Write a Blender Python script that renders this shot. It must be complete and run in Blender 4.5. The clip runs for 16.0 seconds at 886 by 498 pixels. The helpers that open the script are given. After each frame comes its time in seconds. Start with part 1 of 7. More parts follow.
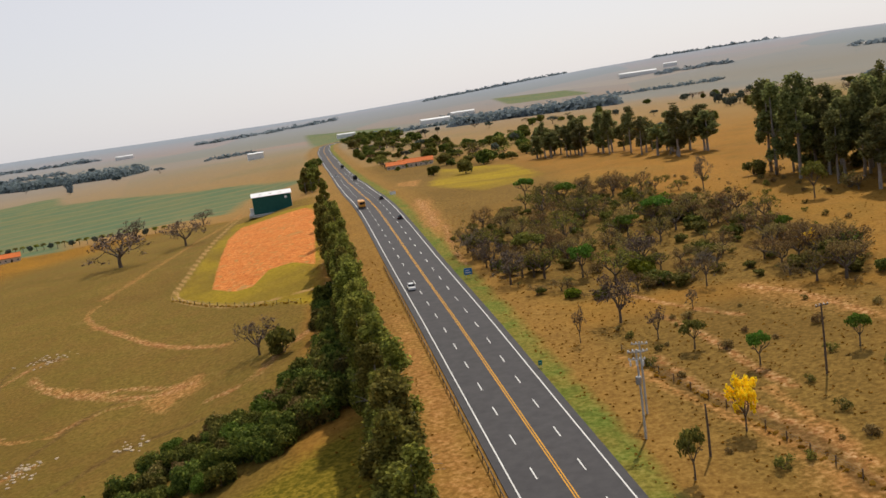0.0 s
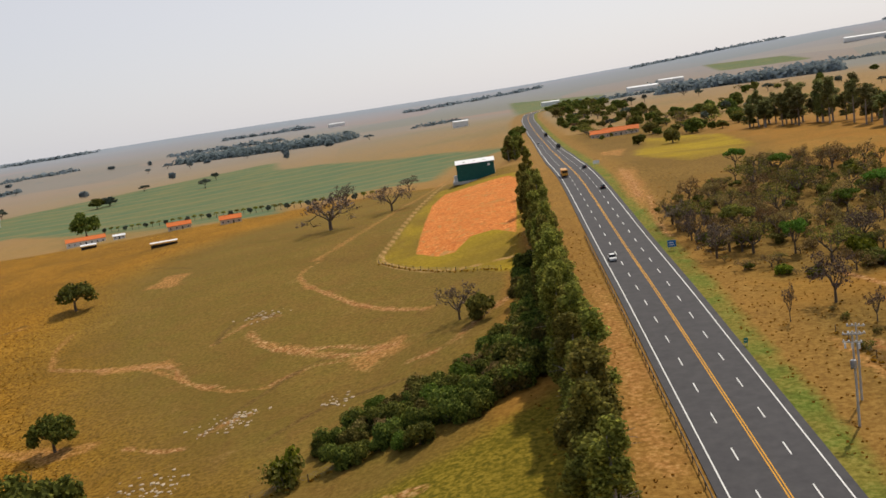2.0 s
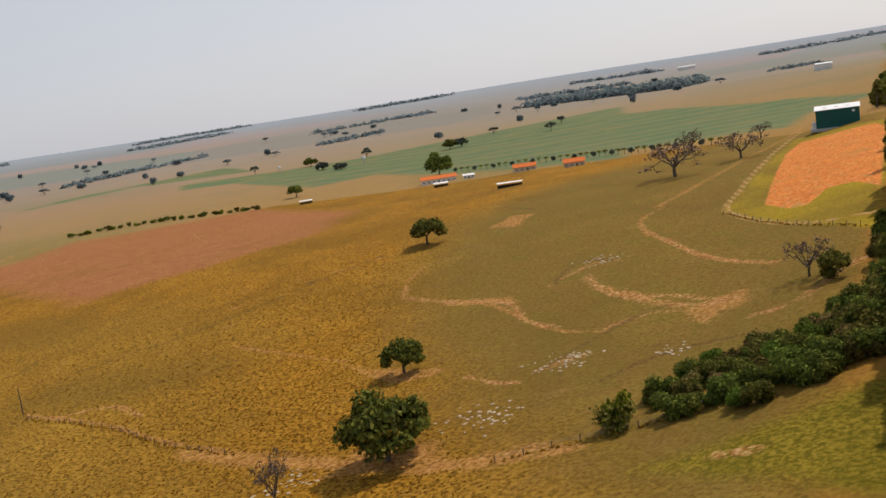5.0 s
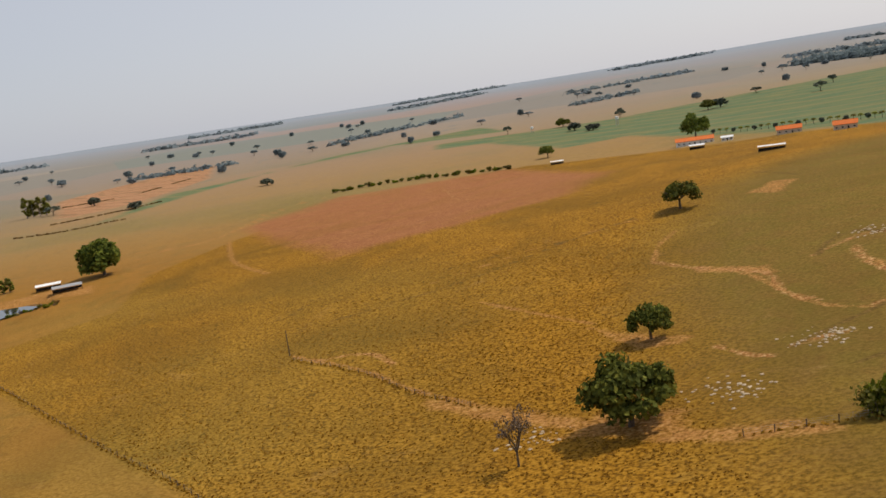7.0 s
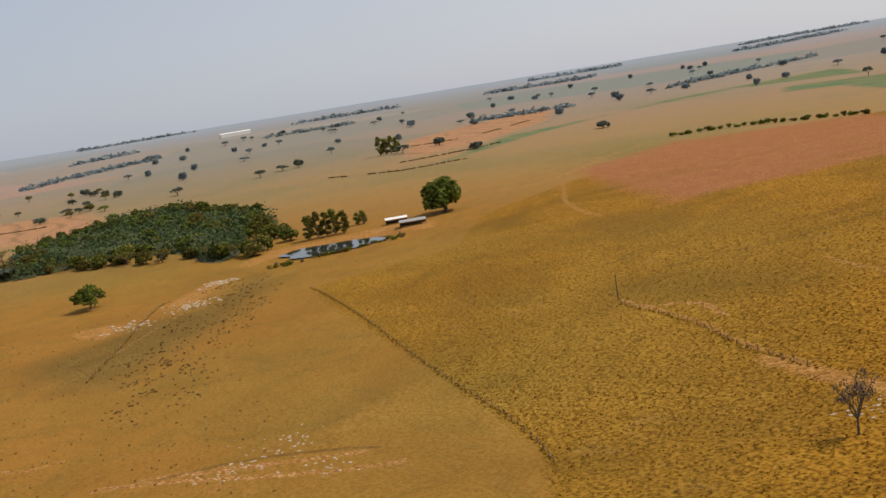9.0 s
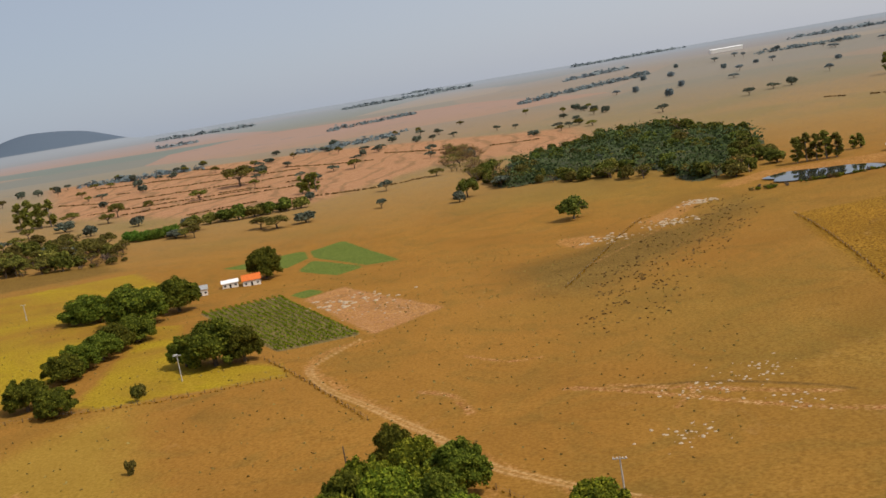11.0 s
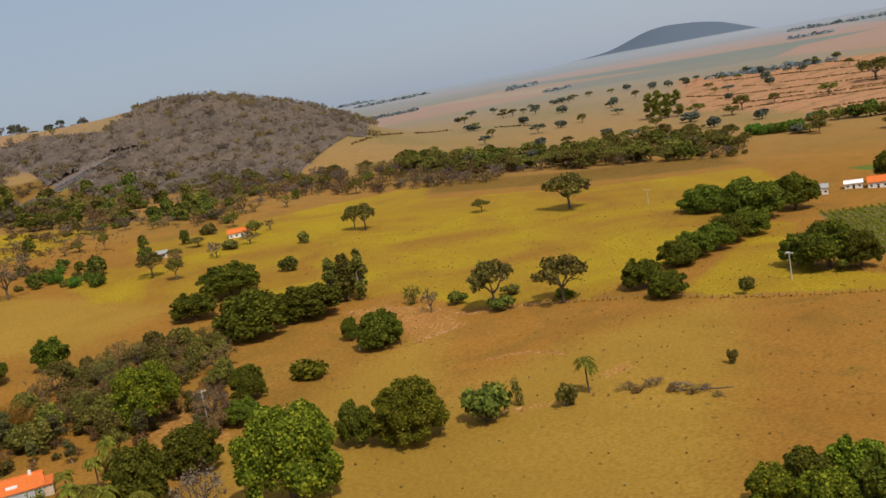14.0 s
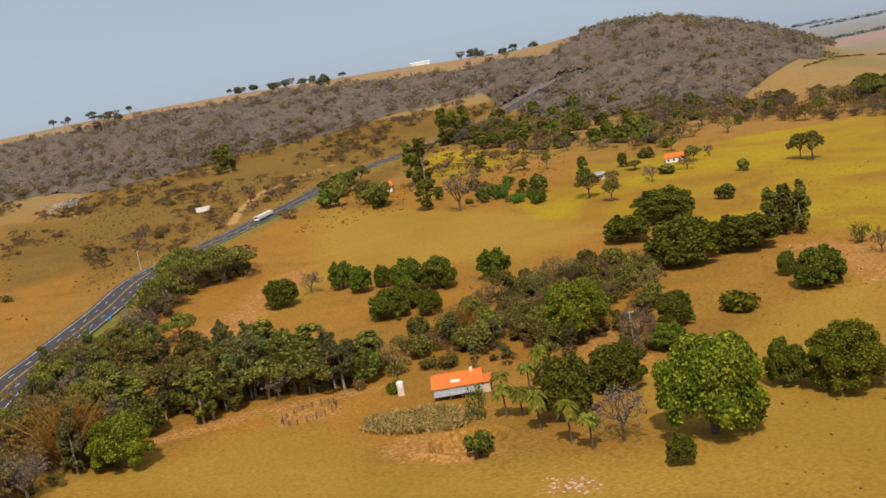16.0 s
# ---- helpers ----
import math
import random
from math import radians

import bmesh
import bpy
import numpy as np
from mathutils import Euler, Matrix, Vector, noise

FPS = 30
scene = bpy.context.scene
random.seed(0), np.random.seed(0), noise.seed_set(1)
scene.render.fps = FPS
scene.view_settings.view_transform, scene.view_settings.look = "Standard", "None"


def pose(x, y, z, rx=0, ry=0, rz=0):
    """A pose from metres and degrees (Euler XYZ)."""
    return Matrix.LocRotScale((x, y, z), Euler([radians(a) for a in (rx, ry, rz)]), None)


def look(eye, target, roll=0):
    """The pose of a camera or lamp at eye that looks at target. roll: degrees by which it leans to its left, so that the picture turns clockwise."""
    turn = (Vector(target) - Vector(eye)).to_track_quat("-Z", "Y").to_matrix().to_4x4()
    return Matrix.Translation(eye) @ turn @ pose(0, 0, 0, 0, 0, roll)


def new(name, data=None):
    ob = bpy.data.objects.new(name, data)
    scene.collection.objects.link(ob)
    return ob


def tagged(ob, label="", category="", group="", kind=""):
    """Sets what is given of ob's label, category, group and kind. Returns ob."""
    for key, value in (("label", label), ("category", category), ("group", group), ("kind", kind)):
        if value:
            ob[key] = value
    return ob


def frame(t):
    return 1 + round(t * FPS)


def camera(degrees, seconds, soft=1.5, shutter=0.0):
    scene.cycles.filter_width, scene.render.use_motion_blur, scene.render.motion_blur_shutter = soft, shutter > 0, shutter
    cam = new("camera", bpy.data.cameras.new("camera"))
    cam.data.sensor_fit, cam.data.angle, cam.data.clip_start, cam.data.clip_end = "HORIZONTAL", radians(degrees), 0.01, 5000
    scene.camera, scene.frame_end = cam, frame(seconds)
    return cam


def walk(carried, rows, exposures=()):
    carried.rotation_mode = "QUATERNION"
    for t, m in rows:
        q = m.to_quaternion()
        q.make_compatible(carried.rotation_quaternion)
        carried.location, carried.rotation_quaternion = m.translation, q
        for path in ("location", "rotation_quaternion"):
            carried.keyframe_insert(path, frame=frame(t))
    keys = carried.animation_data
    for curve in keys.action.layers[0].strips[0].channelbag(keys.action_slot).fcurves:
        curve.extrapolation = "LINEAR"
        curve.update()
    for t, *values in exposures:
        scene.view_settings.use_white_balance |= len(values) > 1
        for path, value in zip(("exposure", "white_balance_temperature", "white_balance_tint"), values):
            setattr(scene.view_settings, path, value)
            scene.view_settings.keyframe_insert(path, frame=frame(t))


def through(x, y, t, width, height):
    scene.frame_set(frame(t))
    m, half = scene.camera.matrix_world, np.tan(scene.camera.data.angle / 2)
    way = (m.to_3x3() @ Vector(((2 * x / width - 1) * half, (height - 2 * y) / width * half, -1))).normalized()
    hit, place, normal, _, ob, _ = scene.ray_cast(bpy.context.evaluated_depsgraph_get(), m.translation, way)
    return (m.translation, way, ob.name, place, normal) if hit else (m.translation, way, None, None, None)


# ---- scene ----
FOV = 48.35
EYE = (0.0, 0.0, 60.0)
# seconds, yaw to the left, pitch, lean
TURNS = [
    (0.0, -0.00, -8.14, -8.12),
    (0.5, 2.50, -8.20, -8.15),
    (1.0, 6.42, -8.24, -8.19),
    (1.5, 9.21, -8.26, -8.25),
    (2.0, 11.88, -8.29, -8.27),
    (2.5, 15.11, -8.37, -8.29),
    (3.0, 18.59, -8.39, -8.32),
    (3.5, 22.43, -8.45, -8.36),
    (4.0, 26.49, -8.49, -8.38),
    (4.2, 28.00, -8.53, -8.39),
    (6.3, 39.70, -8.62, -8.62),
    (6.5, 41.97, -8.63, -8.69),
    (7.0, 46.61, -8.70, -8.75),
    (7.5, 49.85, -8.72, -8.79),
    (8.0, 54.83, -8.75, -8.83),
    (8.2, 57.03, -8.81, -8.92),
    (10.3, 83.80, -9.07, -9.43),
    (10.5, 86.91, -9.10, -9.47),
    (11.0, 94.17, -9.14, -9.56),
    (11.5, 100.53, -9.14, -9.72),
    (12.0, 106.00, -9.15, -9.82),
    (12.5, 111.80, -9.15, -9.91),
    (13.0, 117.98, -9.15, -10.01),
    (13.5, 123.50, -9.14, -10.08),
    (14.0, 129.78, -9.10, -10.23),
    (14.5, 137.74, -9.05, -10.34),
    (15.0, 144.38, -9.00, -10.46),
    (15.5, 150.82, -8.93, -10.59),
    (16.0, 155.24, -8.87, -10.61),
]


def heading(yaw, pitch, lean):
    return Matrix.Translation(EYE) @ pose(0, 0, 0, 0, 0, yaw) @ pose(0, 0, 0, 90 + pitch, 0, 0) @ pose(0, 0, 0, 0, 0, lean)


cam = camera(FOV, 16.0, soft=1.6)
walk(cam, [(t, heading(yaw, pitch, lean)) for t, yaw, pitch, lean in TURNS], exposures=[(0.0, 0.0), (4.0, -0.04), (10.5, -0.06), (14.0, -0.05), (15.0, 0.1), (16.0, 0.14)])

# ---- light ----
SUN_BEARING, SUN_HEIGHT = -24.0, 54.0
sky = bpy.data.worlds.new("hazy_sky")
scene.world = sky
sky.use_nodes = True
sky_nodes = sky.node_tree.nodes
air = sky_nodes.new("ShaderNodeTexSky")
air.sky_type, air.sun_disc = "NISHITA", False
air.sun_elevation, air.sun_rotation = radians(SUN_HEIGHT), radians(-SUN_BEARING)
air.altitude, air.air_density, air.dust_density, air.ozone_density = 400, 1.0, 2.2, 1.0
# thick dry-season haze: pale towards the sun, blue-grey away from it
way = sky_nodes.new("ShaderNodeTexCoord")
towards = sky_nodes.new("ShaderNodeVectorMath")
towards.operation = "DOT_PRODUCT"
towards.inputs[1].default_value = (-math.sin(radians(SUN_BEARING)), math.cos(radians(SUN_BEARING)), 0)
sky.node_tree.links.new(way.outputs["Generated"], towards.inputs[0])
spread_out = sky_nodes.new("ShaderNodeMapRange")
spread_out.inputs["From Min"].default_value, spread_out.inputs["From Max"].default_value = -1.0, 0.9
sky.node_tree.links.new(towards.outputs["Value"], spread_out.inputs["Value"])
tint = sky_nodes.new("ShaderNodeMix")
tint.data_type = "RGBA"
tint.inputs[6].default_value, tint.inputs[7].default_value = (3.7, 4.4, 5.6, 1), (8.6, 8.3, 8.5, 1)
sky.node_tree.links.new(spread_out.outputs[0], tint.inputs[0])
haze = sky_nodes.new("ShaderNodeMix")
haze.data_type = "RGBA"
haze.inputs[0].default_value = 0.75
sky.node_tree.links.new(air.outputs[0], haze.inputs[6])
sky.node_tree.links.new(tint.outputs[2], haze.inputs[7])
sky.node_tree.links.new(haze.outputs[2], sky_nodes["Background"].inputs[0])
sky_nodes["Background"].inputs[1].default_value = 0.1
sun_data = bpy.data.lights.new("sun", "SUN")
sun_data.energy, sun_data.angle, sun_data.color = 3.6, radians(1.2), (1.0, 0.9, 0.74)
sun_at = Vector((-math.sin(radians(SUN_BEARING)) * math.cos(radians(SUN_HEIGHT)), math.cos(radians(SUN_BEARING)) * math.cos(radians(SUN_HEIGHT)), math.sin(radians(SUN_HEIGHT))))
new("sun", sun_data).matrix_world = look(sun_at * 500, (0, 0, 0))

# ---- the lie of the land ----
SWELLS_NEAR = [(0, 0, 120, 10.2), (0, 170, 130, 0.7), (-133, 106, 130, -14.9), (-166, -38, 130, 3.5), (-74, -153, 130, -12.0), (74, -153, 130, 0.1), (166, -38, 130, -5.6), (133, 106, 130, 2.4), (0, 400, 220, 5.1), (-257, 306, 220, 12.6), (-394, 69, 220, -17.9), (-346, -200, 220, 0.1), (-137, -376, 220, -8.9), (137, -376, 220, 1.3), (346, -200, 220, -1.9), (394, 69, 220, -3.4), (257, 306, 220, 8.6)]
SWELLS_MIDDLE = [(0, 800, 360, 7.0), (-433, 673, 360, -16.6), (-728, 332, 360, 10.2), (-792, -114, 360, -19.4), (-605, -524, 360, -5.5), (-225, -768, 360, 10.5), (225, -768, 360, 1.0), (605, -524, 360, 3.7), (792, -114, 360, 1.6), (728, 332, 360, 9.6), (433, 673, 360, 6.1), (0, 1350, 560, 31.4), (-730, 1136, 560, -9.4), (-1228, 561, 560, -5.9), (-1336, -192, 560, -8.3), (-1020, -884, 560, 7.4), (-380, -1295, 560, 23.5), (380, -1295, 560, 5.6), (1020, -884, 560, 0.7), (1336, -192, 560, 1.8), (1228, 561, 560, 4.2), (730, 1136, 560, -3.3)]


def smooth(e0, e1, v):
    u = np.clip((v - e0) / (e1 - e0), 0.0, 1.0)
    return u * u * (3 - 2 * u)


def polar(az, d):
    """A place by its bearing to the left of the y axis, in degrees, and its distance."""
    return -math.sin(radians(az)) * d, math.cos(radians(az)) * d


# far hills: bearing, distance, spread along the bearing, spread across, height
HILLS = [(141, 1180, 170, 100, 56), (150, 1250, 190, 150, 36), (158, 1400, 220, 190, 36), (168, 1500, 240, 220, 42), (180, 1500, 260, 260, 42),
         (194, 1500, 280, 320, 40), (135, 1150, 150, 50, 14),
         (-15, 4300, 900, 1100, 62), (-28, 3600, 700, 900, 34), (22, 4300, 500, 800, 18), (114.3, 4200, 260, 200, 72), (117.5, 4250, 260, 240, 22)]


def height(x, y):
    """The height of the bare land."""
    x, y = np.asarray(x, float), np.asarray(y, float)
    z = np.zeros_like(x)
    for cx, cy, s, a in SWELLS_NEAR + SWELLS_MIDDLE:
        z = z + a * np.exp(-((x - cx) ** 2 + (y - cy) ** 2) / (2 * s * s))
    r = np.hypot(x, y)
    z = z + 66 * smooth(1300, 4900, r) ** 1.0
    for az, d, sr, st, a in HILLS:
        cx, cy = polar(az, d)
        ux, uy = cx / d, cy / d
        du, dv = (x - cx) * ux + (y - cy) * uy, -(x - cx) * uy + (y - cy) * ux
        q = (du / sr) ** 2 + (dv / st) ** 2
        z = z + a * np.exp(-0.5 * q ** (1.6 if d > 4100 and sr < 300 else 1.0))
    return z


ROAD_LINE = [(-560, -822), (-489, -797), (-444, -771), (-391, -740), (-250, -651), (-183, -582), (-131, -526), (-67, -459), (-38, -401), (-16.5, -359), (4.4, -317), (20, -265), (32, -190), (36, -90),
             (28.6, 0), (22.0, 50), (12.4, 123), (2.2, 200), (-11.0, 300), (-24.2, 400), (-36, 480), (-47, 570), (-73, 787), (-95, 950), (-139, 1330), (-160, 1700), (-120, 2300)]
# heights of the climb to the north, by the y of the middle line
CLIMB_Y = [40, 120, 165, 211, 273, 306, 357, 392, 448, 530, 620, 790, 950, 1330]
CLIMB_Z = [3.0, 8.0, 10.7, 13.6, 16.4, 18.3, 21.0, 22.6, 24.4, 23.8, 21.5, 19.8, 23.0, 27.0]


def spline(points, step):
    """Points every step metres along a smooth line through the given ones."""
    p = np.array([points[0], *points, points[-1]], float)
    rows = []
    for a, b, c, d in zip(p, p[1:], p[2:], p[3:]):
        for u in np.linspace(0, 1, 24, endpoint=False):
            rows.append(0.5 * (2 * b + (c - a) * u + (2 * a - 5 * b + 4 * c - d) * u * u + (3 * b - a - 3 * c + d) * u ** 3))
    rows = np.array(rows + [p[-1]])
    s = np.concatenate([[0], np.cumsum(np.hypot(*np.diff(rows, axis=0).T))])
    at = np.arange(0, s[-1], step)
    return np.stack([np.interp(at, s, rows[:, 0]), np.interp(at, s, rows[:, 1])], 1)


CENTRE = spline(ROAD_LINE, 4.0)
raw = height(CENTRE[:, 0], CENTRE[:, 1])
soft_line = np.convolve(np.pad(raw, 12, mode="edge"), np.ones(25) / 25, mode="valid")
blend = smooth(20, 110, CENTRE[:, 1]) * smooth(1330, 1200, CENTRE[:, 1])
ROAD_Z = soft_line * (1 - blend) + np.interp(CENTRE[:, 1], CLIMB_Y, CLIMB_Z) * blend
ROAD_Z = np.convolve(np.pad(ROAD_Z, 5, mode="edge"), np.ones(11) / 11, mode="valid")
ALONG = np.gradient(CENTRE, axis=0)
ALONG /= np.hypot(ALONG[:, 0], ALONG[:, 1])[:, None]
ASIDE = np.stack([ALONG[:, 1], -ALONG[:, 0]], 1)  # to the right when driving north


def near_road(x, y):
    """Distance to the road's middle and its height there."""
    x, y = np.atleast_1d(np.asarray(x, float)), np.atleast_1d(np.asarray(y, float))
    if len(x) < 40:
        far = np.hypot(x[:, None] - CENTRE[None, :, 0], y[:, None] - CENTRE[None, :, 1])
        if far.min() > 90:
            return far.min(1), ROAD_Z[far.argmin(1)]
        a, e = CENTRE[:-1], np.diff(CENTRE, axis=0)
        dx, dy = x[:, None] - a[None, :, 0], y[:, None] - a[None, :, 1]
        u = np.clip((dx * e[:, 0] + dy * e[:, 1]) / (e ** 2).sum(1), 0, 1)
        d = np.hypot(dx - u * e[:, 0], dy - u * e[:, 1])
        k = d.argmin(1)
        row = np.arange(len(x))
        return d[row, k], ROAD_Z[k] + u[row, k] * (ROAD_Z[k + 1] - ROAD_Z[k])
    best, z = np.full(x.shape, 1e9), np.zeros(x.shape)
    near = np.zeros(x.shape, bool)
    for cx, cy in CENTRE[::12]:
        near |= (np.abs(x - cx) < 130) & (np.abs(y - cy) < 130)
    where = np.nonzero(near)[0]
    xs, ys = x[where], y[where]
    for i in range(0, len(CENTRE) - 1):
        a, b = CENTRE[i], CENTRE[i + 1]
        m = np.nonzero((np.abs(xs - a[0]) < 75) & (np.abs(ys - a[1]) < 75))[0]
        if not len(m):
            continue
        e = b - a
        u = np.clip(((xs[m] - a[0]) * e[0] + (ys[m] - a[1]) * e[1]) / (e @ e), 0, 1)
        d = np.hypot(xs[m] - a[0] - u * e[0], ys[m] - a[1] - u * e[1])
        k = where[m]
        closer = d < best[k]
        best[k[closer]], z[k[closer]] = d[closer], (ROAD_Z[i] + u * (ROAD_Z[i + 1] - ROAD_Z[i]))[closer]
    return best, z


POND, POND_TURN, POND_LONG, POND_WIDE, POND_LEVEL = (-561, 177), radians(78), 33.0, 21.0, -20.6

PIT = (-82, -183)  # the dug hollow below the farmhouse


def ground(x, y):
    """The height of the land as built: levelled along the road, with small rises and hollows."""
    x, y = np.atleast_1d(np.asarray(x, float)).ravel(), np.atleast_1d(np.asarray(y, float)).ravel()
    z = height(x, y)
    r = np.hypot(x, y)
    z = z + 0.25 * np.sin(x / 17 + np.sin(y / 23)) * np.cos(y / 19 + x / 41) + 0.9 * smooth(600, 1600, r) * np.sin(x / 130 + 1.7 * np.sin(y / 210)) * np.cos(y / 170)
    d, zr = near_road(x, y)
    w = smooth(70, 11, d)
    z = z * (1 - w) + (zr - 0.12) * w
    u, v = (x - POND[0]) * math.cos(POND_TURN) + (y - POND[1]) * math.sin(POND_TURN), -(x - POND[0]) * math.sin(POND_TURN) + (y - POND[1]) * math.cos(POND_TURN)
    w = smooth(1.4, 0.98, np.hypot(u / POND_LONG, v / POND_WIDE))
    z = z * (1 - w) + (POND_LEVEL - 0.9) * w
    q = np.hypot((x - PIT[0]) / 9.0, (y - PIT[1]) / 7.0)
    return z - 3.0 * smooth(1.0, 0.78, q) + 0.9 * np.exp(-((q - 1.1) / 0.15) ** 2)


def ground_at(x, y):
    return float(ground(x, y)[0])


# ---- materials ----
def material(name, rough=0.8, metal=0.0):
    m = bpy.data.materials.new(name)
    m.use_nodes = True
    b = m.node_tree.nodes["Principled BSDF"]
    b.inputs["Roughness"].default_value, b.inputs["Metallic"].default_value = rough, metal
    b.inputs["Specular IOR Level"].default_value = 0.25
    return m, m.node_tree, b


def noise_at(nt, scale, detail=4.0, rough=0.55, source=None, warp=0.0):
    n = nt.nodes.new("ShaderNodeTexNoise")
    n.inputs["Scale"].default_value, n.inputs["Detail"].default_value, n.inputs["Roughness"].default_value, n.inputs["Distortion"].default_value = scale, detail, rough, warp
    if source is not None:
        nt.links.new(source, n.inputs["Vector"])
    return n.outputs["Fac"]


def math_node(nt, op, a, b=None, c=None, clamp=False):
    n = nt.nodes.new("ShaderNodeMath")
    n.operation, n.use_clamp = op, clamp
    for k, v in enumerate((a, b, c)):
        if v is None:
            continue
        if isinstance(v, (int, float)):
            n.inputs[k].default_value = v
        else:
            nt.links.new(v, n.inputs[k])
    return n.outputs[0]


def ramp(nt, fac, *stops):
    n = nt.nodes.new("ShaderNodeValToRGB")
    while len(n.color_ramp.elements) < len(stops):
        n.color_ramp.elements.new(0.5)
    for e, (at, colour) in zip(n.color_ramp.elements, stops):
        e.position, e.color = at, (*colour, 1)
    nt.links.new(fac, n.inputs[0])
    return n.outputs[0]


def mixed(nt, fac, a, b, kind="MIX"):
    n = nt.nodes.new("ShaderNodeMix")
    n.data_type, n.blend_type = "RGBA", kind
    for k, v in ((0, fac), (6, a), (7, b)):
        if isinstance(v, (int, float)):
            n.inputs[k].default_value = v
        elif isinstance(v, tuple):
            n.inputs[k].default_value = (*v, 1)
        else:
            nt.links.new(v, n.inputs[k])
    return n.outputs[2]


def bump(nt, b, fac, strength=0.4, distance=0.1):
    n = nt.nodes.new("ShaderNodeBump")
    n.inputs["Strength"].default_value, n.inputs["Distance"].default_value = strength, distance
    nt.links.new(fac, n.inputs["Height"])
    nt.links.new(n.outputs[0], b.inputs["Normal"])


def place_of(nt):
    return nt.nodes.new("ShaderNodeNewGeometry").outputs["Position"]


def surface(name, dark, light, scale=1.5, rough=0.85, metal=0.0, relief=0.3, depth=0.03, spots=None):
    """A surface of two tones at two scales, with relief."""
    m, nt, b = material(name, rough, metal)
    p = place_of(nt)
    c = ramp(nt, noise_at(nt, scale, 6, 0.6, p), (0.3, dark), (0.7, light))
    big = noise_at(nt, scale * 0.13, 3, 0.5, p)
    c = mixed(nt, math_node(nt, "MULTIPLY", big, 0.5), c, mixed(nt, 0.5, c, spots or dark))
    nt.links.new(c, b.inputs["Base Color"])
    bump(nt, b, noise_at(nt, scale * 4, 4, 0.6, p), relief, depth)
    return m


def foliage(name, deep, mid, bright, through=0.32, dry=None):
    """Leaves, with tones that vary by leaf and by plant."""
    m, nt, b = material(name, 0.85)
    b.inputs["Specular IOR Level"].default_value = 0.12
    g = nt.nodes.new("ShaderNodeNewGeometry")
    o = nt.nodes.new("ShaderNodeObjectInfo")
    c = ramp(nt, g.outputs["Random Per Island"], (0.0, deep), (0.55, mid), (1.0, bright))
    if dry:
        patch = noise_at(nt, 0.35, 2, 0.5, g.outputs["Position"])
        c = mixed(nt, math_node(nt, "MULTIPLY_ADD", patch, 4.0, -2.1, True), c, dry)
    h = nt.nodes.new("ShaderNodeHueSaturation")
    nt.links.new(c, h.inputs["Color"])
    nt.links.new(math_node(nt, "MULTIPLY_ADD", o.outputs["Random"], 0.05, 0.475), h.inputs["Hue"])
    nt.links.new(math_node(nt, "MULTIPLY_ADD", o.outputs["Random"], 0.5, 0.75), h.inputs["Value"])
    c = h.outputs[0]
    nt.links.new(c, b.inputs["Base Color"])
    t = nt.nodes.new("ShaderNodeBsdfTranslucent")
    nt.links.new(c, t.inputs["Color"])
    mx = nt.nodes.new("ShaderNodeMixShader")
    mx.inputs[0].default_value = through
    nt.links.new(b.outputs[0], mx.inputs[1])
    nt.links.new(t.outputs[0], mx.inputs[2])
    nt.links.new(mx.outputs[0], nt.nodes["Material Output"].inputs["Surface"])
    return m


MANGO_LEAF = foliage("mango_leaf", (0.05, 0.068, 0.006), (0.135, 0.16, 0.012), (0.31, 0.31, 0.024))
DEEP_LEAF = foliage("deep_mango_leaf", (0.042, 0.055, 0.006), (0.098, 0.116, 0.012), (0.2, 0.21, 0.022))
PALE_GUM = foliage("pale_gum_leaf", (0.085, 0.09, 0.032), (0.17, 0.172, 0.058), (0.3, 0.292, 0.098), 0.5)
DARK_LEAF = foliage("dark_leaf", (0.045, 0.058, 0.011), (0.11, 0.128, 0.021), (0.23, 0.235, 0.038))
GUM_LEAF = foliage("gum_leaf", (0.085, 0.088, 0.018), (0.19, 0.185, 0.036), (0.4, 0.37, 0.072), 0.5)
VALLEY_LEAF = foliage("valley_leaf", (0.034, 0.052, 0.02), (0.06, 0.085, 0.03), (0.1, 0.128, 0.045), 0.25)
PALM_LEAF = foliage("palm_leaf", (0.07, 0.072, 0.01), (0.135, 0.13, 0.016), (0.25, 0.215, 0.03), 0.3)
BRIGHT_LEAF = foliage("bright_leaf", (0.05, 0.085, 0.01), (0.1, 0.17, 0.02), (0.18, 0.26, 0.035), 0.3)
OLIVE_LEAF = foliage("olive_leaf", (0.066, 0.064, 0.015), (0.15, 0.137, 0.028), (0.27, 0.23, 0.05))
SCRUB_LEAF = foliage("scrub_leaf", (0.13, 0.085, 0.032), (0.22, 0.15, 0.052), (0.32, 0.225, 0.078), 0.3)
GREY_TWIG = foliage("grey_twig", (0.085, 0.06, 0.046), (0.15, 0.112, 0.085), (0.23, 0.18, 0.135), 0.1)
YELLOW_FLOWER = foliage("yellow_flower", (0.78, 0.46, 0.01), (0.9, 0.6, 0.015), (0.94, 0.7, 0.05), 0.4)
BAMBOO_LEAF = foliage("bamboo_leaf", (0.24, 0.145, 0.022), (0.38, 0.235, 0.032), (0.5, 0.33, 0.05), 0.45)
# greyed green for far trees: light haze mixed into the leaf colour
FAR_HAZED_LEAF = foliage("far_hazed_leaf", (0.07, 0.085, 0.062), (0.1, 0.115, 0.085), (0.145, 0.155, 0.11), 0.25)
# blue-grey leaves: distance haze painted into the colour, paler for the farthest
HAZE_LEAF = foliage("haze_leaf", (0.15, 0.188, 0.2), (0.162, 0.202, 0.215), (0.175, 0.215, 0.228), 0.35)
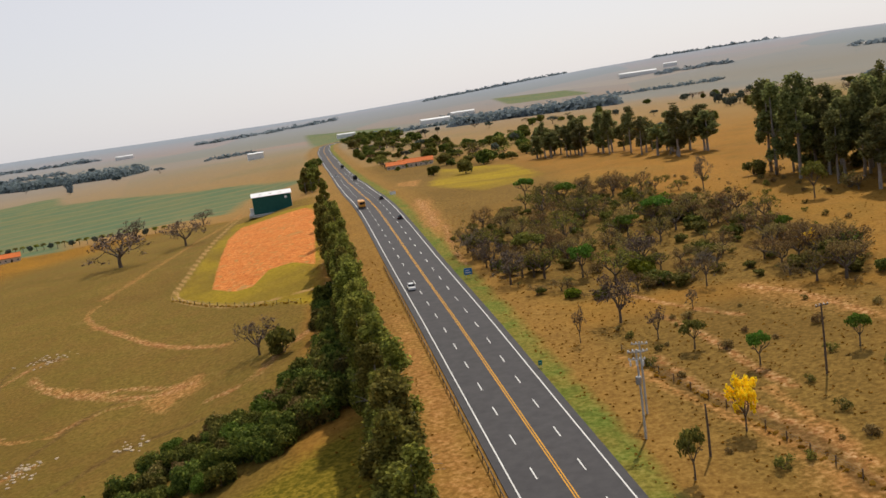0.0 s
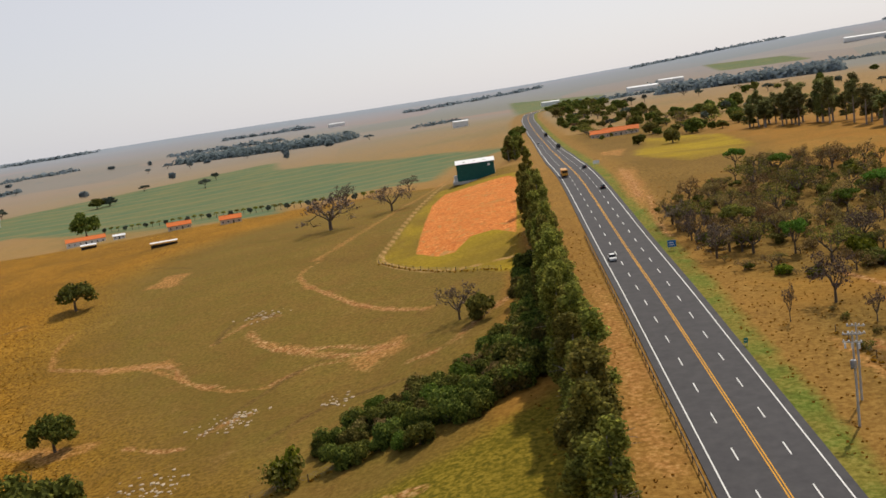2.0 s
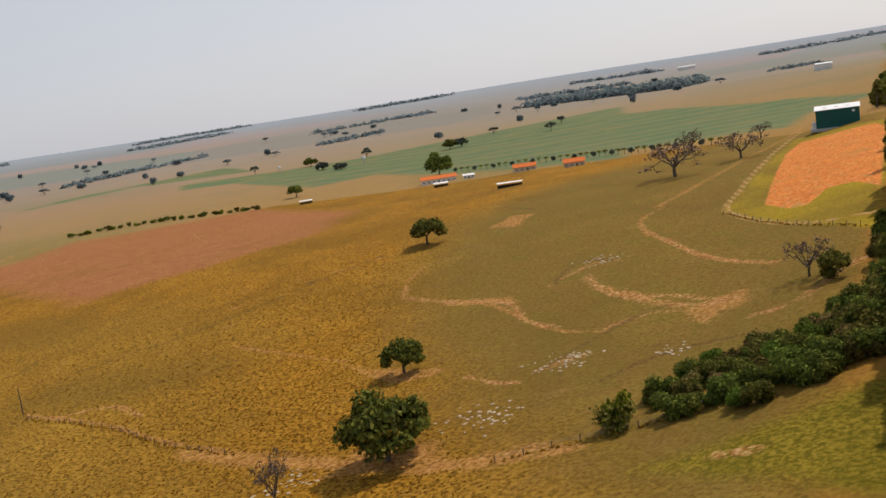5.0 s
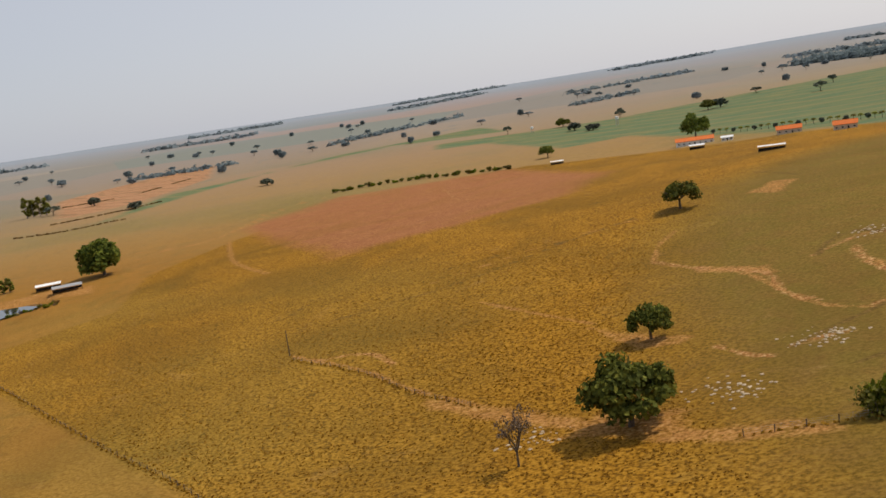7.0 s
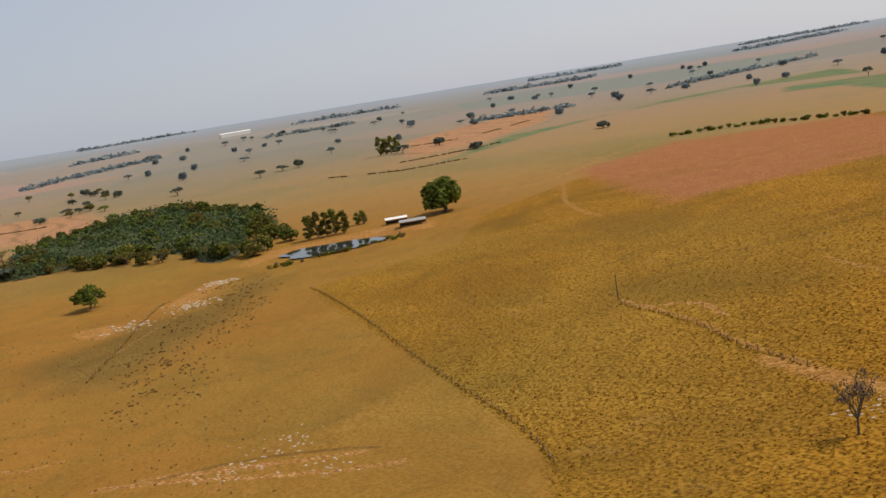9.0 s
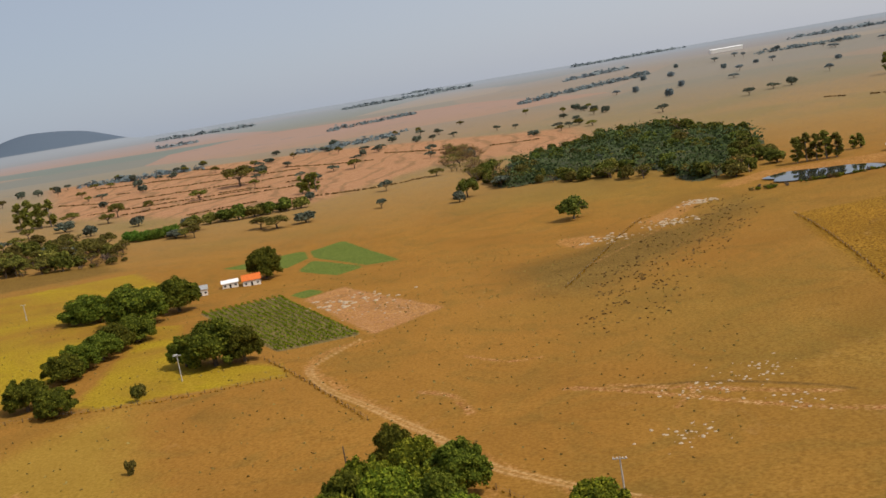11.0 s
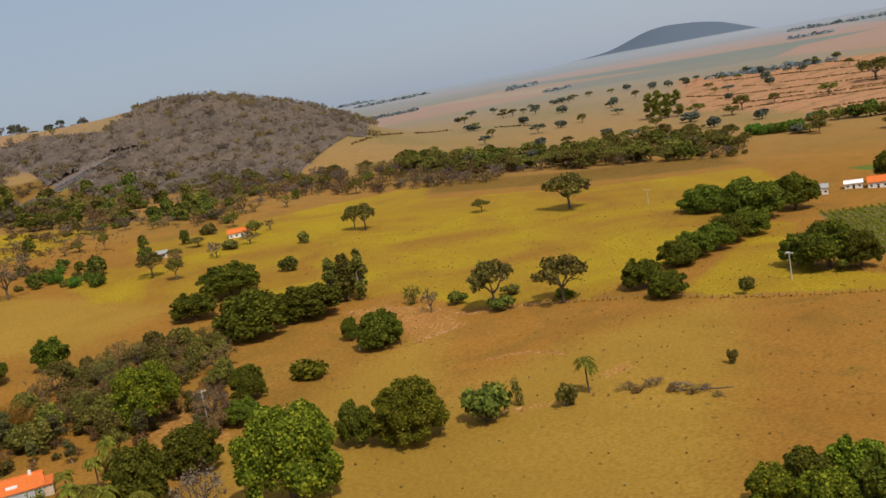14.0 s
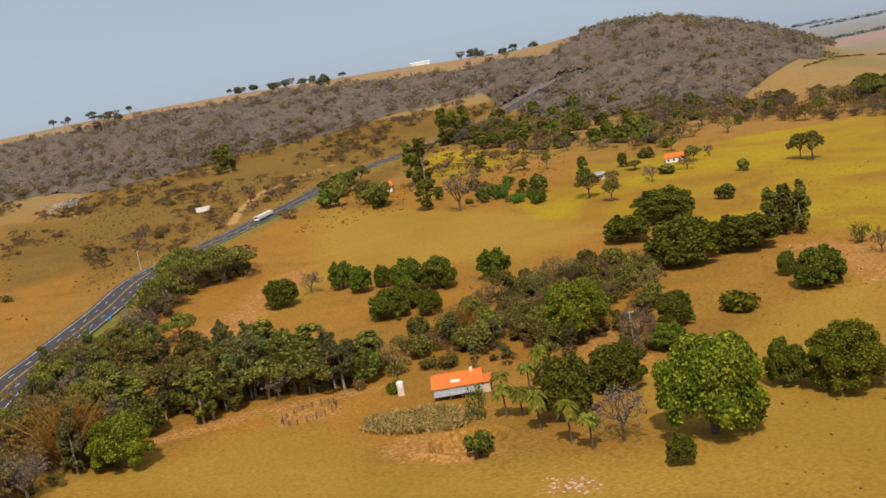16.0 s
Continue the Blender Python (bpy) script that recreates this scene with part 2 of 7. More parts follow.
PALE_HAZE_LEAF = foliage("pale_haze_leaf", (0.2, 0.24, 0.265), (0.215, 0.255, 0.28), (0.23, 0.27, 0.29), 0.3)
HILL_TWIG = foliage("hill_twig", (0.092, 0.07, 0.056), (0.148, 0.115, 0.094), (0.21, 0.166, 0.135), 0.25)
WHITE_FLOWER = foliage("white_flower", (0.4, 0.36, 0.32), (0.6, 0.56, 0.5), (0.75, 0.7, 0.64), 0.3)
VINE_LEAF = foliage("vine_leaf", (0.085, 0.145, 0.006), (0.17, 0.25, 0.011), (0.28, 0.34, 0.02), 0.4)
STRAW = foliage("straw", (0.24, 0.175, 0.05), (0.38, 0.28, 0.085), (0.52, 0.4, 0.16), 0.35)
def canopy_material(name, tones, size):
    """Crowns that differ tree by tree, with twiggy grain."""
    m, nt, b = material(name, 0.95)
    p = place_of(nt)
    v = nt.nodes.new("ShaderNodeTexVoronoi")
    v.inputs["Scale"].default_value = 1 / size
    nt.links.new(p, v.inputs["Vector"])
    one = nt.nodes.new("ShaderNodeSeparateColor")
    nt.links.new(v.outputs["Color"], one.inputs[0])
    c = ramp(nt, one.outputs[0], (0.0, tones[0]), (0.5, tones[1]), (1.0, tones[2]))
    c = mixed(nt, math_node(nt, "MULTIPLY_ADD", noise_at(nt, 0.9, 6, 0.75, p), 2.4, -0.7, True), c, tones[0])
    c = mixed(nt, math_node(nt, "MULTIPLY_ADD", noise_at(nt, 0.012, 4, 0.6, p, 1.0), 3.5, -1.4, True), c, mixed(nt, 0.55, c, tones[3]))
    nt.links.new(c, b.inputs["Base Color"])
    bump(nt, b, noise_at(nt, 0.5, 6, 0.7, p), 0.5, 1.0)
    return m


WOOD_CANOPY = canopy_material("wood_canopy", ((0.08, 0.061, 0.049), (0.124, 0.097, 0.079), (0.165, 0.13, 0.106), (0.14, 0.1, 0.068)), 7.0)
GREEN_CANOPY = canopy_material("green_canopy", ((0.026, 0.036, 0.014), (0.055, 0.07, 0.026), (0.1, 0.11, 0.04), (0.1, 0.09, 0.045)), 10.0)
BARK = surface("bark", (0.07, 0.05, 0.035), (0.16, 0.125, 0.09), 3.0)
PALE_BARK = surface("pale_bark", (0.18, 0.15, 0.12), (0.36, 0.31, 0.26), 3.0)
ASPHALT = surface("asphalt", (0.036, 0.034, 0.038), (0.06, 0.056, 0.059), 0.5, 0.8, 0, 0.25, 0.01, (0.03, 0.03, 0.032))
WHITE_LINE = surface("white_line", (0.55, 0.55, 0.53), (0.78, 0.78, 0.75), 2.0)
YELLOW_LINE = surface("yellow_line", (0.55, 0.26, 0.02), (0.7, 0.36, 0.03), 2.0)
STEEL = surface("galvanised_steel", (0.3, 0.3, 0.3), (0.42, 0.42, 0.42), 2.0, 0.5, 0.6)
RUSTY = surface("weathered_rail", (0.06, 0.05, 0.04), (0.13, 0.11, 0.09), 2.0, 0.7, 0.2)
POST_WOOD = surface("post_wood", (0.07, 0.05, 0.035), (0.15, 0.11, 0.08), 4.0)
CONCRETE = surface("concrete", (0.36, 0.34, 0.31), (0.5, 0.48, 0.44), 1.2)
WHITE_WALL = surface("white_wall", (0.62, 0.59, 0.54), (0.78, 0.76, 0.72), 0.8)
CREAM_WALL = surface("cream_wall", (0.5, 0.4, 0.3), (0.66, 0.55, 0.42), 0.8)
CLAY_TILE = surface("clay_tile", (0.52, 0.115, 0.022), (0.75, 0.195, 0.035), 2.5, 0.85, 0, 0.5, 0.05, (0.25, 0.08, 0.04))
TIN_ROOF = surface("tin_roof", (0.3, 0.3, 0.3), (0.45, 0.45, 0.46), 1.0, 0.5, 0.3)
WHITE_ROOF = surface("white_roof", (0.7, 0.7, 0.7), (0.85, 0.85, 0.85), 1.0, 0.5)
GREEN_SHEET = surface("green_sheet", (0.008, 0.08, 0.066), (0.013, 0.105, 0.086), 0.6, 0.5)
DARK_OPENING = surface("dark_opening", (0.012, 0.012, 0.013), (0.03, 0.03, 0.03), 1.0, 0.3)
BLUE_SIGN = surface("blue_sign", (0.01, 0.13, 0.4), (0.015, 0.17, 0.5), 2.0, 0.4)
DARK_PAINT = surface("dark_paint", (0.012, 0.012, 0.014), (0.022, 0.022, 0.025), 2.0, 0.25)
WHITE_PAINT = surface("white_paint", (0.7, 0.7, 0.7), (0.82, 0.82, 0.82), 2.0, 0.25)
ORANGE_PAINT = surface("orange_paint", (0.55, 0.24, 0.03), (0.68, 0.32, 0.05), 2.0, 0.4)
RED_PAINT = surface("red_paint", (0.4, 0.03, 0.02), (0.5, 0.04, 0.03), 2.0, 0.3)
RUBBER = surface("rubber", (0.015, 0.015, 0.015), (0.03, 0.03, 0.03), 4.0)
GLASS_DARK = surface("dark_glass", (0.01, 0.012, 0.015), (0.02, 0.022, 0.026), 2.0, 0.08)
PALE_STONE = surface("pale_stone", (0.32, 0.24, 0.15), (0.5, 0.4, 0.28), 1.5)
GRASS_TUFT = foliage("grass_tuft", (0.2, 0.105, 0.01), (0.31, 0.165, 0.016), (0.42, 0.24, 0.03), 0.3)
WATER, water_nt, water_b = material("pond_water", 0.04)
water_b.inputs["Base Color"].default_value = (0.03, 0.035, 0.03, 1)
water_b.inputs["Specular IOR Level"].default_value = 0.6
bump(water_nt, water_b, noise_at(water_nt, 1.2, 3, 0.5, place_of(water_nt)), 0.12, 0.03)


# ---- the plan: outlines of fields, tracks and places of trees ----
MANGOES_FARM = [(-119, -148, 22.2, 21), (-155, -147, 18.2, 14.3), (-149, -159, 9.5, 10.6), (-104, -140, 5.7, 6.5), (-141, -227, 19.8, 17.8), (-166, -216, 11.3, 10), (-151, -201, 9.9, 7.2), (-214, -210, 15.9, 12), (-218, -226, 6.3, 7.8), (-106, -180, 14, 15), (-125, -188, 15, 11.2), (-17.4, -224, 15.1, 12.4), (-117, -347, 10.6, 11.1), (-120, -336, 9.1, 10.4), (-129, -336, 7.5, 8.8), (-133, -323, 12.6, 12.6), (-142, -316, 14.1, 12.1), (-114, -297, 14.2, 10.4), (-125, -290, 9.3, 8.9), (-124, -304, 11.5, 10), (-91.3, -343, 13.6, 10.8), (-161, -309, 12.6, 11.8)]
MANGOES_GROVE = [(-251, -325, 26.7, 14.3), (-211, -266, 26.6, 16.7), (-236, -264, 25.7, 12.8), (-220, -309, 18.5, 11), (-433, -198, 25.4, 12.7), (-414, -168, 30.1, 18.7), (-438, -157, 21.6, 16.8), (-322, -160, 15.5, 10), (-336, -160, 16, 10.6), (-350, -158, 16, 10.8), (-364, -158, 16.5, 11.2), (-379, -155, 17, 11.4), (-290, -158, 14.5, 11), (-280, -144, 14, 9), (-320, -106, 22.2, 16.6), (-325, -118, 12.2, 11.4), (-321, -96.2, 14.2, 13), (-506, -131, 20, 17)]
# the close-grown grove over the track: place, width, height
MANGOES_TRACK = [(-196, -31.6, 9.5, 10.5), (-184.5, -26, 11, 11), (-176.5, -17, 12.5, 11), (-172.5, -33.5, 11, 12), (-160, -28, 13, 13), (-157, -20, 12.5, 12), (-152, -15, 10, 9), (-163, -36, 11, 12.5), (-153, -37, 12, 12.5), (-146, -29, 12, 12),
                 (-151.5, -49.5, 11, 9.5), (-149, -43, 8, 8), (-145.5, -54, 11, 9), (-142, -60, 8.5, 7.5), (-151, -58, 8, 7), (-139, -50, 10, 9), (-142, -42, 11, 11), (-166, -25, 11, 11.5), (-149.5, 7, 11, 9), (-141, -22, 10, 10)]
SHADE_TREES = [(-108, 143, 19.4, 13.9), (-135, 191, 11.4, 9.2), (-205, 319, 18, 11), (-436, 712, 24.9, 21.1), (-623, 1052, 22.4, 13.3), (-586, 703, 18.9, 12.1), (-879, 1096, 22.6, 12.9), (-563, 36.1, 20.3, 14.4), (-745, -29, 20.6, 15.5), (-258, -197, 19.1, 18.1), (-270, -177, 20.5, 16.7), (-442, -277, 30.2, 19.9), (-430, -326, 11.2, 7.5), (-377, -372, 12.2, 14.1), (-266, -399, 15.5, 12.2), (-379, -366, 15.2, 15.2), (-774, -251, 25.8, 11.2), (-724, -173, 23.6, 10.3), (-1153, -309, 47.9, 24.6), (-965, -387, 21.5, 15.5), (-950, -429, 21.5, 12), (-734, -187, 21.8, 9.6), (-1052, -329, 25.3, 11.4), (-1174, -174, 20.4, 12.3)]
EUCALYPTUS_FAR = [(-609, 189, 28, 17.7), (-625, 219, 7.6, 9.9), (-261, -268, 15.3, 17.9), (-257, -264, 14.6, 18.9), (-239, -533, 14.1, 30.2), (-207, -460, 6.4, 17.4), (-334, -665, 24.7, 29.8), (-188, -789, 16.7, 23.2), (-71.2, 565, 7.2, 13.1), (-67.5, 576, 6.7, 12), (-1236, 489, 30.5, 25.9), (-939, -459, 36, 30), (-973, -193, 20.5, 20.5)]
BARE_TREES = [(-132, 403, 23.5, 16.6), (-113, 437, 16.6, 12), (-131, 553, 11.7, 9.1), (-157, 511, 12.3, 13.8), (-44.9, 221, 8.5, 8.7), (-119, 123, 6.7, 11.8), (-105, -159, 10.5, 12.9), (-148, -210, 7.7, 11), (-215, -437, 16.8, 19.6), (-39.1, -339, 9.9, 11.9), (-106, -352, 8.5, 8.5), (-251, -219, 6.6, 8.6), (15.4, 239, 8.4, 9.8), (12, 259, 7.5, 9), (8.1, 275, 7.3, 8.9), (47, 232, 8.3, 9.7), (33.4, 194, 8.1, 10.5), (23.7, 185, 2.6, 7.7), (54.9, 207, 5, 8.8), (87.3, 321, 5.8, 11.5), (37.6, 180, 3.7, 6.5), (48.1, 194, 2.4, 4.7)]
ACACIAS = [(51.1, 269, 8.6, 7), (32.6, 235, 7.7, 8.8), (42, 171, 5.4, 5.9), (64.4, 154, 4.4, 6), (49, 157, 4.9, 5.9), (22.9, 261, 11.3, 9.1), (61.2, 279, 11.6, 8.3), (81.7, 233, 5.7, 5.7), (105, 273, 7.8, 11.1), (44.8, 345, 10, 8), (34.3, 378, 10.1, 7.9), (28.2, 122, 4.7, 7.8)]
PALE_SWARD = [
    (6.0, [(-137, -210), (-154, -158), (-178, -160), (-239, -148), (-282, -123), (-142, -66), (-107, -144)]),
    (5.0, [(-172, -525), (-220, -437), (-234, -338), (-181, -324), (-124, -395)]),
    (5.0, [(8, -224), (-27, -225), (-44, -230), (-59, -217), (-62, -183), (-81, -164), (-99, -152), (-155, -138), (-115, -105)]),
    (5.0, [(-83, -336), (-123, -395), (-155, -437), (-196, -410), (-201, -341), (-155, -351), (-119, -358)]),
    (5.0, [(-149, -186), (-196, -203), (-234, -203), (-157, -140), (-145, -151)])]
OLIVE_SWARD = [
    (3.0, [(-55, 134), (-43, 140), (-32, 147), (-19, 160), (-16, 164), (-10, 137), (-7, 117), (-19, 118)])]
RIVER_BELT = [(-20, -312), (-31, -327), (-45, -317), (-53, -288), (-81, -281), (-93, -259), (-90, -245), (-53, -253), (-28, -251), (-10, -234)]
FARM_BELT = [(-76, 990), (-151, 1758), (-139, 2313), (-22, 1306), (14, 924), (93, 840), (64, 589), (25, 628), (1, 703), (-25, 686)]
SHED_BELT = [(-74, 558), (-126, 956), (-107, 963), (-60, 534)]
HOUSE_BELT = [(-177, -520), (-210, -636), (-242, -637), (-228, -584), (-210, -526), (-199, -487)]
VILLAGE_BELT = [(-320, -657), (-396, -819), (-413, -725), (-463, -715), (-513, -640), (-491, -562), (-400, -478), (-369, -484), (-351, -550)]
DRY_BELT = [(-497, -641), (-552, -577), (-616, -523), (-662, -474), (-544, -392), (-493, -444), (-471, -496), (-449, -583)]
GREEN_BUSHES = [(-220, -442), (-251, -499), (-280, -461), (-249, -411)]
CLAY = [
    (0.9, [(-75, 313), (-80, 345), (-91, 424), (-93, 465), (-60, 455), (-53, 431), (-40, 304), (-49, 317), (-57, 316), (-59, 298), (-65, 299)])]
LUSH = [
    (1.5, [(-88, 312), (-92, 376), (-101, 492), (-93, 492), (-57, 465), (-32, 249), (-37, 256), (-60, 278)]),
    (3.0, [(-440, -396), (-471, -399), (-508, -311), (-576, -230), (-533, -201), (-506, -175), (-453, -197), (-440, -210), (-421, -184), (-391, -167), (-323, -163), (-300, -170), (-275, -171), (-260, -209), (-269, -238), (-276, -258)]),
    (2.0, [(-407, -162), (-402, -145), (-329, -119), (-310, -83), (-293, -76), (-282, -135), (-290, -143), (-366, -152)]),
    (3.0, [(-262, -601), (-311, -647), (-352, -582), (-277, -527), (-251, -545)]),
    (3.0, [(-252, -465), (-290, -430), (-294, -367), (-242, -334), (-224, -381)]),
    (3.0, [(-310, -486), (-524, -442), (-280, -242), (-264, -259), (-254, -321), (-291, -411)]),
    (2.5, [(6, 654), (45, 582), (51, 457), (20, 426), (-2, 477)])]
CROP = [
    (6.0, [(-601, 1322), (-441, 1159), (-356, 1104), (-244, 981), (-165, 917), (-88, 753), (-141, 749), (-131, 615), (-175, 644), (-231, 645), (-367, 796)]),
    (8.0, [(-933, 982), (-788, 1162), (-638, 1297), (-522, 1388), (-219, 575), (-436, 728), (-597, 846), (-630, 785)]),
    (8.0, [(-921, 407), (-1128, 688), (-1209, 846), (-1200, 1065), (-1019, 1138), (-1202, 1270), (-1254, 990), (-1155, 629)]),
    (8.0, [(-1062, 1022), (-779, 1150), (-630, 1078), (-579, 939), (-760, 997), (-980, 942)]),
    (10.0, [(-336, 2780), (-73, 2453), (-36, 1883), (-171, 1527)]),
    (9.0, [(217, 3123), (418, 2910), (446, 2598), (234, 2726)])]
GARDEN = [
    (1.5, [(-554, -172), (-593, -128), (-562, -119), (-532, -126)]),
    (1.5, [(-586, -123), (-616, -107), (-515, -61), (-512, -79), (-558, -115)]),
    (1.5, [(-550, -115), (-508, -79), (-489, -91), (-516, -117)]),
    (1.5, [(-447, -108), (-457, -99), (-445, -89), (-435, -98)])]
VINE = [
    (1.0, [(-424, -143), (-448, -111), (-342, -59), (-330, -87)])]
RED = [
    (7.0, [(-612, 386), (-667, 519), (-568, 628), (-353, 478), (-317, 390), (-341, 331), (-380, 290), (-483, 329)]),
    (8.0, [(-671, 523), (-579, 617), (-457, 555), (-347, 364), (-362, 312), (-372, 283)])]
PINK = [
    (18.0, [(-1583, -740), (-1541, -488), (-1509, -294), (-1248, 98), (-1019, 99), (-1219, -33), (-1116, -93), (-922, -186), (-890, -290), (-1012, -473)]),
    (18.0, [(-1607, -497), (-1547, -229), (-1259, 96), (-1003, 85), (-1067, -75), (-861, -184), (-951, -303)]),
    (1.6, [(-432, -97), (-451, -82), (-372, -31), (-340, -54)]),
    (10.0, [(-1484, 621), (-1600, 850), (-1617, 983), (-1333, 796), (-1117, 556), (-1105, 459)])]
EARTH_A = [
    (1.9, [(-432, -97), (-451, -82), (-372, -31), (-340, -54)]),
    (2.4, [(-584, 118), (-609, 155), (-582, 226), (-552, 243), (-525, 227), (-569, 209), (-578, 149), (-572, 128)]),
    (3.2, [(-71, -346), (-103, -393), (-123, -395), (-91, -347), (-69, -314), (-48, -302), (-46, -317)]),
    (1.2, [(-55, -236), (-54, -228), (-62, -225), (-69, -224), (-71, -232), (-65, -237)]),
    (1.9, [(-65, -193), (-74, -198), (-84, -190), (-84, -173), (-74, -175), (-66, -185)]),
    (1.6, [(-13, -238), (-35, -243), (-57, -245), (-87, -238), (-85, -234), (-54, -239), (-29, -236)]),
    (2.4, [(-84, -152), (-91, -148), (-86, -142), (-79, -149)]),
    (4.0, [(-136, -272), (-154, -268), (-155, -222), (-142, -196), (-135, -213), (-133, -240)]),
    (1.9, [(-120, 136), (-119, 148), (-102, 150), (-93, 141), (-76, 147), (-75, 141), (-94, 138), (-107, 138)])]
EARTH_B = [
    (1.3, [(-160, 199), (-145, 195), (-124, 192), (-125, 187), (-134, 184)]),
    (1.6, [(-186, 336), (-187, 357), (-176, 355), (-173, 333)]),
    (1.4, [(-72, 216), (-67, 223), (-60, 224), (-57, 214), (-62, 211), (-64, 204)]),
    (1.3, [(-156, 246), (-131, 242), (-125, 236), (-149, 240)]),
    (1.3, [(-107, 246), (-100, 242), (-79, 225), (-80, 224), (-100, 237)]),
    (1.6, [(-175, 152), (-99, 142), (-74, 144), (-67, 146), (-68, 144), (-79, 140), (-95, 137), (-168, 146)]),
    (1.9, [(-10, 404), (-3, 418), (2, 337), (-1, 317), (-7, 357)]),
    (1.6, [(-20, 525), (-7, 549), (-8, 484), (-18, 498)])]
EARTH_C = [
    (3.2, [(42, 129), (48, 112), (46, 107), (42, 118)]),
    (2.4, [(-14, 224), (-10, 217), (-4, 166), (-1, 135), (2, 125), (-4, 127), (-8, 174)]),
    (2.4, [(-245, -258), (-255, -243), (-250, -213), (-242, -197), (-221, -200), (-237, -222)]),
    (1.9, [(-178, -135), (-184, -128), (-183, -126), (-176, -133)]),
    (1.6, [(-205, -127), (-214, -125), (-213, -122), (-203, -124)]),
    (3.2, [(-167, -15), (-175, -11), (-159, -1), (-149, -0), (-152, -13)]),
    (1.6, [(-501, 64), (-504, 84), (-550, 110), (-553, 100), (-516, 69)]),
    (1.6, [(-501, 22), (-497, 37), (-482, 46), (-461, 31), (-482, 22)])]
EARTH_D = [
    (3.2, [(60, 200), (64, 201), (68, 187), (72, 176), (74, 166), (73, 164), (69, 174), (65, 186)])]
EARTH = EARTH_A + EARTH_B + EARTH_C + EARTH_D
BROWN = [
    (5.0, [(-102, -962), (-243, -911), (-356, -911), (-444, -839), (-523, -819), (-482, -796), (-375, -727), (-241, -578), (-177, -549), (-124, -500), (-38, -466)]),
    (7.0, [(21, 189), (34, 198), (58, 197), (83, 183), (67, 129), (46, 107), (24, 115)]),
    (8.0, [(-66, 811), (19, 832), (52, 495), (52, 393), (27, 369), (1, 306), (-16, 378)]),
    (6.0, [(-17, -759), (-83, -685), (-172, -696), (-313, -802), (-451, -783), (-503, -766), (-472, -644), (-376, -660), (-341, -726), (-226, -594), (-235, -704), (-134, -560), (-72, -519), (-4, -485)]),
    (4.0, [(1, 297), (27, 369), (57, 360), (89, 296), (92, 256), (86, 191), (69, 196), (49, 210), (25, 213), (15, 242)]),
    (5.0, [(-531, -447), (-572, -369), (-639, -271), (-591, -244), (-547, -295), (-488, -413)]),
    (9.0, [(-433, -4), (-474, 52), (-478, 80), (-533, 120), (-498, 123), (-433, 84), (-391, 52), (-355, 26), (-371, 6)])]
TRACKS = [
    (1.6, [(-329, -55), (-321, -67), (-299, -70), (-280, -60), (-249, -44), (-220, -27), (-191, -11), (-171, 6), (-156, 19)]),
    (0.8, [(-114, 332), (-117, 317), (-110, 299), (-95, 280), (-77, 258), (-56, 241)]),
    (0.7, [(-260, 237), (-238, 281), (-214, 312), (-204, 317)]),
    (0.7, [(-254, 169), (-215, 165), (-184, 156), (-166, 152), (-153, 149)]),
    (0.6, [(-218, 219), (-194, 211), (-158, 201)]),
    (0.8, [(-647, 345), (-691, 538), (-568, 628)]),
    (1.2, [(-602, 288), (-606, 321), (-601, 366), (-717, 524)])]
TRACKS += [
    (1.6, [(-640, 313), (-601, 354), (-687, 475), (-674, 526)]),
    (1.2, [(-563, 342), (-469, 286), (-396, 258)]),
    (1.0, [(-126, -544), (-142, -577), (-193, -658), (-226, -680), (-261, -702)]),
    (0.8, [(-175, 254), (-184, 271), (-188, 289)]),
    (1.0, [(-118, 334), (-112, 375), (-109, 494), (-115, 583)]),
    (1.0, [(47, 147), (48, 136), (49, 127), (50, 115)]),
    (0.9, [(29, 174), (33, 157), (37, 145), (43, 127), (47, 109)]),
    (0.6, [(-145, 240), (-132, 235), (-104, 212), (-87, 208)]),
    (0.7, [(-300, -70), (-284, -61), (-246, -42)])]
FENCES = [
    [(-446, 126), (-383, 121), (-262, 104), (-209, 98), (-175, 91), (-159, 86)],
    [(-263, -191), (-278, -154), (-279, -133), (-284, -103), (-293, -75)],
    [(-319, -89), (-289, -71), (-234, -42)],
    [(-181, -13), (-164, -3), (-157, -1)],
    [(-87, 309), (-59, 276), (-37, 256)],
    [(-249, 166), (-213, 163), (-182, 154), (-153, 148)],
    [(30, 177), (34, 160), (38, 147), (43, 128), (48, 110)]]
FENCES += [
    [(-373, 17), (-505, 61), (-522, 73)],
    [(-83, 140), (-71, 146), (-51, 156), (-35, 161), (-26, 166)]]
SCARS = [
    (1.0, [(-175, 253), (-149, 243), (-129, 237), (-116, 221), (-102, 213)]),
    (1.3, [(-112, 255), (-102, 240), (-87, 228), (-72, 220), (-61, 219), (-57, 221)]),
    (0.8, [(-115, 310), (-108, 297), (-97, 282), (-81, 262), (-55, 239)]),
    (1.0, [(-96, 185), (-90, 191), (-85, 193)]),
    (0.9, [(-121, 249), (-118, 260), (-113, 270), (-104, 265)]),
    (0.8, [(-89, 210), (-82, 217), (-74, 217)]),
    (1.2, [(-54, 202), (-45, 204), (-39, 218), (-33, 230)])]
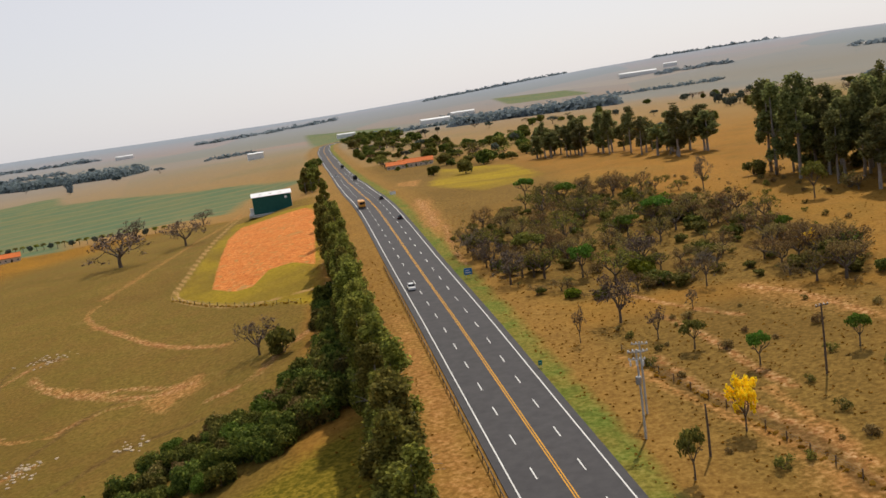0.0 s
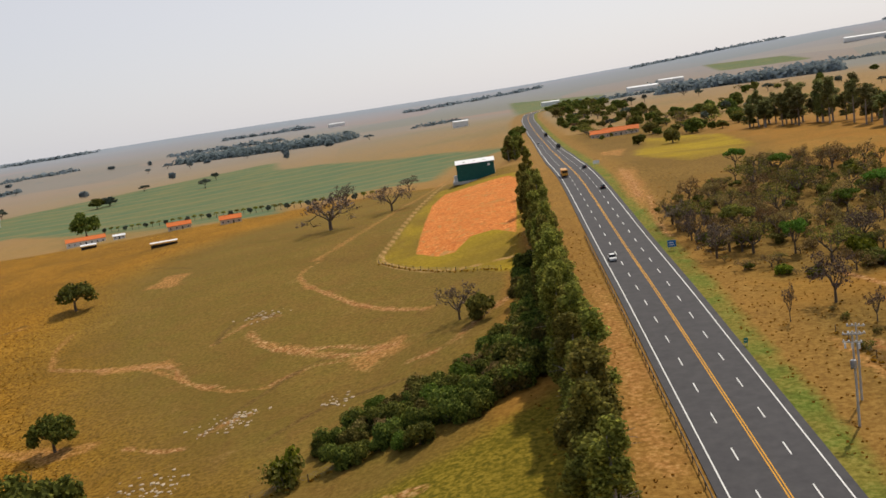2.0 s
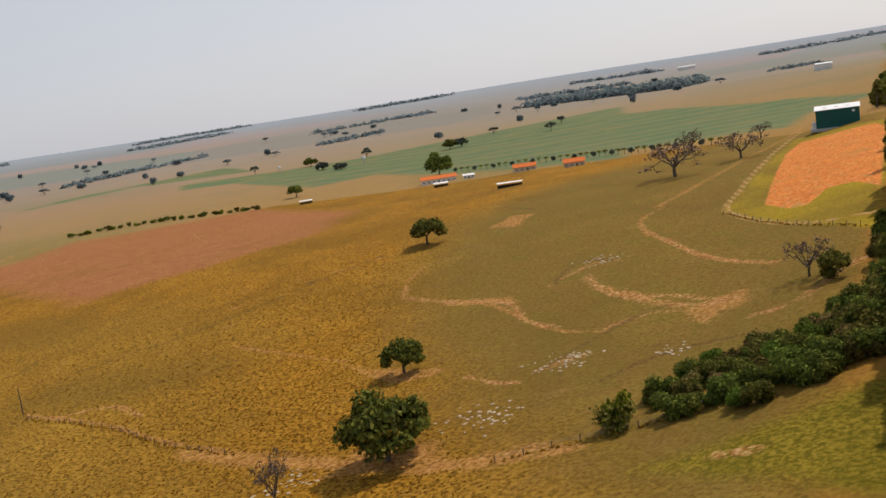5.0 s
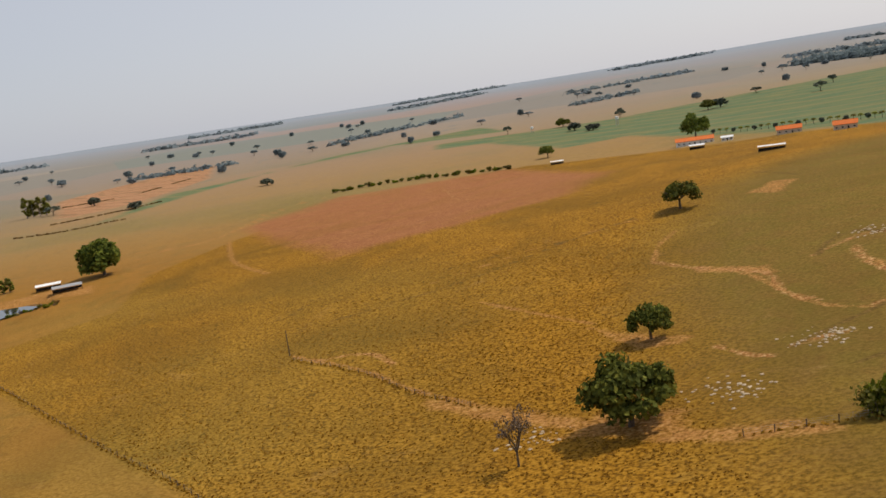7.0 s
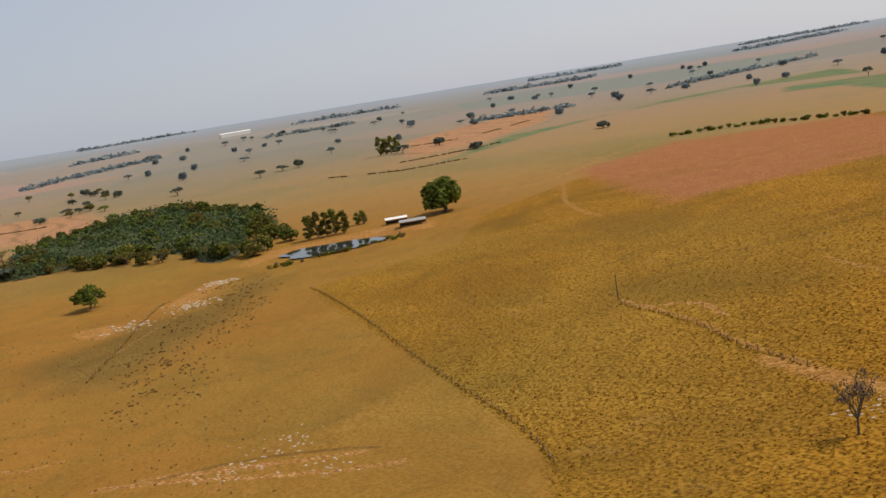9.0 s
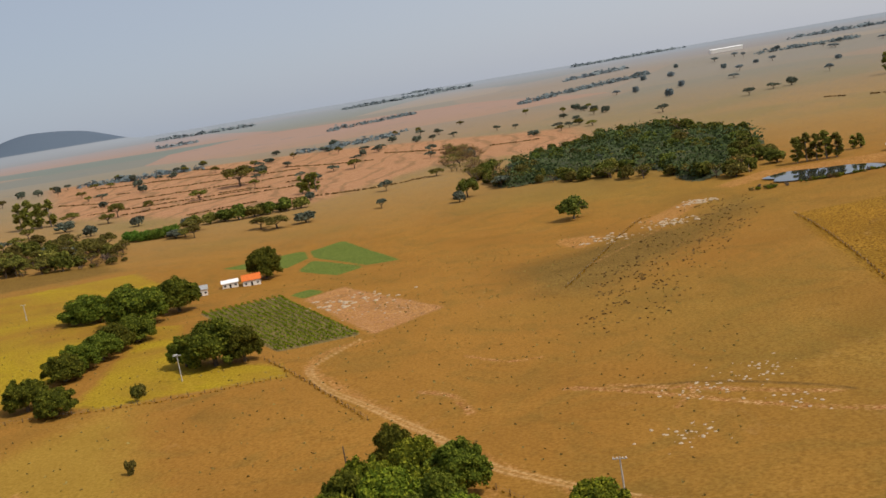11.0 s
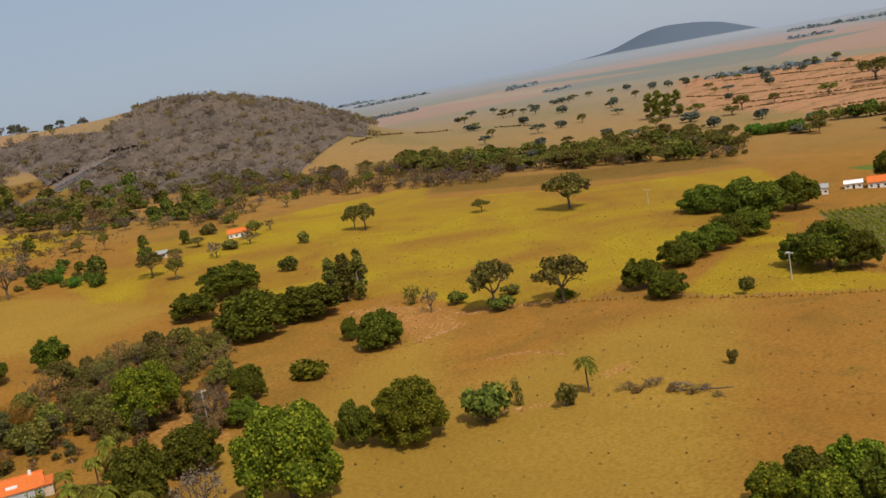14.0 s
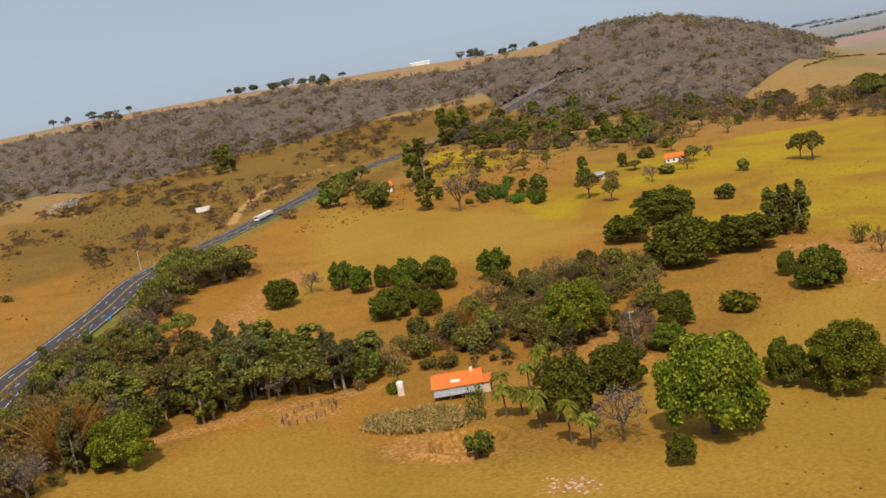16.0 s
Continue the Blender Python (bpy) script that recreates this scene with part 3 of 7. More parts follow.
SCARS += [
    (0.8, [(-114, 185), (-102, 179), (-96, 179)]),
    (1.2, [(-43, 135), (-36, 135), (-32, 136)]),
    (1.5, [(-8, 418), (-4, 377), (-1, 336)]),
    (0.8, [(-690, 657), (-666, 673), (-584, 625), (-562, 655)]),
    (0.7, [(-532, 513), (-426, 425), (-439, 461)]),
    (1.0, [(-239, 167), (-225, 176), (-204, 169)]),
    (1.2, [(-241, 7), (-233, 19), (-222, 32), (-208, 47), (-199, 57), (-191, 68)])]
SCARS += [
    (1.3, [(-237, 19), (-224, 39), (-213, 55), (-204, 69)]),
    (0.7, [(-213, 30), (-224, 36), (-232, 35)]),
    (0.8, [(-290, -20), (-275, -7), (-275, 3)]),
    (0.8, [(-391, -10), (-390, 6)]),
    (0.9, [(-416, 30), (-444, 48), (-484, 75)]),
    (1.0, [(-256, -31), (-248, -22), (-228, -16)]),
    (1.0, [(-211, -167), (-220, -157), (-218, -142)])]
SCARS += [
    (1.6, [(-245, -252), (-256, -228), (-251, -204), (-260, -197), (-275, -172)]),
    (1.3, [(-222, -200), (-233, -198), (-245, -198)]),
    (0.8, [(-168, -145), (-175, -138), (-184, -128)]),
    (0.9, [(-206, -126), (-210, -125), (-213, -123)])]
SCARS += [
    (1.3, [(34.5, 170), (37.5, 153), (43.5, 139), (47.5, 124), (48.5, 111)]),
    (1.0, [(61, 202), (68, 188), (71, 175), (73, 165)]),
    (1.1, [(-104, 244), (-93, 233), (-78, 229), (-67, 222), (-60, 220)]),
    (1.0, [(2, 337), (3, 296), (6, 269)]),
    (0.9, [(42, 193), (46, 174), (48, 156), (51, 144)]),
    (0.8, [(41, 148), (44, 136), (46, 123)]),
    (0.8, [(38, 215), (46, 198), (56, 181)])]
RUTS = [
    (2.0, [(-128.4, -548.1), (-149.5, -600.9), (-178.0, -647.6), (-213.1, -682.3), (-254.4, -711.6)]),
    (2.0, [(-126.8, -548.8), (-148.0, -601.6), (-176.6, -648.6), (-212.0, -683.6), (-253.4, -713.0)]),
    (0.45, [(-334.5, -58.6), (-304.7, -69.5), (-294.4, -69.8), (-271.7, -60.2), (-251.7, -47.5), (-233.9, -36.6), (-213.5, -24.1), (-190.1, -12.2), (-178.8, -2.2), (-162.2, 13.9)]),
    (0.45, [(-333.9, -57.0), (-304.3, -67.8), (-294.8, -68.2), (-272.4, -58.7), (-252.6, -46.1), (-234.8, -35.1), (-214.3, -22.6), (-191.1, -10.8), (-180.0, -1.0), (-163.3, 15.1)]),
    (0.4, [(-34.6, 272.0), (-55.5, 275.3), (-81.4, 304.9), (-88.2, 320.9), (-90.8, 353.9), (-101.4, 472.0), (-108.0, 553.0)]),
    (0.4, [(-34.8, 270.3), (-56.5, 273.9), (-82.8, 303.9), (-89.9, 320.5), (-92.5, 353.8), (-103.1, 471.8), (-109.7, 552.9)])]
# shallow ditches and contour banks that show dark in the grass
DITCHES = [
    (0.9, [(-278, 186), (-263, 212), (-247, 236), (-234, 272), (-220, 312)]),
    (0.7, [(-328, 164), (-304, 192), (-306, 220)]),
    (0.7, [(-300, 204), (-283, 235), (-254, 268)]),
    (0.9, [(-235, 279), (-227, 293), (-221, 313)]),
    (0.9, [(-289, 348), (-260, 354), (-220, 386), (-178, 365)]),
    (1.0, [(-120, 250), (-122, 260), (-120, 272), (-106, 267)]),
    (0.8, [(-96, 184), (-89, 204), (-83, 218), (-74, 224)]),
    (0.9, [(-78, 175), (-66, 190), (-46, 190)]),
    (0.8, [(-234, 22), (-228, 42), (-215, 60), (-204, 69)])]
DITCHES += [
    (1.2, [(33, 170), (36, 153), (42, 139), (46, 124), (47, 111)])]
# grassed contour banks of the bare fields on the plain
TERRACES = [
    [(-1190, -559), (-1150, -470), (-1180, -360), (-1206, -220)], [(-983, -390), (-1044, -295), (-1067, -197)], [(-874, -332), (-953, -247), (-977, -159)], [(-1545, -484), (-1293, -235), (-1244, -125)],
    [(-1417, -589), (-1394, -456), (-1359, -295)], [(-940, -210), (-929, -119), (-976, -45)], [(-1348, -165), (-1224, -53), (-1172, 47)], [(-1110, -480), (-1100, -330), (-1130, -210)]]
TERRACES += [
    [(-1040, 338), (-946, 384), (-925, 453)], [(-1054, 429), (-1040, 490), (-1057, 564)], [(-1321, 559), (-1307, 647), (-1404, 806)],
    [(-680, -654), (-943, -747), (-949, -621)], [(-1260, -500), (-1270, -390), (-1285, -260)], [(-1020, -440), (-1075, -330), (-1100, -200)]]
OLIVE_LAND = [
    (12.0, [(-20, 60), (-60, 120), (-86, 150), (-110, 172), (-150, 215), (-190, 290), (-215, 360), (-205, 440), (-150, 560), (-60, 520), (-20, 300)])]
WEEDY = [(-354, 18), (-443, 52), (-527, 96), (-543, 126), (-496, 126), (-398, 82), (-302, 41), (-281, 21)]
STONY = [((-410, -72), 12, 60), ((-385, -56), 10, 40), ((-90, 191), 2.2, 50), ((-113, 270), 3.0, 40), ((-97, 161), 4, 60), ((-96, 188), 3, 20), ((-126, 134), 3, 40), ((-543, 101), 5, 60), ((-493, 77), 6, 60), ((-475, 45), 6, 40), ((-232, 52), 5, 40), ((-223, 39), 5, 30), ((-194, 29), 4, 40), ((-205, 53), 4, 20), ((-84, -148), 3, 40), ((-67, 190), 2, 20)]
DRIVE_ROW = [(-433, 735), (-395, 718), (-320, 679), (-277, 652), (-216, 600), (-181, 570), (-150, 545)]
FIELD_HEDGE = [(-715, 556), (-700, 590), (-649, 616), (-564, 629)]
FIELD_SCRUB = [(-195, -115), (-198, -110), (-198, -105), (-199, -98), (-201, -93)]
SMALL_BUSHES = [(-169, -137, 13, 9.5), (-182, -123, 6, 6), (-186, -212, 13, 8), (-180, -135, 4, 8), (-285, -121, 4, 6), (-219, -98, 3.2, 4), (-220, -212, 9, 5), (-259, -234, 8, 8), (-258, -195, 11, 5), (-291, -122, 4.5, 4.5),
                (-85, -229, 5, 5), (-91.6, -195.6, 6.5, 9), (-79.6, -173.5, 7, 6), (-38.5, 216, 7.7, 6.4), (-65, 152, 7, 8), (-64, 150, 9, 6), (-262, -216, 9, 5), (-276, -203, 8, 4), (-276, -180, 8, 4)]


# ---- the ground ----
def inside_by(poly, x, y):
    """Signed distance to a closed outline, positive within it."""
    p = np.array(poly, float)
    d, odd = np.full(x.shape, 1e9), np.zeros(x.shape, bool)
    for (ax, ay), (bx, by) in zip(p, np.roll(p, -1, 0)):
        ex, ey = bx - ax, by - ay
        u = np.clip(((x - ax) * ex + (y - ay) * ey) / (ex * ex + ey * ey + 1e-9), 0, 1)
        d = np.minimum(d, np.hypot(x - ax - u * ex, y - ay - u * ey))
        cross = ((ay > y) != (by > y)) & (x < (bx - ax) * (y - ay) / (by - ay + 1e-12) + ax)
        odd ^= cross
    return np.where(odd, d, -d)


def cover(polys, x, y):
    """The strongest cover of a set of outlines, in units of each one's own soft edge."""
    v = np.full(x.shape, -4.0)
    for edge, poly in polys:
        p = np.array(poly, float)
        m = (x > p[:, 0].min() - 4 * edge) & (x < p[:, 0].max() + 4 * edge) & (y > p[:, 1].min() - 4 * edge) & (y < p[:, 1].max() + 4 * edge)
        if m.any():
            v[m] = np.maximum(v[m], np.clip(inside_by(poly, x[m], y[m]) / edge, -4, 4))
    return v


def cover_lines(lines, x, y):
    v = np.full(x.shape, -4.0)
    for half, pts in lines:
        p = spline(pts, 6.0)
        m = (x > p[:, 0].min() - 12) & (x < p[:, 0].max() + 12) & (y > p[:, 1].min() - 12) & (y < p[:, 1].max() + 12)
        if not m.any():
            continue
        xs, ys = x[m], y[m]
        d = np.full(xs.shape, 1e9)
        for a, b in zip(p, p[1:]):
            e = b - a
            u = np.clip(((xs - a[0]) * e[0] + (ys - a[1]) * e[1]) / (e @ e), 0, 1)
            d = np.minimum(d, np.hypot(xs - a[0] - u * e[0], ys - a[1] - u * e[1]))
        v[m] = np.maximum(v[m], np.clip((half - d) / max(half, 0.6), -4, 4))
    return v


def wooded(x, y):
    """Where the leafless woods cover the southern hill."""
    az, d = np.degrees(np.arctan2(-x, y)) % 360, np.hypot(x, y)
    n = np.sin(x / 60 + np.sin(y / 45)) * np.cos(y / 55)
    front = np.interp(az, [131, 134, 136.4, 138, 142.5, 147, 150, 151.5, 155, 159, 163, 166, 170, 173, 177, 195], [1010, 985, 850, 790, 800, 825, 890, 980, 975, 965, 950, 945, 870, 830, 915, 915]) + 22 * n
    back = np.interp(az, [131, 142, 143.5, 147, 150, 154, 158, 162, 166, 170, 173.5, 195], [1600, 1600, 1250, 1076, 1132, 1168, 1196, 1252, 1276, 1315, 1295, 1304]) + 12 * n
    return smooth(front - 20, front + 20, d) * smooth(back + 12, back - 12, d) * smooth(5, 8, height(x, y)) * smooth(132, 134, az) * smooth(200, 192, az) * smooth(1650, 1550, d)


# the ungrazed golden pasture, fenced off from the rest
GOLDEN = [(-171, 90), (-249, 102), (-399, 119), (-446, 126), (-440, 200), (-520, 260), (-640, 520), (-560, 640), (-260, 600), (-60, 520), (-20, 60), (0, 0), (-110, 60)]


def land():
    az = np.concatenate([np.arange(-34, 192, 0.19), np.arange(192, 326, 1.2)])
    el = np.concatenate([[80, 60, 48, 40, 34], np.arange(30, 0.75, -0.088)])
    r = np.concatenate([60 / np.tan(np.radians(el)), [4700, 4830, 4960]])
    r = np.unique(np.concatenate([r, np.arange(1000, 4700, 45)]))
    r = r[np.concatenate([[True], np.diff(r) > 0.2])]
    a, rr = np.meshgrid(np.radians(az), r, indexing="ij")
    x, y = (-np.sin(a) * rr).ravel(), (np.cos(a) * rr).ravel()
    z = ground(x, y)
    na, nr = len(az), len(r)
    i, j = np.meshgrid(np.arange(na), np.arange(nr - 1), indexing="ij")
    i2 = (i + 1) % na
    quads = np.stack([i * nr + j, i * nr + j + 1, i2 * nr + j + 1, i2 * nr + j], -1).reshape(-1, 4)
    hub = len(x)
    x, y, z = np.append(x, 0.0), np.append(y, 0.0), np.append(z, ground_at(0, 0))
    fan = [(k * nr, ((k + 1) % na) * nr, hub) for k in range(na)]
    me = bpy.data.meshes.new("ground")
    co = np.stack([x, y, z], 1)
    loops = np.concatenate([quads.ravel(), np.array(fan).ravel()]).astype(np.int32)
    starts = np.concatenate([np.arange(len(quads)) * 4, len(quads) * 4 + np.arange(len(fan)) * 3]).astype(np.int32)
    me.vertices.add(len(co))
    me.vertices.foreach_set("co", co.ravel().astype(np.float32))
    me.loops.add(len(loops))
    me.loops.foreach_set("vertex_index", loops)
    me.polygons.add(len(starts))
    me.polygons.foreach_set("loop_start", starts)
    me.update(calc_edges=True)
    me.validate()
    me.polygons.foreach_set("use_smooth", np.ones(len(starts), bool))
    d, _ = near_road(x, y)
    rr = np.hypot(x, y)
    close = np.nonzero(d < 40)[0]
    side = np.full(len(x), -1e3)
    for chunk in np.array_split(close, max(1, len(close) // 4000)):
        k = np.hypot(x[chunk, None] - CENTRE[None, :, 0], y[chunk, None] - CENTRE[None, :, 1]).argmin(1)
        side[chunk] = (x[chunk] - CENTRE[k, 0]) * ASIDE[k, 0] + (y[chunk] - CENTRE[k, 1]) * ASIDE[k, 1]
    side = np.where(y < -100, -side, side)
    zones = {"lush": cover(LUSH, x, y), "crop": cover(CROP, x, y), "clay": cover(CLAY, x, y), "vine": cover(VINE, x, y), "garden": cover(GARDEN, x, y), "red": cover(RED, x, y), "pink": cover(PINK, x, y),
             "earth": np.maximum(cover(EARTH, x, y), cover_lines(TRACKS, x, y)), "rut": cover_lines(RUTS, x, y), "ditch": cover_lines(DITCHES, x, y), "olive": cover(OLIVE_LAND, x, y), "scar": cover_lines(SCARS, x, y), "green": cover(OLIVE_SWARD, x, y), "pale": cover(PALE_SWARD, x, y), "brown": cover(BROWN, x, y), "verge": np.clip((12.6 - np.where(side > 0, side, 1e3)) / 1.8, -4, 4), "shoulder": np.clip((22.0 - d) / 5.0, -4, 4), "wooded": np.clip((wooded(x, y) - 0.5) * 4, -4, 4),
             "west": np.clip(-inside_by(GOLDEN, x, y) / 3.0, -4, 4),
             # masks by distance, and the mesa's by height, for the painted haze
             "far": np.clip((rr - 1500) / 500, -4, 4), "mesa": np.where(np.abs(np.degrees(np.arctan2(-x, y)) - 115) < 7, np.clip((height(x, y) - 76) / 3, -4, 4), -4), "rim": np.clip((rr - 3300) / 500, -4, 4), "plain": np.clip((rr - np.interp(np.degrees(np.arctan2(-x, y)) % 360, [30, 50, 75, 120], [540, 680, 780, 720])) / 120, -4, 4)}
    for key, v in zones.items():
        me.attributes.new(key, "FLOAT", "POINT").data.foreach_set("value", v.astype(np.float32))
    return me


def ground_material():
    m, nt, b = material("pasture", 0.95)
    b.inputs["Specular IOR Level"].default_value = 0.05
    p = place_of(nt)
    fine, mid, wide, huge = noise_at(nt, 1.1, 6, 0.65, p), noise_at(nt, 0.12, 5, 0.6, p, 0.4), noise_at(nt, 0.018, 4, 0.55, p, 0.8), noise_at(nt, 0.0035, 3, 0.5, p)
    edge = math_node(nt, "ADD", math_node(nt, "MULTIPLY_ADD", mid, 2.6, -1.3), math_node(nt, "MULTIPLY_ADD", fine, 1.2, -0.6))

    def zone(key, sharp=1.0, rag=1.0):
        a = nt.nodes.new("ShaderNodeAttribute")
        a.attribute_name = key
        v = math_node(nt, "MULTIPLY_ADD", edge, rag, a.outputs["Fac"])
        return math_node(nt, "MULTIPLY_ADD", v, sharp, 0.5, True)

    def tones(c1, c2, c3, big=wide, soft=0.0):
        c = ramp(nt, fine, (0.4 - soft, c1), (0.5, c2), (0.61 + soft, c3))
        return mixed(nt, math_node(nt, "MULTIPLY_ADD", big, 2.2, -0.75, True), c, mixed(nt, 0.6, c, c1))

    # ochre pasture; smoother and tanner where it is grazed short, olive on the damp side of the gully
    c = tones((0.1, 0.046, 0.005), (0.27, 0.127, 0.01), (0.385, 0.2, 0.024))
    c = mixed(nt, math_node(nt, "MULTIPLY_ADD", wide, 2.4, -1.15, True), c, tones((0.105, 0.055, 0.008), (0.21, 0.115, 0.014), (0.285, 0.165, 0.026), soft=0.02))
    olive = tones((0.1, 0.066, 0.012), (0.165, 0.112, 0.021), (0.225, 0.156, 0.034), soft=0.1)
    olive = mixed(nt, math_node(nt, "MULTIPLY_ADD", mid, 2.2, -0.8, True), olive, tones((0.115, 0.062, 0.014), (0.19, 0.106, 0.025), (0.26, 0.15, 0.04), soft=0.1))
    c = mixed(nt, zone("olive", 0.3, 1.0), c, olive)
    tan = tones((0.192, 0.09, 0.016), (0.28, 0.136, 0.025), (0.35, 0.18, 0.038), soft=0.1)
    tan = mixed(nt, math_node(nt, "MULTIPLY_ADD", noise_at(nt, 0.03, 5, 0.6, p, 2.0), 4.0, -1.9, True), tan, tones((0.15, 0.081, 0.015), (0.22, 0.12, 0.024), (0.285, 0.16, 0.036), soft=0.1))
    # middle distance: dry grass dulled by haze painted into its tones
    hazed_grass = tones((0.205, 0.122, 0.042), (0.275, 0.17, 0.062), (0.34, 0.22, 0.086), mid, 0.1)
    hazed_grass = mixed(nt, math_node(nt, "MULTIPLY_ADD", huge, 5.0, -2.4, True), hazed_grass, tones((0.17, 0.12, 0.05), (0.225, 0.165, 0.07), (0.27, 0.2, 0.09), mid, 0.1))
    tan = mixed(nt, zone("plain", 0.4, 0.8), tan, hazed_grass)
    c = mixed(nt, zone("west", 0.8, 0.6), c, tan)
    greener = math_node(nt, "MULTIPLY", math_node(nt, "MULTIPLY_ADD", huge, 5.0, -2.6, True), 0.55)
    c = mixed(nt, greener, c, tones((0.125, 0.09, 0.018), (0.2, 0.145, 0.028), (0.27, 0.2, 0.045)))
    c = mixed(nt, math_node(nt, "MULTIPLY", math_node(nt, "MULTIPLY_ADD", mid, 5.0, -2.9, True), 0.45), c, tones((0.09, 0.05, 0.012), (0.15, 0.09, 0.02), (0.2, 0.125, 0.03)))
    c = mixed(nt, math_node(nt, "MULTIPLY", math_node(nt, "MULTIPLY_ADD", noise_at(nt, 0.05, 5, 0.65, p, 1.5), 6.0, -3.7, True), 0.4), c, tones((0.24, 0.13, 0.045), (0.34, 0.2, 0.07), (0.42, 0.27, 0.1)))
    c = mixed(nt, zone("green", 0.5, 1.3), c, tones((0.085, 0.07, 0.006), (0.165, 0.12, 0.011), (0.25, 0.175, 0.02), mid))
    c = mixed(nt, zone("pale", 0.35, 1.2), c, tones((0.21, 0.122, 0.018), (0.295, 0.175, 0.029), (0.365, 0.226, 0.045), soft=0.1))
    # distant land: a patchwork of stubble, cane and woods, with painted distance haze
    cells = nt.nodes.new("ShaderNodeTexVoronoi")
    cells.inputs["Scale"].default_value = 0.0016
    nt.links.new(p, cells.inputs["Vector"])
    split = nt.nodes.new("ShaderNodeSeparateColor")
    nt.links.new(cells.outputs["Color"], split.inputs[0])
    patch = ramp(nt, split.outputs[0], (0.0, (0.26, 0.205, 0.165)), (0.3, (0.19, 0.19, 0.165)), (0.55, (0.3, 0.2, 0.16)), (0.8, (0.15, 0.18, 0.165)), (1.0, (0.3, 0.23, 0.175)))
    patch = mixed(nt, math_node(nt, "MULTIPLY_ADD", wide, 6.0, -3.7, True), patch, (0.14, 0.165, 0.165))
    # rim and mesa: blue-grey haze put straight into the base colour
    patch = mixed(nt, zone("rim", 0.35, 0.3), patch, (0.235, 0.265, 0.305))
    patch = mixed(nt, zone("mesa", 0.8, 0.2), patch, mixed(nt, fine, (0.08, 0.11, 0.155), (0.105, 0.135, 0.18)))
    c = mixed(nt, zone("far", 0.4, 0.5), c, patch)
    bands = nt.nodes.new("ShaderNodeTexWave")
    bands.bands_direction = "Y"
    bands.inputs["Scale"].default_value, bands.inputs["Distortion"].default_value, bands.inputs["Detail"].default_value, bands.inputs["Detail Scale"].default_value = 0.0095, 11.0, 4.0, 0.9
    nt.links.new(p, bands.inputs["Vector"])
    pink = tones((0.24, 0.115, 0.055), (0.37, 0.195, 0.1), (0.48, 0.28, 0.155), mid)
    pink = mixed(nt, math_node(nt, "MULTIPLY", math_node(nt, "MULTIPLY_ADD", bands.outputs["Fac"], 6.0, -4.9, True), 0.45), pink, (0.12, 0.085, 0.04))
    c = mixed(nt, zone("pink", 0.6), c, pink)
    strips = nt.nodes.new("ShaderNodeTexWave")
    strips.bands_direction = "Y"
    strips.inputs["Scale"].default_value, strips.inputs["Distortion"].default_value, strips.inputs["Detail"].default_value, strips.inputs["Detail Scale"].default_value = 0.006, 7.0, 3.0, 0.5
    nt.links.new(p, strips.inputs["Vector"])
    crop = mixed(nt, math_node(nt, "MULTIPLY_ADD", wide, 3.0, -1.1, True), tones((0.07, 0.11, 0.055), (0.1, 0.145, 0.072), (0.135, 0.18, 0.09), mid, 0.1), tones((0.115, 0.125, 0.055), (0.155, 0.16, 0.07), (0.2, 0.195, 0.085), mid, 0.1))
    crop = mixed(nt, math_node(nt, "MULTIPLY", math_node(nt, "MULTIPLY_ADD", strips.outputs["Fac"], 7.0, -5.7, True), 0.6), crop, (0.2, 0.165, 0.075))
    c = mixed(nt, zone("crop", 0.6, 0.8), c, crop)
    c = mixed(nt, zone("brown", 0.4), c, tones((0.105, 0.06, 0.013), (0.178, 0.105, 0.024), (0.265, 0.16, 0.039), soft=0.05))
    c = mixed(nt, math_node(nt, "MULTIPLY", zone("red", 0.45, 1.3), math_node(nt, "MULTIPLY_ADD", wide, -1.8, 1.85, True)), c, tones((0.19, 0.072, 0.028), (0.3, 0.122, 0.046), (0.39, 0.18, 0.075), mid))
    c = mixed(nt, math_node(nt, "MULTIPLY", zone("lush", 0.5, 1.6), math_node(nt, "MULTIPLY_ADD", wide, -3.0, 2.2, True)), c, tones((0.19, 0.126, 0.008), (0.305, 0.21, 0.013), (0.39, 0.275, 0.028), soft=0.08))
    c = mixed(nt, zone("garden", 1.0, 0.5), c, tones((0.065, 0.092, 0.016), (0.11, 0.142, 0.025), (0.17, 0.195, 0.04), mid))
    c = mixed(nt, zone("vine", 2.0, 0.3), c, tones((0.12, 0.09, 0.03), (0.2, 0.15, 0.06), (0.3, 0.22, 0.1)))
    c = mixed(nt, zone("clay", 1.2, 0.7), c, tones((0.36, 0.1, 0.022), (0.56, 0.175, 0.035), (0.7, 0.29, 0.085), mid))
    streaks = noise_at(nt, 0.09, 6, 0.7, p, 3.0)
    c = mixed(nt, math_node(nt, "MULTIPLY", zone("clay", 1.2, 0.7), math_node(nt, "MULTIPLY_ADD", streaks, 12.0, -6.5, True)), c, (0.36, 0.2, 0.06))
    c = mixed(nt, math_node(nt, "MULTIPLY", zone("clay", 1.2, 0.7), math_node(nt, "MULTIPLY_ADD", noise_at(nt, 0.14, 6, 0.75, p, 4.0), 14.0, -8.0, True)), c, (0.68, 0.3, 0.1))
    c = mixed(nt, math_node(nt, "MULTIPLY", zone("shoulder", 0.6), 0.75), c, tones((0.16, 0.083, 0.02), (0.245, 0.134, 0.031), (0.33, 0.195, 0.052), mid, 0.04))
    c = mixed(nt, zone("wooded", 0.8, 0.4), c, tones((0.13, 0.1, 0.088), (0.16, 0.125, 0.11), (0.195, 0.155, 0.135)))
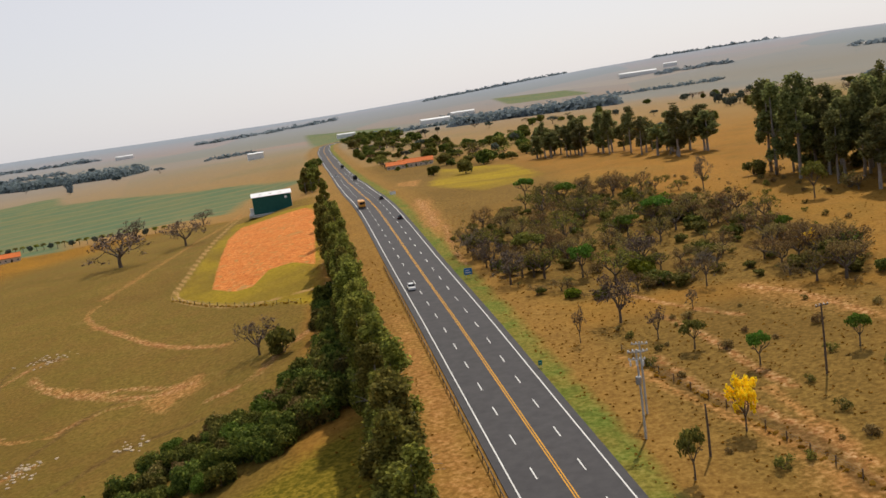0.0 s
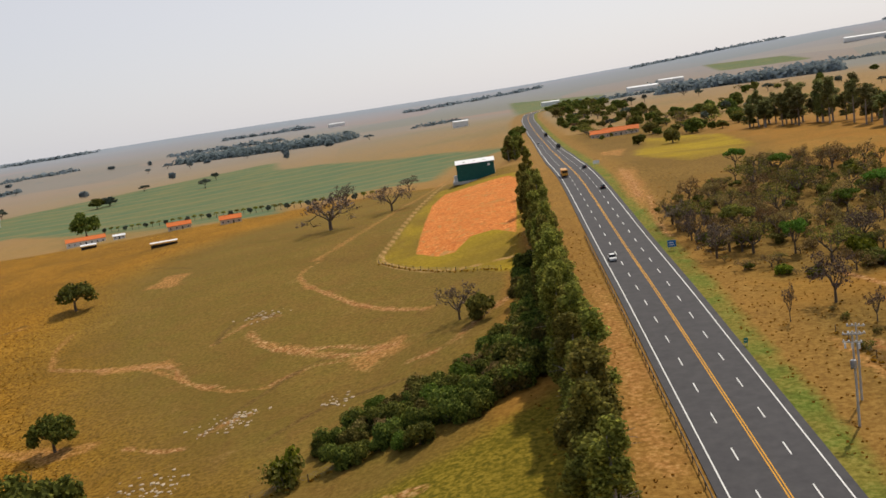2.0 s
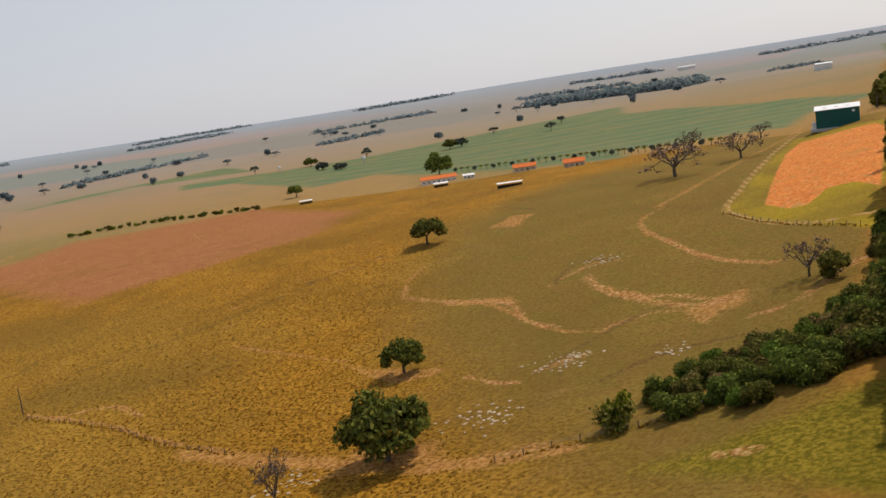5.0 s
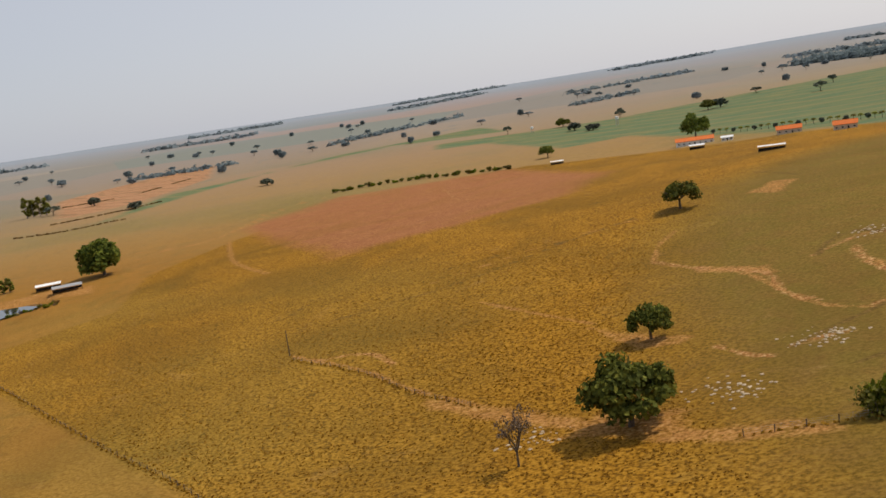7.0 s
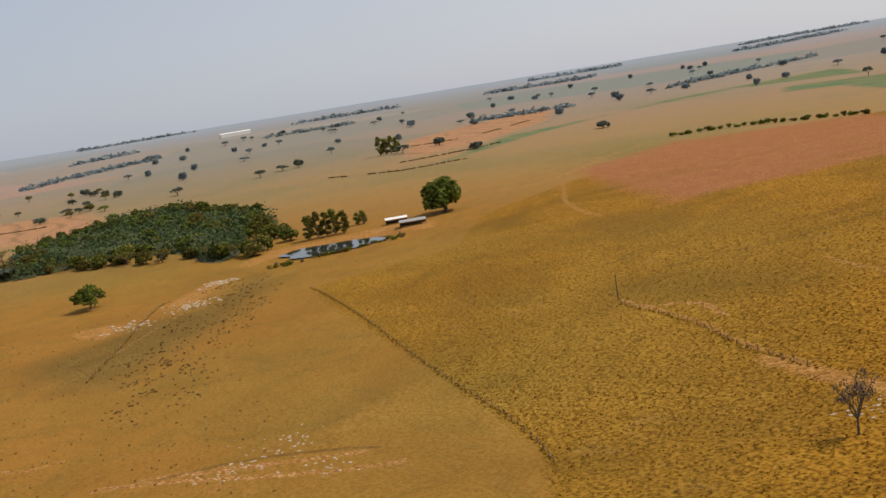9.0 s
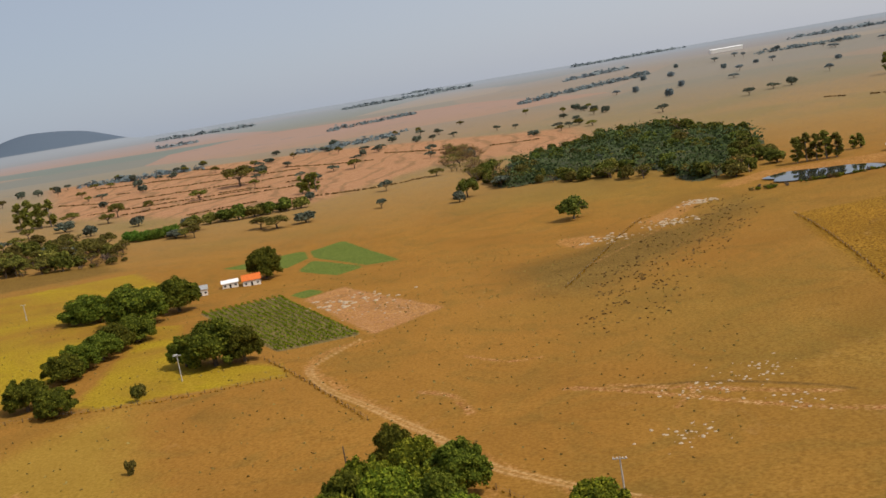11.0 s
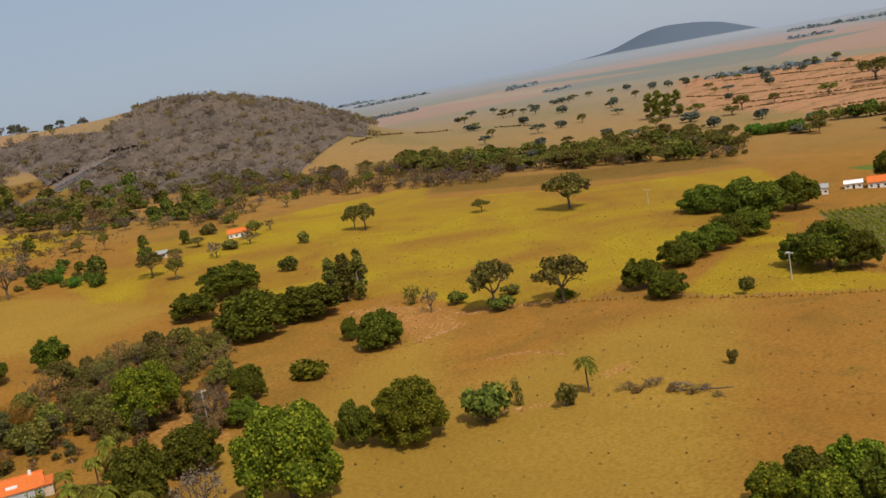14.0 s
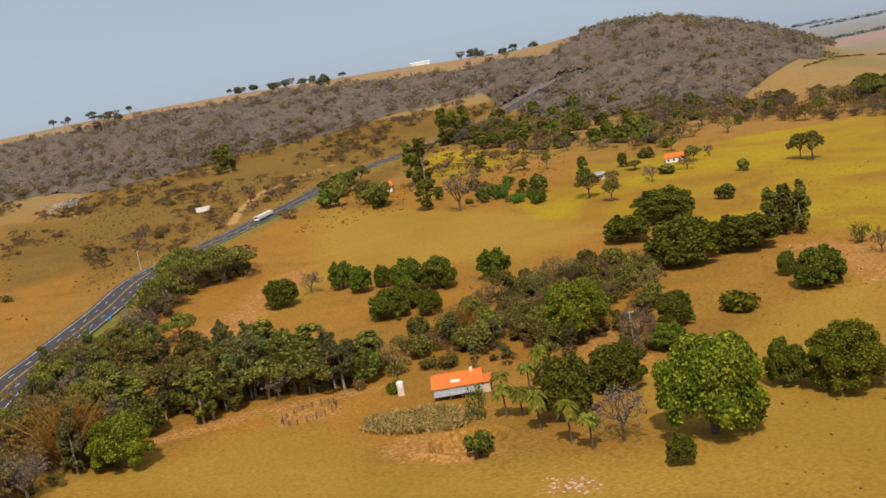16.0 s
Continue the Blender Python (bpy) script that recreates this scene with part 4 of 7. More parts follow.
    verge = mixed(nt, math_node(nt, "MULTIPLY_ADD", mid, 3.0, -1.2, True), tones((0.12, 0.1, 0.018), (0.18, 0.155, 0.027), (0.26, 0.21, 0.05)), tones((0.06, 0.095, 0.012), (0.095, 0.14, 0.02), (0.145, 0.185, 0.035)))
    c = mixed(nt, zone("verge", 0.7, 0.6), c, verge)
    c = mixed(nt, math_node(nt, "MULTIPLY", zone("earth", 0.6, 1.9), math_node(nt, "MULTIPLY_ADD", math_node(nt, "ADD", fine, noise_at(nt, 0.35, 5, 0.7, p, 1.0)), 2.6, -1.9, True)), c, tones((0.22, 0.1, 0.027), (0.36, 0.168, 0.048), (0.5, 0.285, 0.105), mid, 0.04))
    # washed-out gullies, bare and reddish, and the wheel ruts of the tracks
    c = mixed(nt, math_node(nt, "MULTIPLY", zone("scar", 0.8, 1.0), math_node(nt, "MULTIPLY_ADD", noise_at(nt, 0.16, 6, 0.75, p, 2.0), 5.0, -1.9, True)), c, tones((0.2, 0.082, 0.024), (0.37, 0.165, 0.055), (0.58, 0.37, 0.18), mid))
    c = mixed(nt, math_node(nt, "MULTIPLY", zone("ditch", 0.8, 0.7), 0.75), c, tones((0.075, 0.042, 0.012), (0.12, 0.07, 0.02), (0.2, 0.115, 0.035), mid))
    c = mixed(nt, math_node(nt, "MULTIPLY", zone("rut", 0.9, 0.35), 0.9), c, tones((0.3, 0.17, 0.06), (0.42, 0.25, 0.095), (0.52, 0.34, 0.15), mid))
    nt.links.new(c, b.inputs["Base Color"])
    bump(nt, b, math_node(nt, "ADD", noise_at(nt, 1.7, 5, 0.6, p), mid), 0.5, 0.22)
    return m


land_mesh = land()
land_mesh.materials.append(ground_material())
tagged(new("ground", land_mesh), "rolling dry pasture with golden grass, bare earth patches and distant fields", "ground", kind="structure")


# ---- building helpers ----
def mesh_of(name, verts, faces, mats, which=None, smooth_faces=False):
    me = bpy.data.meshes.new(name)
    me.from_pydata(verts if isinstance(verts, np.ndarray) else [tuple(v) for v in verts], [], faces if isinstance(faces, (np.ndarray, list)) else [tuple(f) for f in faces])
    for k in mats:
        me.materials.append(k)
    if which is not None:
        me.polygons.foreach_set("material_index", np.asarray(which, np.int32))
    if smooth_faces:
        me.polygons.foreach_set("use_smooth", np.ones(len(me.polygons), bool))
    me.update()
    return me


def child(name, me, parent, label="", at=None):
    ob = new(name, me)
    ob.parent = parent
    if at is not None:
        ob.matrix_basis = at
    if label:
        tagged(ob, label)
    return ob


def part(name, bm, mat, parent, label=""):
    me = bpy.data.meshes.new(name)
    bm.to_mesh(me)
    bm.free()
    me.materials.append(mat)
    return child(name, me, parent, label)


def base(name, x, y, turn=0.0, z=None):
    ob = new(name)
    ob.matrix_basis = pose(x, y, ground_at(x, y) if z is None else z, 0, 0, turn)
    return ob


def add_box(bm, x0, x1, y0, y1, z0, z1, bevel=0.0):
    r = bmesh.ops.create_cube(bm, size=1.0)
    for v in r["verts"]:
        v.co = Vector(((x0 + x1) / 2 + v.co.x * (x1 - x0), (y0 + y1) / 2 + v.co.y * (y1 - y0), (z0 + z1) / 2 + v.co.z * (z1 - z0)))
    if bevel:
        edges = list({e for v in r["verts"] for e in v.link_edges})
        bmesh.ops.bevel(bm, geom=edges, offset=bevel, segments=2, affect="EDGES", profile=0.6)


def boxes(*rows, bevel=0.0):
    bm = bmesh.new()
    for row in rows:
        add_box(bm, *row, bevel=bevel)
    return bm


def tube(points, radii, sides=6):
    """Verts and faces of a tapered tube along points."""
    pts = [Vector(p) for p in points]
    verts, faces = [], []
    for k, p in enumerate(pts):
        d = (pts[min(k + 1, len(pts) - 1)] - pts[max(k - 1, 0)]).normalized()
        s = d.cross(Vector((0.3, 0.9, 0.2))).normalized()
        u = d.cross(s)
        for a in range(sides):
            t = 2 * math.pi * a / sides
            verts.append(p + (s * math.cos(t) + u * math.sin(t)) * radii[k])
    for k in range(len(pts) - 1):
        for a in range(sides):
            b2 = (a + 1) % sides
            faces.append((k * sides + a, k * sides + b2, (k + 1) * sides + b2, (k + 1) * sides + a))
    verts.append(pts[-1])
    top = len(verts) - 1
    for a in range(sides):
        faces.append(((len(pts) - 1) * sides + a, (len(pts) - 1) * sides + (a + 1) % sides, top))
    return verts, faces


def join(pieces):
    verts, faces = [], []
    for v, f in pieces:
        n = len(verts)
        verts += list(v)
        faces += [tuple(k + n for k in face) for face in f]
    return verts, faces


# ---- trees ----
def leaf_cloud(rng, blobs, count, size, lift=0.25, low=-0.45, shell=(0.8, 1.08), lean=0.7):
    """Many small leaf sprays round a set of ellipsoids (centre, radii)."""
    c, r = np.array([b[0] for b in blobs], float), np.array([b[1] for b in blobs], float)
    area = (r[:, 0] * r[:, 1] + r[:, 0] * r[:, 2] + r[:, 1] * r[:, 2]) + 1e-6
    k = rng.choice(len(blobs), count, p=area / area.sum())
    d = rng.normal(size=(count, 3))
    d /= np.linalg.norm(d, axis=1, keepdims=True)
    d[:, 2] = np.where(d[:, 2] < low, -d[:, 2] * 0.6, d[:, 2])
    p = c[k] + r[k] * d * rng.uniform(*shell, (count, 1))
    keep = np.ones(count, bool)
    for i in range(len(blobs)):
        q = (((p - c[i]) / (r[i] * 0.74)) ** 2).sum(1)
        keep &= (q > 1) | (k == i)
    p, d = p[keep], d[keep]
    n = d * lean + rng.normal(size=d.shape) * 0.45 + np.array([0, 0, lift])
    n /= np.linalg.norm(n, axis=1, keepdims=True)
    s = np.cross(n, rng.normal(size=n.shape))
    s /= np.linalg.norm(s, axis=1, keepdims=True)
    u = np.cross(n, s)
    w, h = size * rng.uniform(0.55, 1.3, (len(p), 1)), size * rng.uniform(0.55, 1.3, (len(p), 1))
    sag = n * size * 0.22
    v = np.stack([p - s * w - sag, p - u * h * 0.75, p + s * w - sag, p + u * h], 1).reshape(-1, 3)
    f = np.arange(len(v)).reshape(-1, 4)
    return v.tolist(), f.tolist()


def core(blobs, shrink=0.78):
    """Dense inner foliage: a low, lumpy body within each ellipsoid."""
    out = []
    for k, (c, r) in enumerate(blobs):
        bm = bmesh.new()
        bmesh.ops.create_icosphere(bm, subdivisions=1, radius=1.0)
        vs = [(c[0] + v.co.x * r[0] * shrink, c[1] + v.co.y * r[1] * shrink, c[2] + v.co.z * r[2] * shrink) for v in bm.verts]
        out.append((vs, [tuple(v.index for v in f.verts) for f in bm.faces]))
        bm.free()
    return join(out)


def limbs(rng, start, reach, count, radius, spread, depth=2, sides=5):
    """Forking branches: a list of tubes, and their tips."""
    pieces, tips = [], []

    def grow(p, d, length, r, level):
        mid = p + d * length * 0.5 + Vector(rng.normal(size=3)) * length * 0.07
        end = p + d * length + Vector(rng.normal(size=3)) * length * 0.08
        pieces.append(tube([p, mid, end], [r, r * 0.8, r * 0.5], sides if level == depth else 3))
        if level == 0:
            tips.append(end)
            return
        for _ in range(3 if level > 1 else 3):
            nd = (d + Vector(rng.normal(size=3)) * 0.55 + Vector((0, 0, 0.12))).normalized()
            grow(p + (end - p) * rng.uniform(0.55, 1.0), nd, length * rng.uniform(0.55, 0.75), r * 0.5, level - 1)

    for k in range(count):
        a = 2 * math.pi * (k + rng.uniform(-0.3, 0.3)) / count
        d = Vector((math.cos(a) * spread, math.sin(a) * spread, 1.0)).normalized()
        grow(Vector(start), d, reach * rng.uniform(0.8, 1.1), radius, depth)
    return pieces, tips


def mango_mesh(seed, count, size, leaf):
    rng = np.random.default_rng(seed)
    blobs = [((0, 0, 4.0), (3.4, 3.4, 3.0))]
    for k in range(11):
        a, e = rng.uniform(0, 2 * math.pi), rng.uniform(-0.55, 1.2)
        rr = 3.1
        blobs.append(((math.cos(a) * math.cos(e) * rr, math.sin(a) * math.cos(e) * rr, 3.6 + math.sin(e) * 2.9), tuple(rng.uniform(1.3, 2.1, 3))))
    for k in range(26 if count > 3000 else 0):
        a, e = rng.uniform(0, 2 * math.pi), math.asin(rng.uniform(-0.62, 0.95))
        blobs.append(((math.cos(a) * math.cos(e) * 4.3, math.sin(a) * math.cos(e) * 4.3, 3.7 + math.sin(e) * 3.9), tuple(rng.uniform(0.6, 1.05, 3))))
    crown = join([core(blobs), leaf_cloud(rng, blobs, count, size, low=-0.75)])
    trunk = join([tube([(0, 0, -0.6), (0.1, 0, 1.5), (0, 0.1, 3.2)], [0.45, 0.36, 0.25])] + limbs(rng, (0, 0, 1.4), 1.6, 4, 0.2, 1.0, 1)[0])
    return (mesh_of("crown", *crown, [leaf]), mesh_of("trunk", *trunk, [BARK])), (10.0, 8.4)


def umbrella_mesh(seed, count, size, leaf, bark=None, deep=1.0):
    """A broad, flat-topped crown in tiers on forked limbs."""
    rng = np.random.default_rng(seed)
    blobs = []
    for k in range(int(13 * deep ** 2)):
        a, q = rng.uniform(0, 2 * math.pi), math.sqrt(rng.uniform(0.03, 1))
        blobs.append(((math.cos(a) * q * 3.7, math.sin(a) * q * 3.7, 6.2 - 1.6 * deep * q * q + rng.uniform(-0.5 - 2.4 * (deep - 1), 0.4)), (rng.uniform(1.0, 1.9), rng.uniform(1.0, 1.9), rng.uniform(0.5, 0.9) * deep)))
    crown = join([core(blobs[::2], 0.6), leaf_cloud(rng, blobs, count, size, low=-0.9, shell=(0.6, 1.1))])
    trunk = join([tube([(0, 0, -0.5), (0.1, 0.1, 1.2), (0.0, 0.1, 2.6)], [0.36, 0.27, 0.2])] + limbs(rng, (0, 0.1, 2.2), 2.6, 5, 0.16, 1.1, 2)[0])
    return (mesh_of("crown", *crown, [leaf]), mesh_of("trunk", *trunk, [bark or BARK])), (10.0, 7.2)


def gum_mesh(seed, count, size, leaf, bare=0.2):
    """A tall, narrow crown of hanging clumps on a straight stem."""
    rng = np.random.default_rng(seed)
    blobs = []
    for k in range(15):
        z = 16 * (bare + (0.97 - bare) * (k + rng.uniform(0, 1)) / 15)
        q = 1.7 * math.sin(math.pi * min(0.98, (z / 16 - bare) / (1.02 - bare) * 0.75 + 0.22)) + 0.25
        a = rng.uniform(0, 2 * math.pi)
        blobs.append(((math.cos(a) * q * 0.75, math.sin(a) * q * 0.75, z), (rng.uniform(0.7, 1.25), rng.uniform(0.7, 1.25), rng.uniform(0.9, 1.6))))
    crown = join([core(blobs, 0.45), leaf_cloud(rng, blobs, count, size, lift=0.1, low=-0.95, shell=(0.6, 1.15))])
    trunk = join([tube([(0, 0, -0.6), (0.1, 0, 4), (0, 0.15, 9), (0, 0, 14.5)], [0.28, 0.22, 0.15, 0.05])] + limbs(rng, (0.05, 0.1, 6.5), 2.2, 4, 0.07, 0.8, 1)[0])
    return (mesh_of("crown", *crown, [leaf]), mesh_of("trunk", *trunk, [PALE_BARK])), (5.4, 16.4)


def bare_mesh(seed, bark, twig=None, count=0, fork=3, size=0.17):
    rng = np.random.default_rng(seed)
    pieces, tips = limbs(rng, (0, 0, 1.8), 2.6, 5, 0.17, 0.85, fork, 4)
    trunk = join([tube([(0, 0, -0.5), (0.05, 0.05, 1.0), (0, 0, 2.2)], [0.3, 0.24, 0.2])] + pieces)
    meshes = [None, mesh_of("trunk", *trunk, [bark])]
    if twig:
        blobs = [((t.x, t.y, t.z), (0.75, 0.75, 0.55)) for t in tips[::3 if fork > 2 else 1]]
        meshes[0] = mesh_of("crown", *leaf_cloud(rng, blobs, count, size, low=-0.95, shell=(0.1, 1.3), lean=0.2), [twig])
    return tuple(meshes), (7.6, 7.6)


def bush_mesh(seed, count, size, leaf, loose=False):
    rng = np.random.default_rng(seed)
    blobs = []
    for k in range(7):
        a, q = rng.uniform(0, 2 * math.pi), math.sqrt(rng.uniform(0, 1)) * 1.3
        blobs.append(((math.cos(a) * q, math.sin(a) * q, rng.uniform(0.5, 1.5)), (rng.uniform(0.6, 1.0), rng.uniform(0.6, 1.0), rng.uniform(0.5, 0.9))))
    crown = join(([] if loose else [core(blobs, 0.7)]) + [leaf_cloud(rng, blobs, count, size, low=-0.9, shell=(0.3 if loose else 0.75, 1.15))])
    trunk = join(limbs(rng, (0, 0, -0.2), 1.2, 5, 0.06, 0.8, 1, 4)[0])
    return (mesh_of("crown", *crown, [leaf]), mesh_of("trunk", *trunk, [BARK])), (4.2, 2.5)


def bamboo_mesh(seed, stems=90):
    """A clump of tall stems leaning out in a fan, feathered with narrow leaves."""
    rng = np.random.default_rng(seed)
    stalks, verts, faces = [], [], []
    for k in range(stems):
        a, q = rng.uniform(0, 2 * math.pi), math.sqrt(rng.uniform(0, 1))
        foot = Vector((math.cos(a) * q * 1.6, math.sin(a) * q * 1.6, -0.3))
        out = Vector((math.cos(a), math.sin(a), 0)) * (1.2 + 2.6 * q) * rng.uniform(0.6, 1.3)
        tall = 9.0 * rng.uniform(0.72, 1.05) * (1.05 - 0.25 * q)
        pts = [foot + out * (u ** 2.0) + Vector((0, 0, tall * (u - 0.1 * u ** 3))) for u in (0, 0.3, 0.6, 0.85, 1.0)]
        stalks.append(tube(pts, [0.05, 0.045, 0.035, 0.02, 0.01], 3))
        for _ in range(90):
            u = rng.uniform(0.22, 1.0)
            p = foot + out * (u ** 2.0) + Vector((0, 0, tall * (u - 0.1 * u ** 3))) + Vector(rng.normal(size=3)) * 0.22
            d = (out.normalized() * 0.4 + Vector(rng.normal(size=3)) * 0.5 + Vector((0, 0, 0.35))).normalized()
            side = d.cross(Vector(rng.normal(size=3))).normalized()
            l, w = rng.uniform(0.25, 0.5), rng.uniform(0.03, 0.07)
            n = len(verts)
            verts += [p, p + d * l * 0.5 + side * w, p + d * l - Vector((0, 0, 0.06)), p + d * l * 0.5 - side * w]
            faces.append((n, n + 1, n + 2, n + 3))
    return (mesh_of("crown", verts, faces, [BAMBOO_LEAF]), mesh_of("trunk", *join(stalks), [STRAW])), (7.6, 9.0)


def palm_mesh(seed):
    rng = np.random.default_rng(seed)
    trunk = tube([(0, 0, -0.5), (0.1, 0, 2.2), (0.05, 0.1, 4.6), (0, 0, 6.2)], [0.26, 0.2, 0.17, 0.2], 7)
    verts, faces = [], []
    for k in range(17):
        a, rise = 2 * math.pi * k / 17 + rng.uniform(-0.15, 0.15), rng.uniform(0.1, 1.1)
        d = Vector((math.cos(a), math.sin(a), 0))
        side = Vector((-math.sin(a), math.cos(a), 0))
        for q in range(9):
            u0, u1 = q / 9, (q + 1) / 9
            p0, p1 = [Vector((0, 0, 6.2)) + d * 2.5 * u + Vector((0, 0, rise * 2.2 * u - 2.9 * u * u)) for u in (u0, u1)]
            for s in (-1, 1):
                w = 0.75 * math.sin(math.pi * (0.12 + 0.83 * u0))
                n = len(verts)
                verts += [p0, p1, p1 + side * s * w * 0.75 + Vector((0, 0, -0.35 * w)) + d * 0.2, p0 + side * s * w + Vector((0, 0, -0.5 * w)) + d * 0.1]
                faces.append((n, n + 1, n + 2, n + 3))
    return (mesh_of("crown", verts, faces, [PALM_LEAF]), mesh_of("trunk", *trunk, [BARK])), (5.0, 7.0)


def plant(name, made, x, y, width, tall, label, category, group="", spin=None):
    """A plant of that width and height on the ground."""
    meshes, (w0, h0) = made
    ob = new(name)
    turn = (x * 37.7 + y * 91.3) % 360 if spin is None else spin
    ob.matrix_basis = pose(x, y, ground_at(x, y), 0, 0, turn) @ Matrix.Diagonal((width / w0, width / w0, tall / h0, 1))
    for part_name, me in zip(("crown", "trunk"), meshes):
        if me:
            child(part_name, me, ob)
    tagged(ob, label, category, group)
    return ob


def merged(name, rows, label, category="woodland"):
    """Plants past counting as one body: rows of (template, x, y, width, height)."""
    heights = ground([r[1] for r in rows], [r[2] for r in rows])
    kept, mats, co, loops, totals, which, at = {}, [], [], [], [], [], 0
    for (made, x, y, width, tall), z in zip(rows, heights):
        meshes, (w0, h0) = made
        a = (x * 37.7 + y * 91.3) % 6.283
        for me in meshes:
            if me is None:
                continue
            if me.name not in kept:
                v, l, n = np.empty(len(me.vertices) * 3, np.float32), np.empty(len(me.loops), np.int32), np.empty(len(me.polygons), np.int32)
                me.vertices.foreach_get("co", v), me.loops.foreach_get("vertex_index", l), me.polygons.foreach_get("loop_total", n)
                if me.materials[0] not in mats:
                    mats.append(me.materials[0])
                kept[me.name] = (v.reshape(-1, 3), l, n, mats.index(me.materials[0]))
            v, l, n, slot = kept[me.name]
            p = v * np.array([width / w0, width / w0, tall / h0], np.float32)
            co.append(np.stack([p[:, 0] * math.cos(a) - p[:, 1] * math.sin(a) + x, p[:, 0] * math.sin(a) + p[:, 1] * math.cos(a) + y, p[:, 2] + z], 1))
            loops.append(l + at), totals.append(n), which.append(np.full(len(n), slot, np.int32))
            at += len(v)
    co, loops, totals = np.concatenate(co).astype(np.float32), np.concatenate(loops), np.concatenate(totals)
    me = bpy.data.meshes.new(name)
    me.vertices.add(len(co)), me.loops.add(len(loops)), me.polygons.add(len(totals))
    me.vertices.foreach_set("co", co.ravel())
    me.loops.foreach_set("vertex_index", loops.astype(np.int32))
    me.polygons.foreach_set("loop_start", np.concatenate([[0], np.cumsum(totals)[:-1]]).astype(np.int32))
    for m in mats:
        me.materials.append(m)
    me.polygons.foreach_set("material_index", np.concatenate(which))
    me.update(calc_edges=True)
    return tagged(new(name, me), label, category, kind="stuff")


# ---- the road ----
def road_point(i, off, up=0.0):
    k = min(max(i, 0), len(CENTRE) - 1)
    return (CENTRE[k, 0] + ASIDE[k, 0] * off, CENTRE[k, 1] + ASIDE[k, 1] * off, ROAD_Z[k] + up)


def ribbon(i0, i1, left, right, up, thick, step=1):
    """A strip of the road between two offsets from its middle."""
    verts, faces = [], []
    idx = list(range(i0, i1, step))
    for i in idx:
        verts += [road_point(i, left, up), road_point(i, right, up), road_point(i, right, up - thick), road_point(i, left, up - thick)]
    for k in range(len(idx) - 1):
        a = 4 * k
        for q in range(4):
            faces.append((a + q, a + (q + 1) % 4, a + 4 + (q + 1) % 4, a + 4 + q))
    return verts, faces


def near_index(x, y):
    return int(np.argmin(np.hypot(CENTRE[:, 0] - x, CENTRE[:, 1] - y)))


END = len(CENTRE)
road = tagged(new("road", mesh_of("road", *ribbon(0, END, -8.3, 8.3, 0.06, 0.5), [ASPHALT])), "four-lane asphalt highway with white and yellow markings", "road", kind="structure")
for off in (-6.9, 6.9):
    child("edge_line", mesh_of("edge_line", *ribbon(0, END, off - 0.11, off + 0.11, 0.085, 0.03), [WHITE_LINE]), road, "solid white edge line")
for off in (-0.2, 0.2):
    child("centre_line", mesh_of("centre_line", *ribbon(0, END, off - 0.09, off + 0.09, 0.085, 0.03), [YELLOW_LINE]), road, "solid yellow centre line")
dash_mesh = mesh_of("lane_dash", [(-0.1, -2, 0), (0.1, -2, 0), (0.1, 2, 0), (-0.1, 2, 0), (-0.1, -2, 0.025), (0.1, -2, 0.025), (0.1, 2, 0.025), (-0.1, 2, 0.025)],
                    [(4, 5, 6, 7), (0, 1, 5, 4), (1, 2, 6, 5), (2, 3, 7, 6), (3, 0, 4, 7)], [WHITE_LINE])
i_first, i_last = near_index(-250, -651), near_index(-73, 787)
travelled = np.concatenate([[0], np.cumsum(np.hypot(*np.diff(CENTRE, axis=0).T))])
s_at = travelled[near_index(12.6, 118)] + 0.0
s_list = np.arange(s_at - 12.7 * 70, s_at + 12.7 * 60, 12.7)
for s in s_list:
    k = int(np.searchsorted(travelled, s))
    if not i_first < k < i_last:
        continue
    u = (s - travelled[k - 1]) / (travelled[k] - travelled[k - 1])
    for off in (-3.45, 3.45):
        a, b2 = Vector(road_point(k - 1, off, 0.062)), Vector(road_point(k, off, 0.062))
        p, d = a.lerp(b2, u), (b2 - a)
        turn, pitch = math.degrees(math.atan2(-d.x, d.y)), math.degrees(math.atan2(d.z, math.hypot(d.x, d.y)))
        child("lane_dash", dash_mesh, road, at=pose(p.x, p.y, p.z, 0, 0, turn) @ pose(0, 0, 0, pitch, 0, 0))


def guard_rail(i0, i1, off, name="guard_rail"):
    rail = new(name)
    verts, faces = [], []
    prof = [(-0.04, 0.5), (0.04, 0.58), (-0.02, 0.65), (0.04, 0.72), (-0.04, 0.8), (-0.08, 0.8), (-0.08, 0.5)]
    n = len(prof)
    for i in range(i0, i1):
        for dx, dz in prof:
            verts.append(road_point(i, off + dx, dz))
    for k in range(i1 - i0 - 1):
        for q in range(n):
            faces.append((k * n + q, k * n + (q + 1) % n, (k + 1) * n + (q + 1) % n, (k + 1) * n + q))
    child("beam", mesh_of("beam", verts, faces, [RUSTY]), rail)
    bm = boxes((-0.07, 0.07, -0.07, 0.07, -0.5, 0.8))
    me = bpy.data.meshes.new("post")
    bm.to_mesh(me)
    bm.free()
    me.materials.append(RUSTY)
    for i in range(i0, i1):
        p = road_point(i, off - 0.16)
        child("post", me, rail, at=pose(*p))
    return tagged(rail, "weathered steel guard rail along the road shoulder", "guard rail")


guard_rail(near_index(24, 50), near_index(-6, 286), -9.0)
guard_rail(near_index(-60, -452), near_index(10, -315), -9.0)

# ---- templates of the trees ----
MANGO = [mango_mesh(11 + k, 7000, 0.3, MANGO_LEAF) for k in range(4)]
FINEMANGO = [mango_mesh(15 + k, 17000, 0.17, MANGO_LEAF) for k in range(2)]
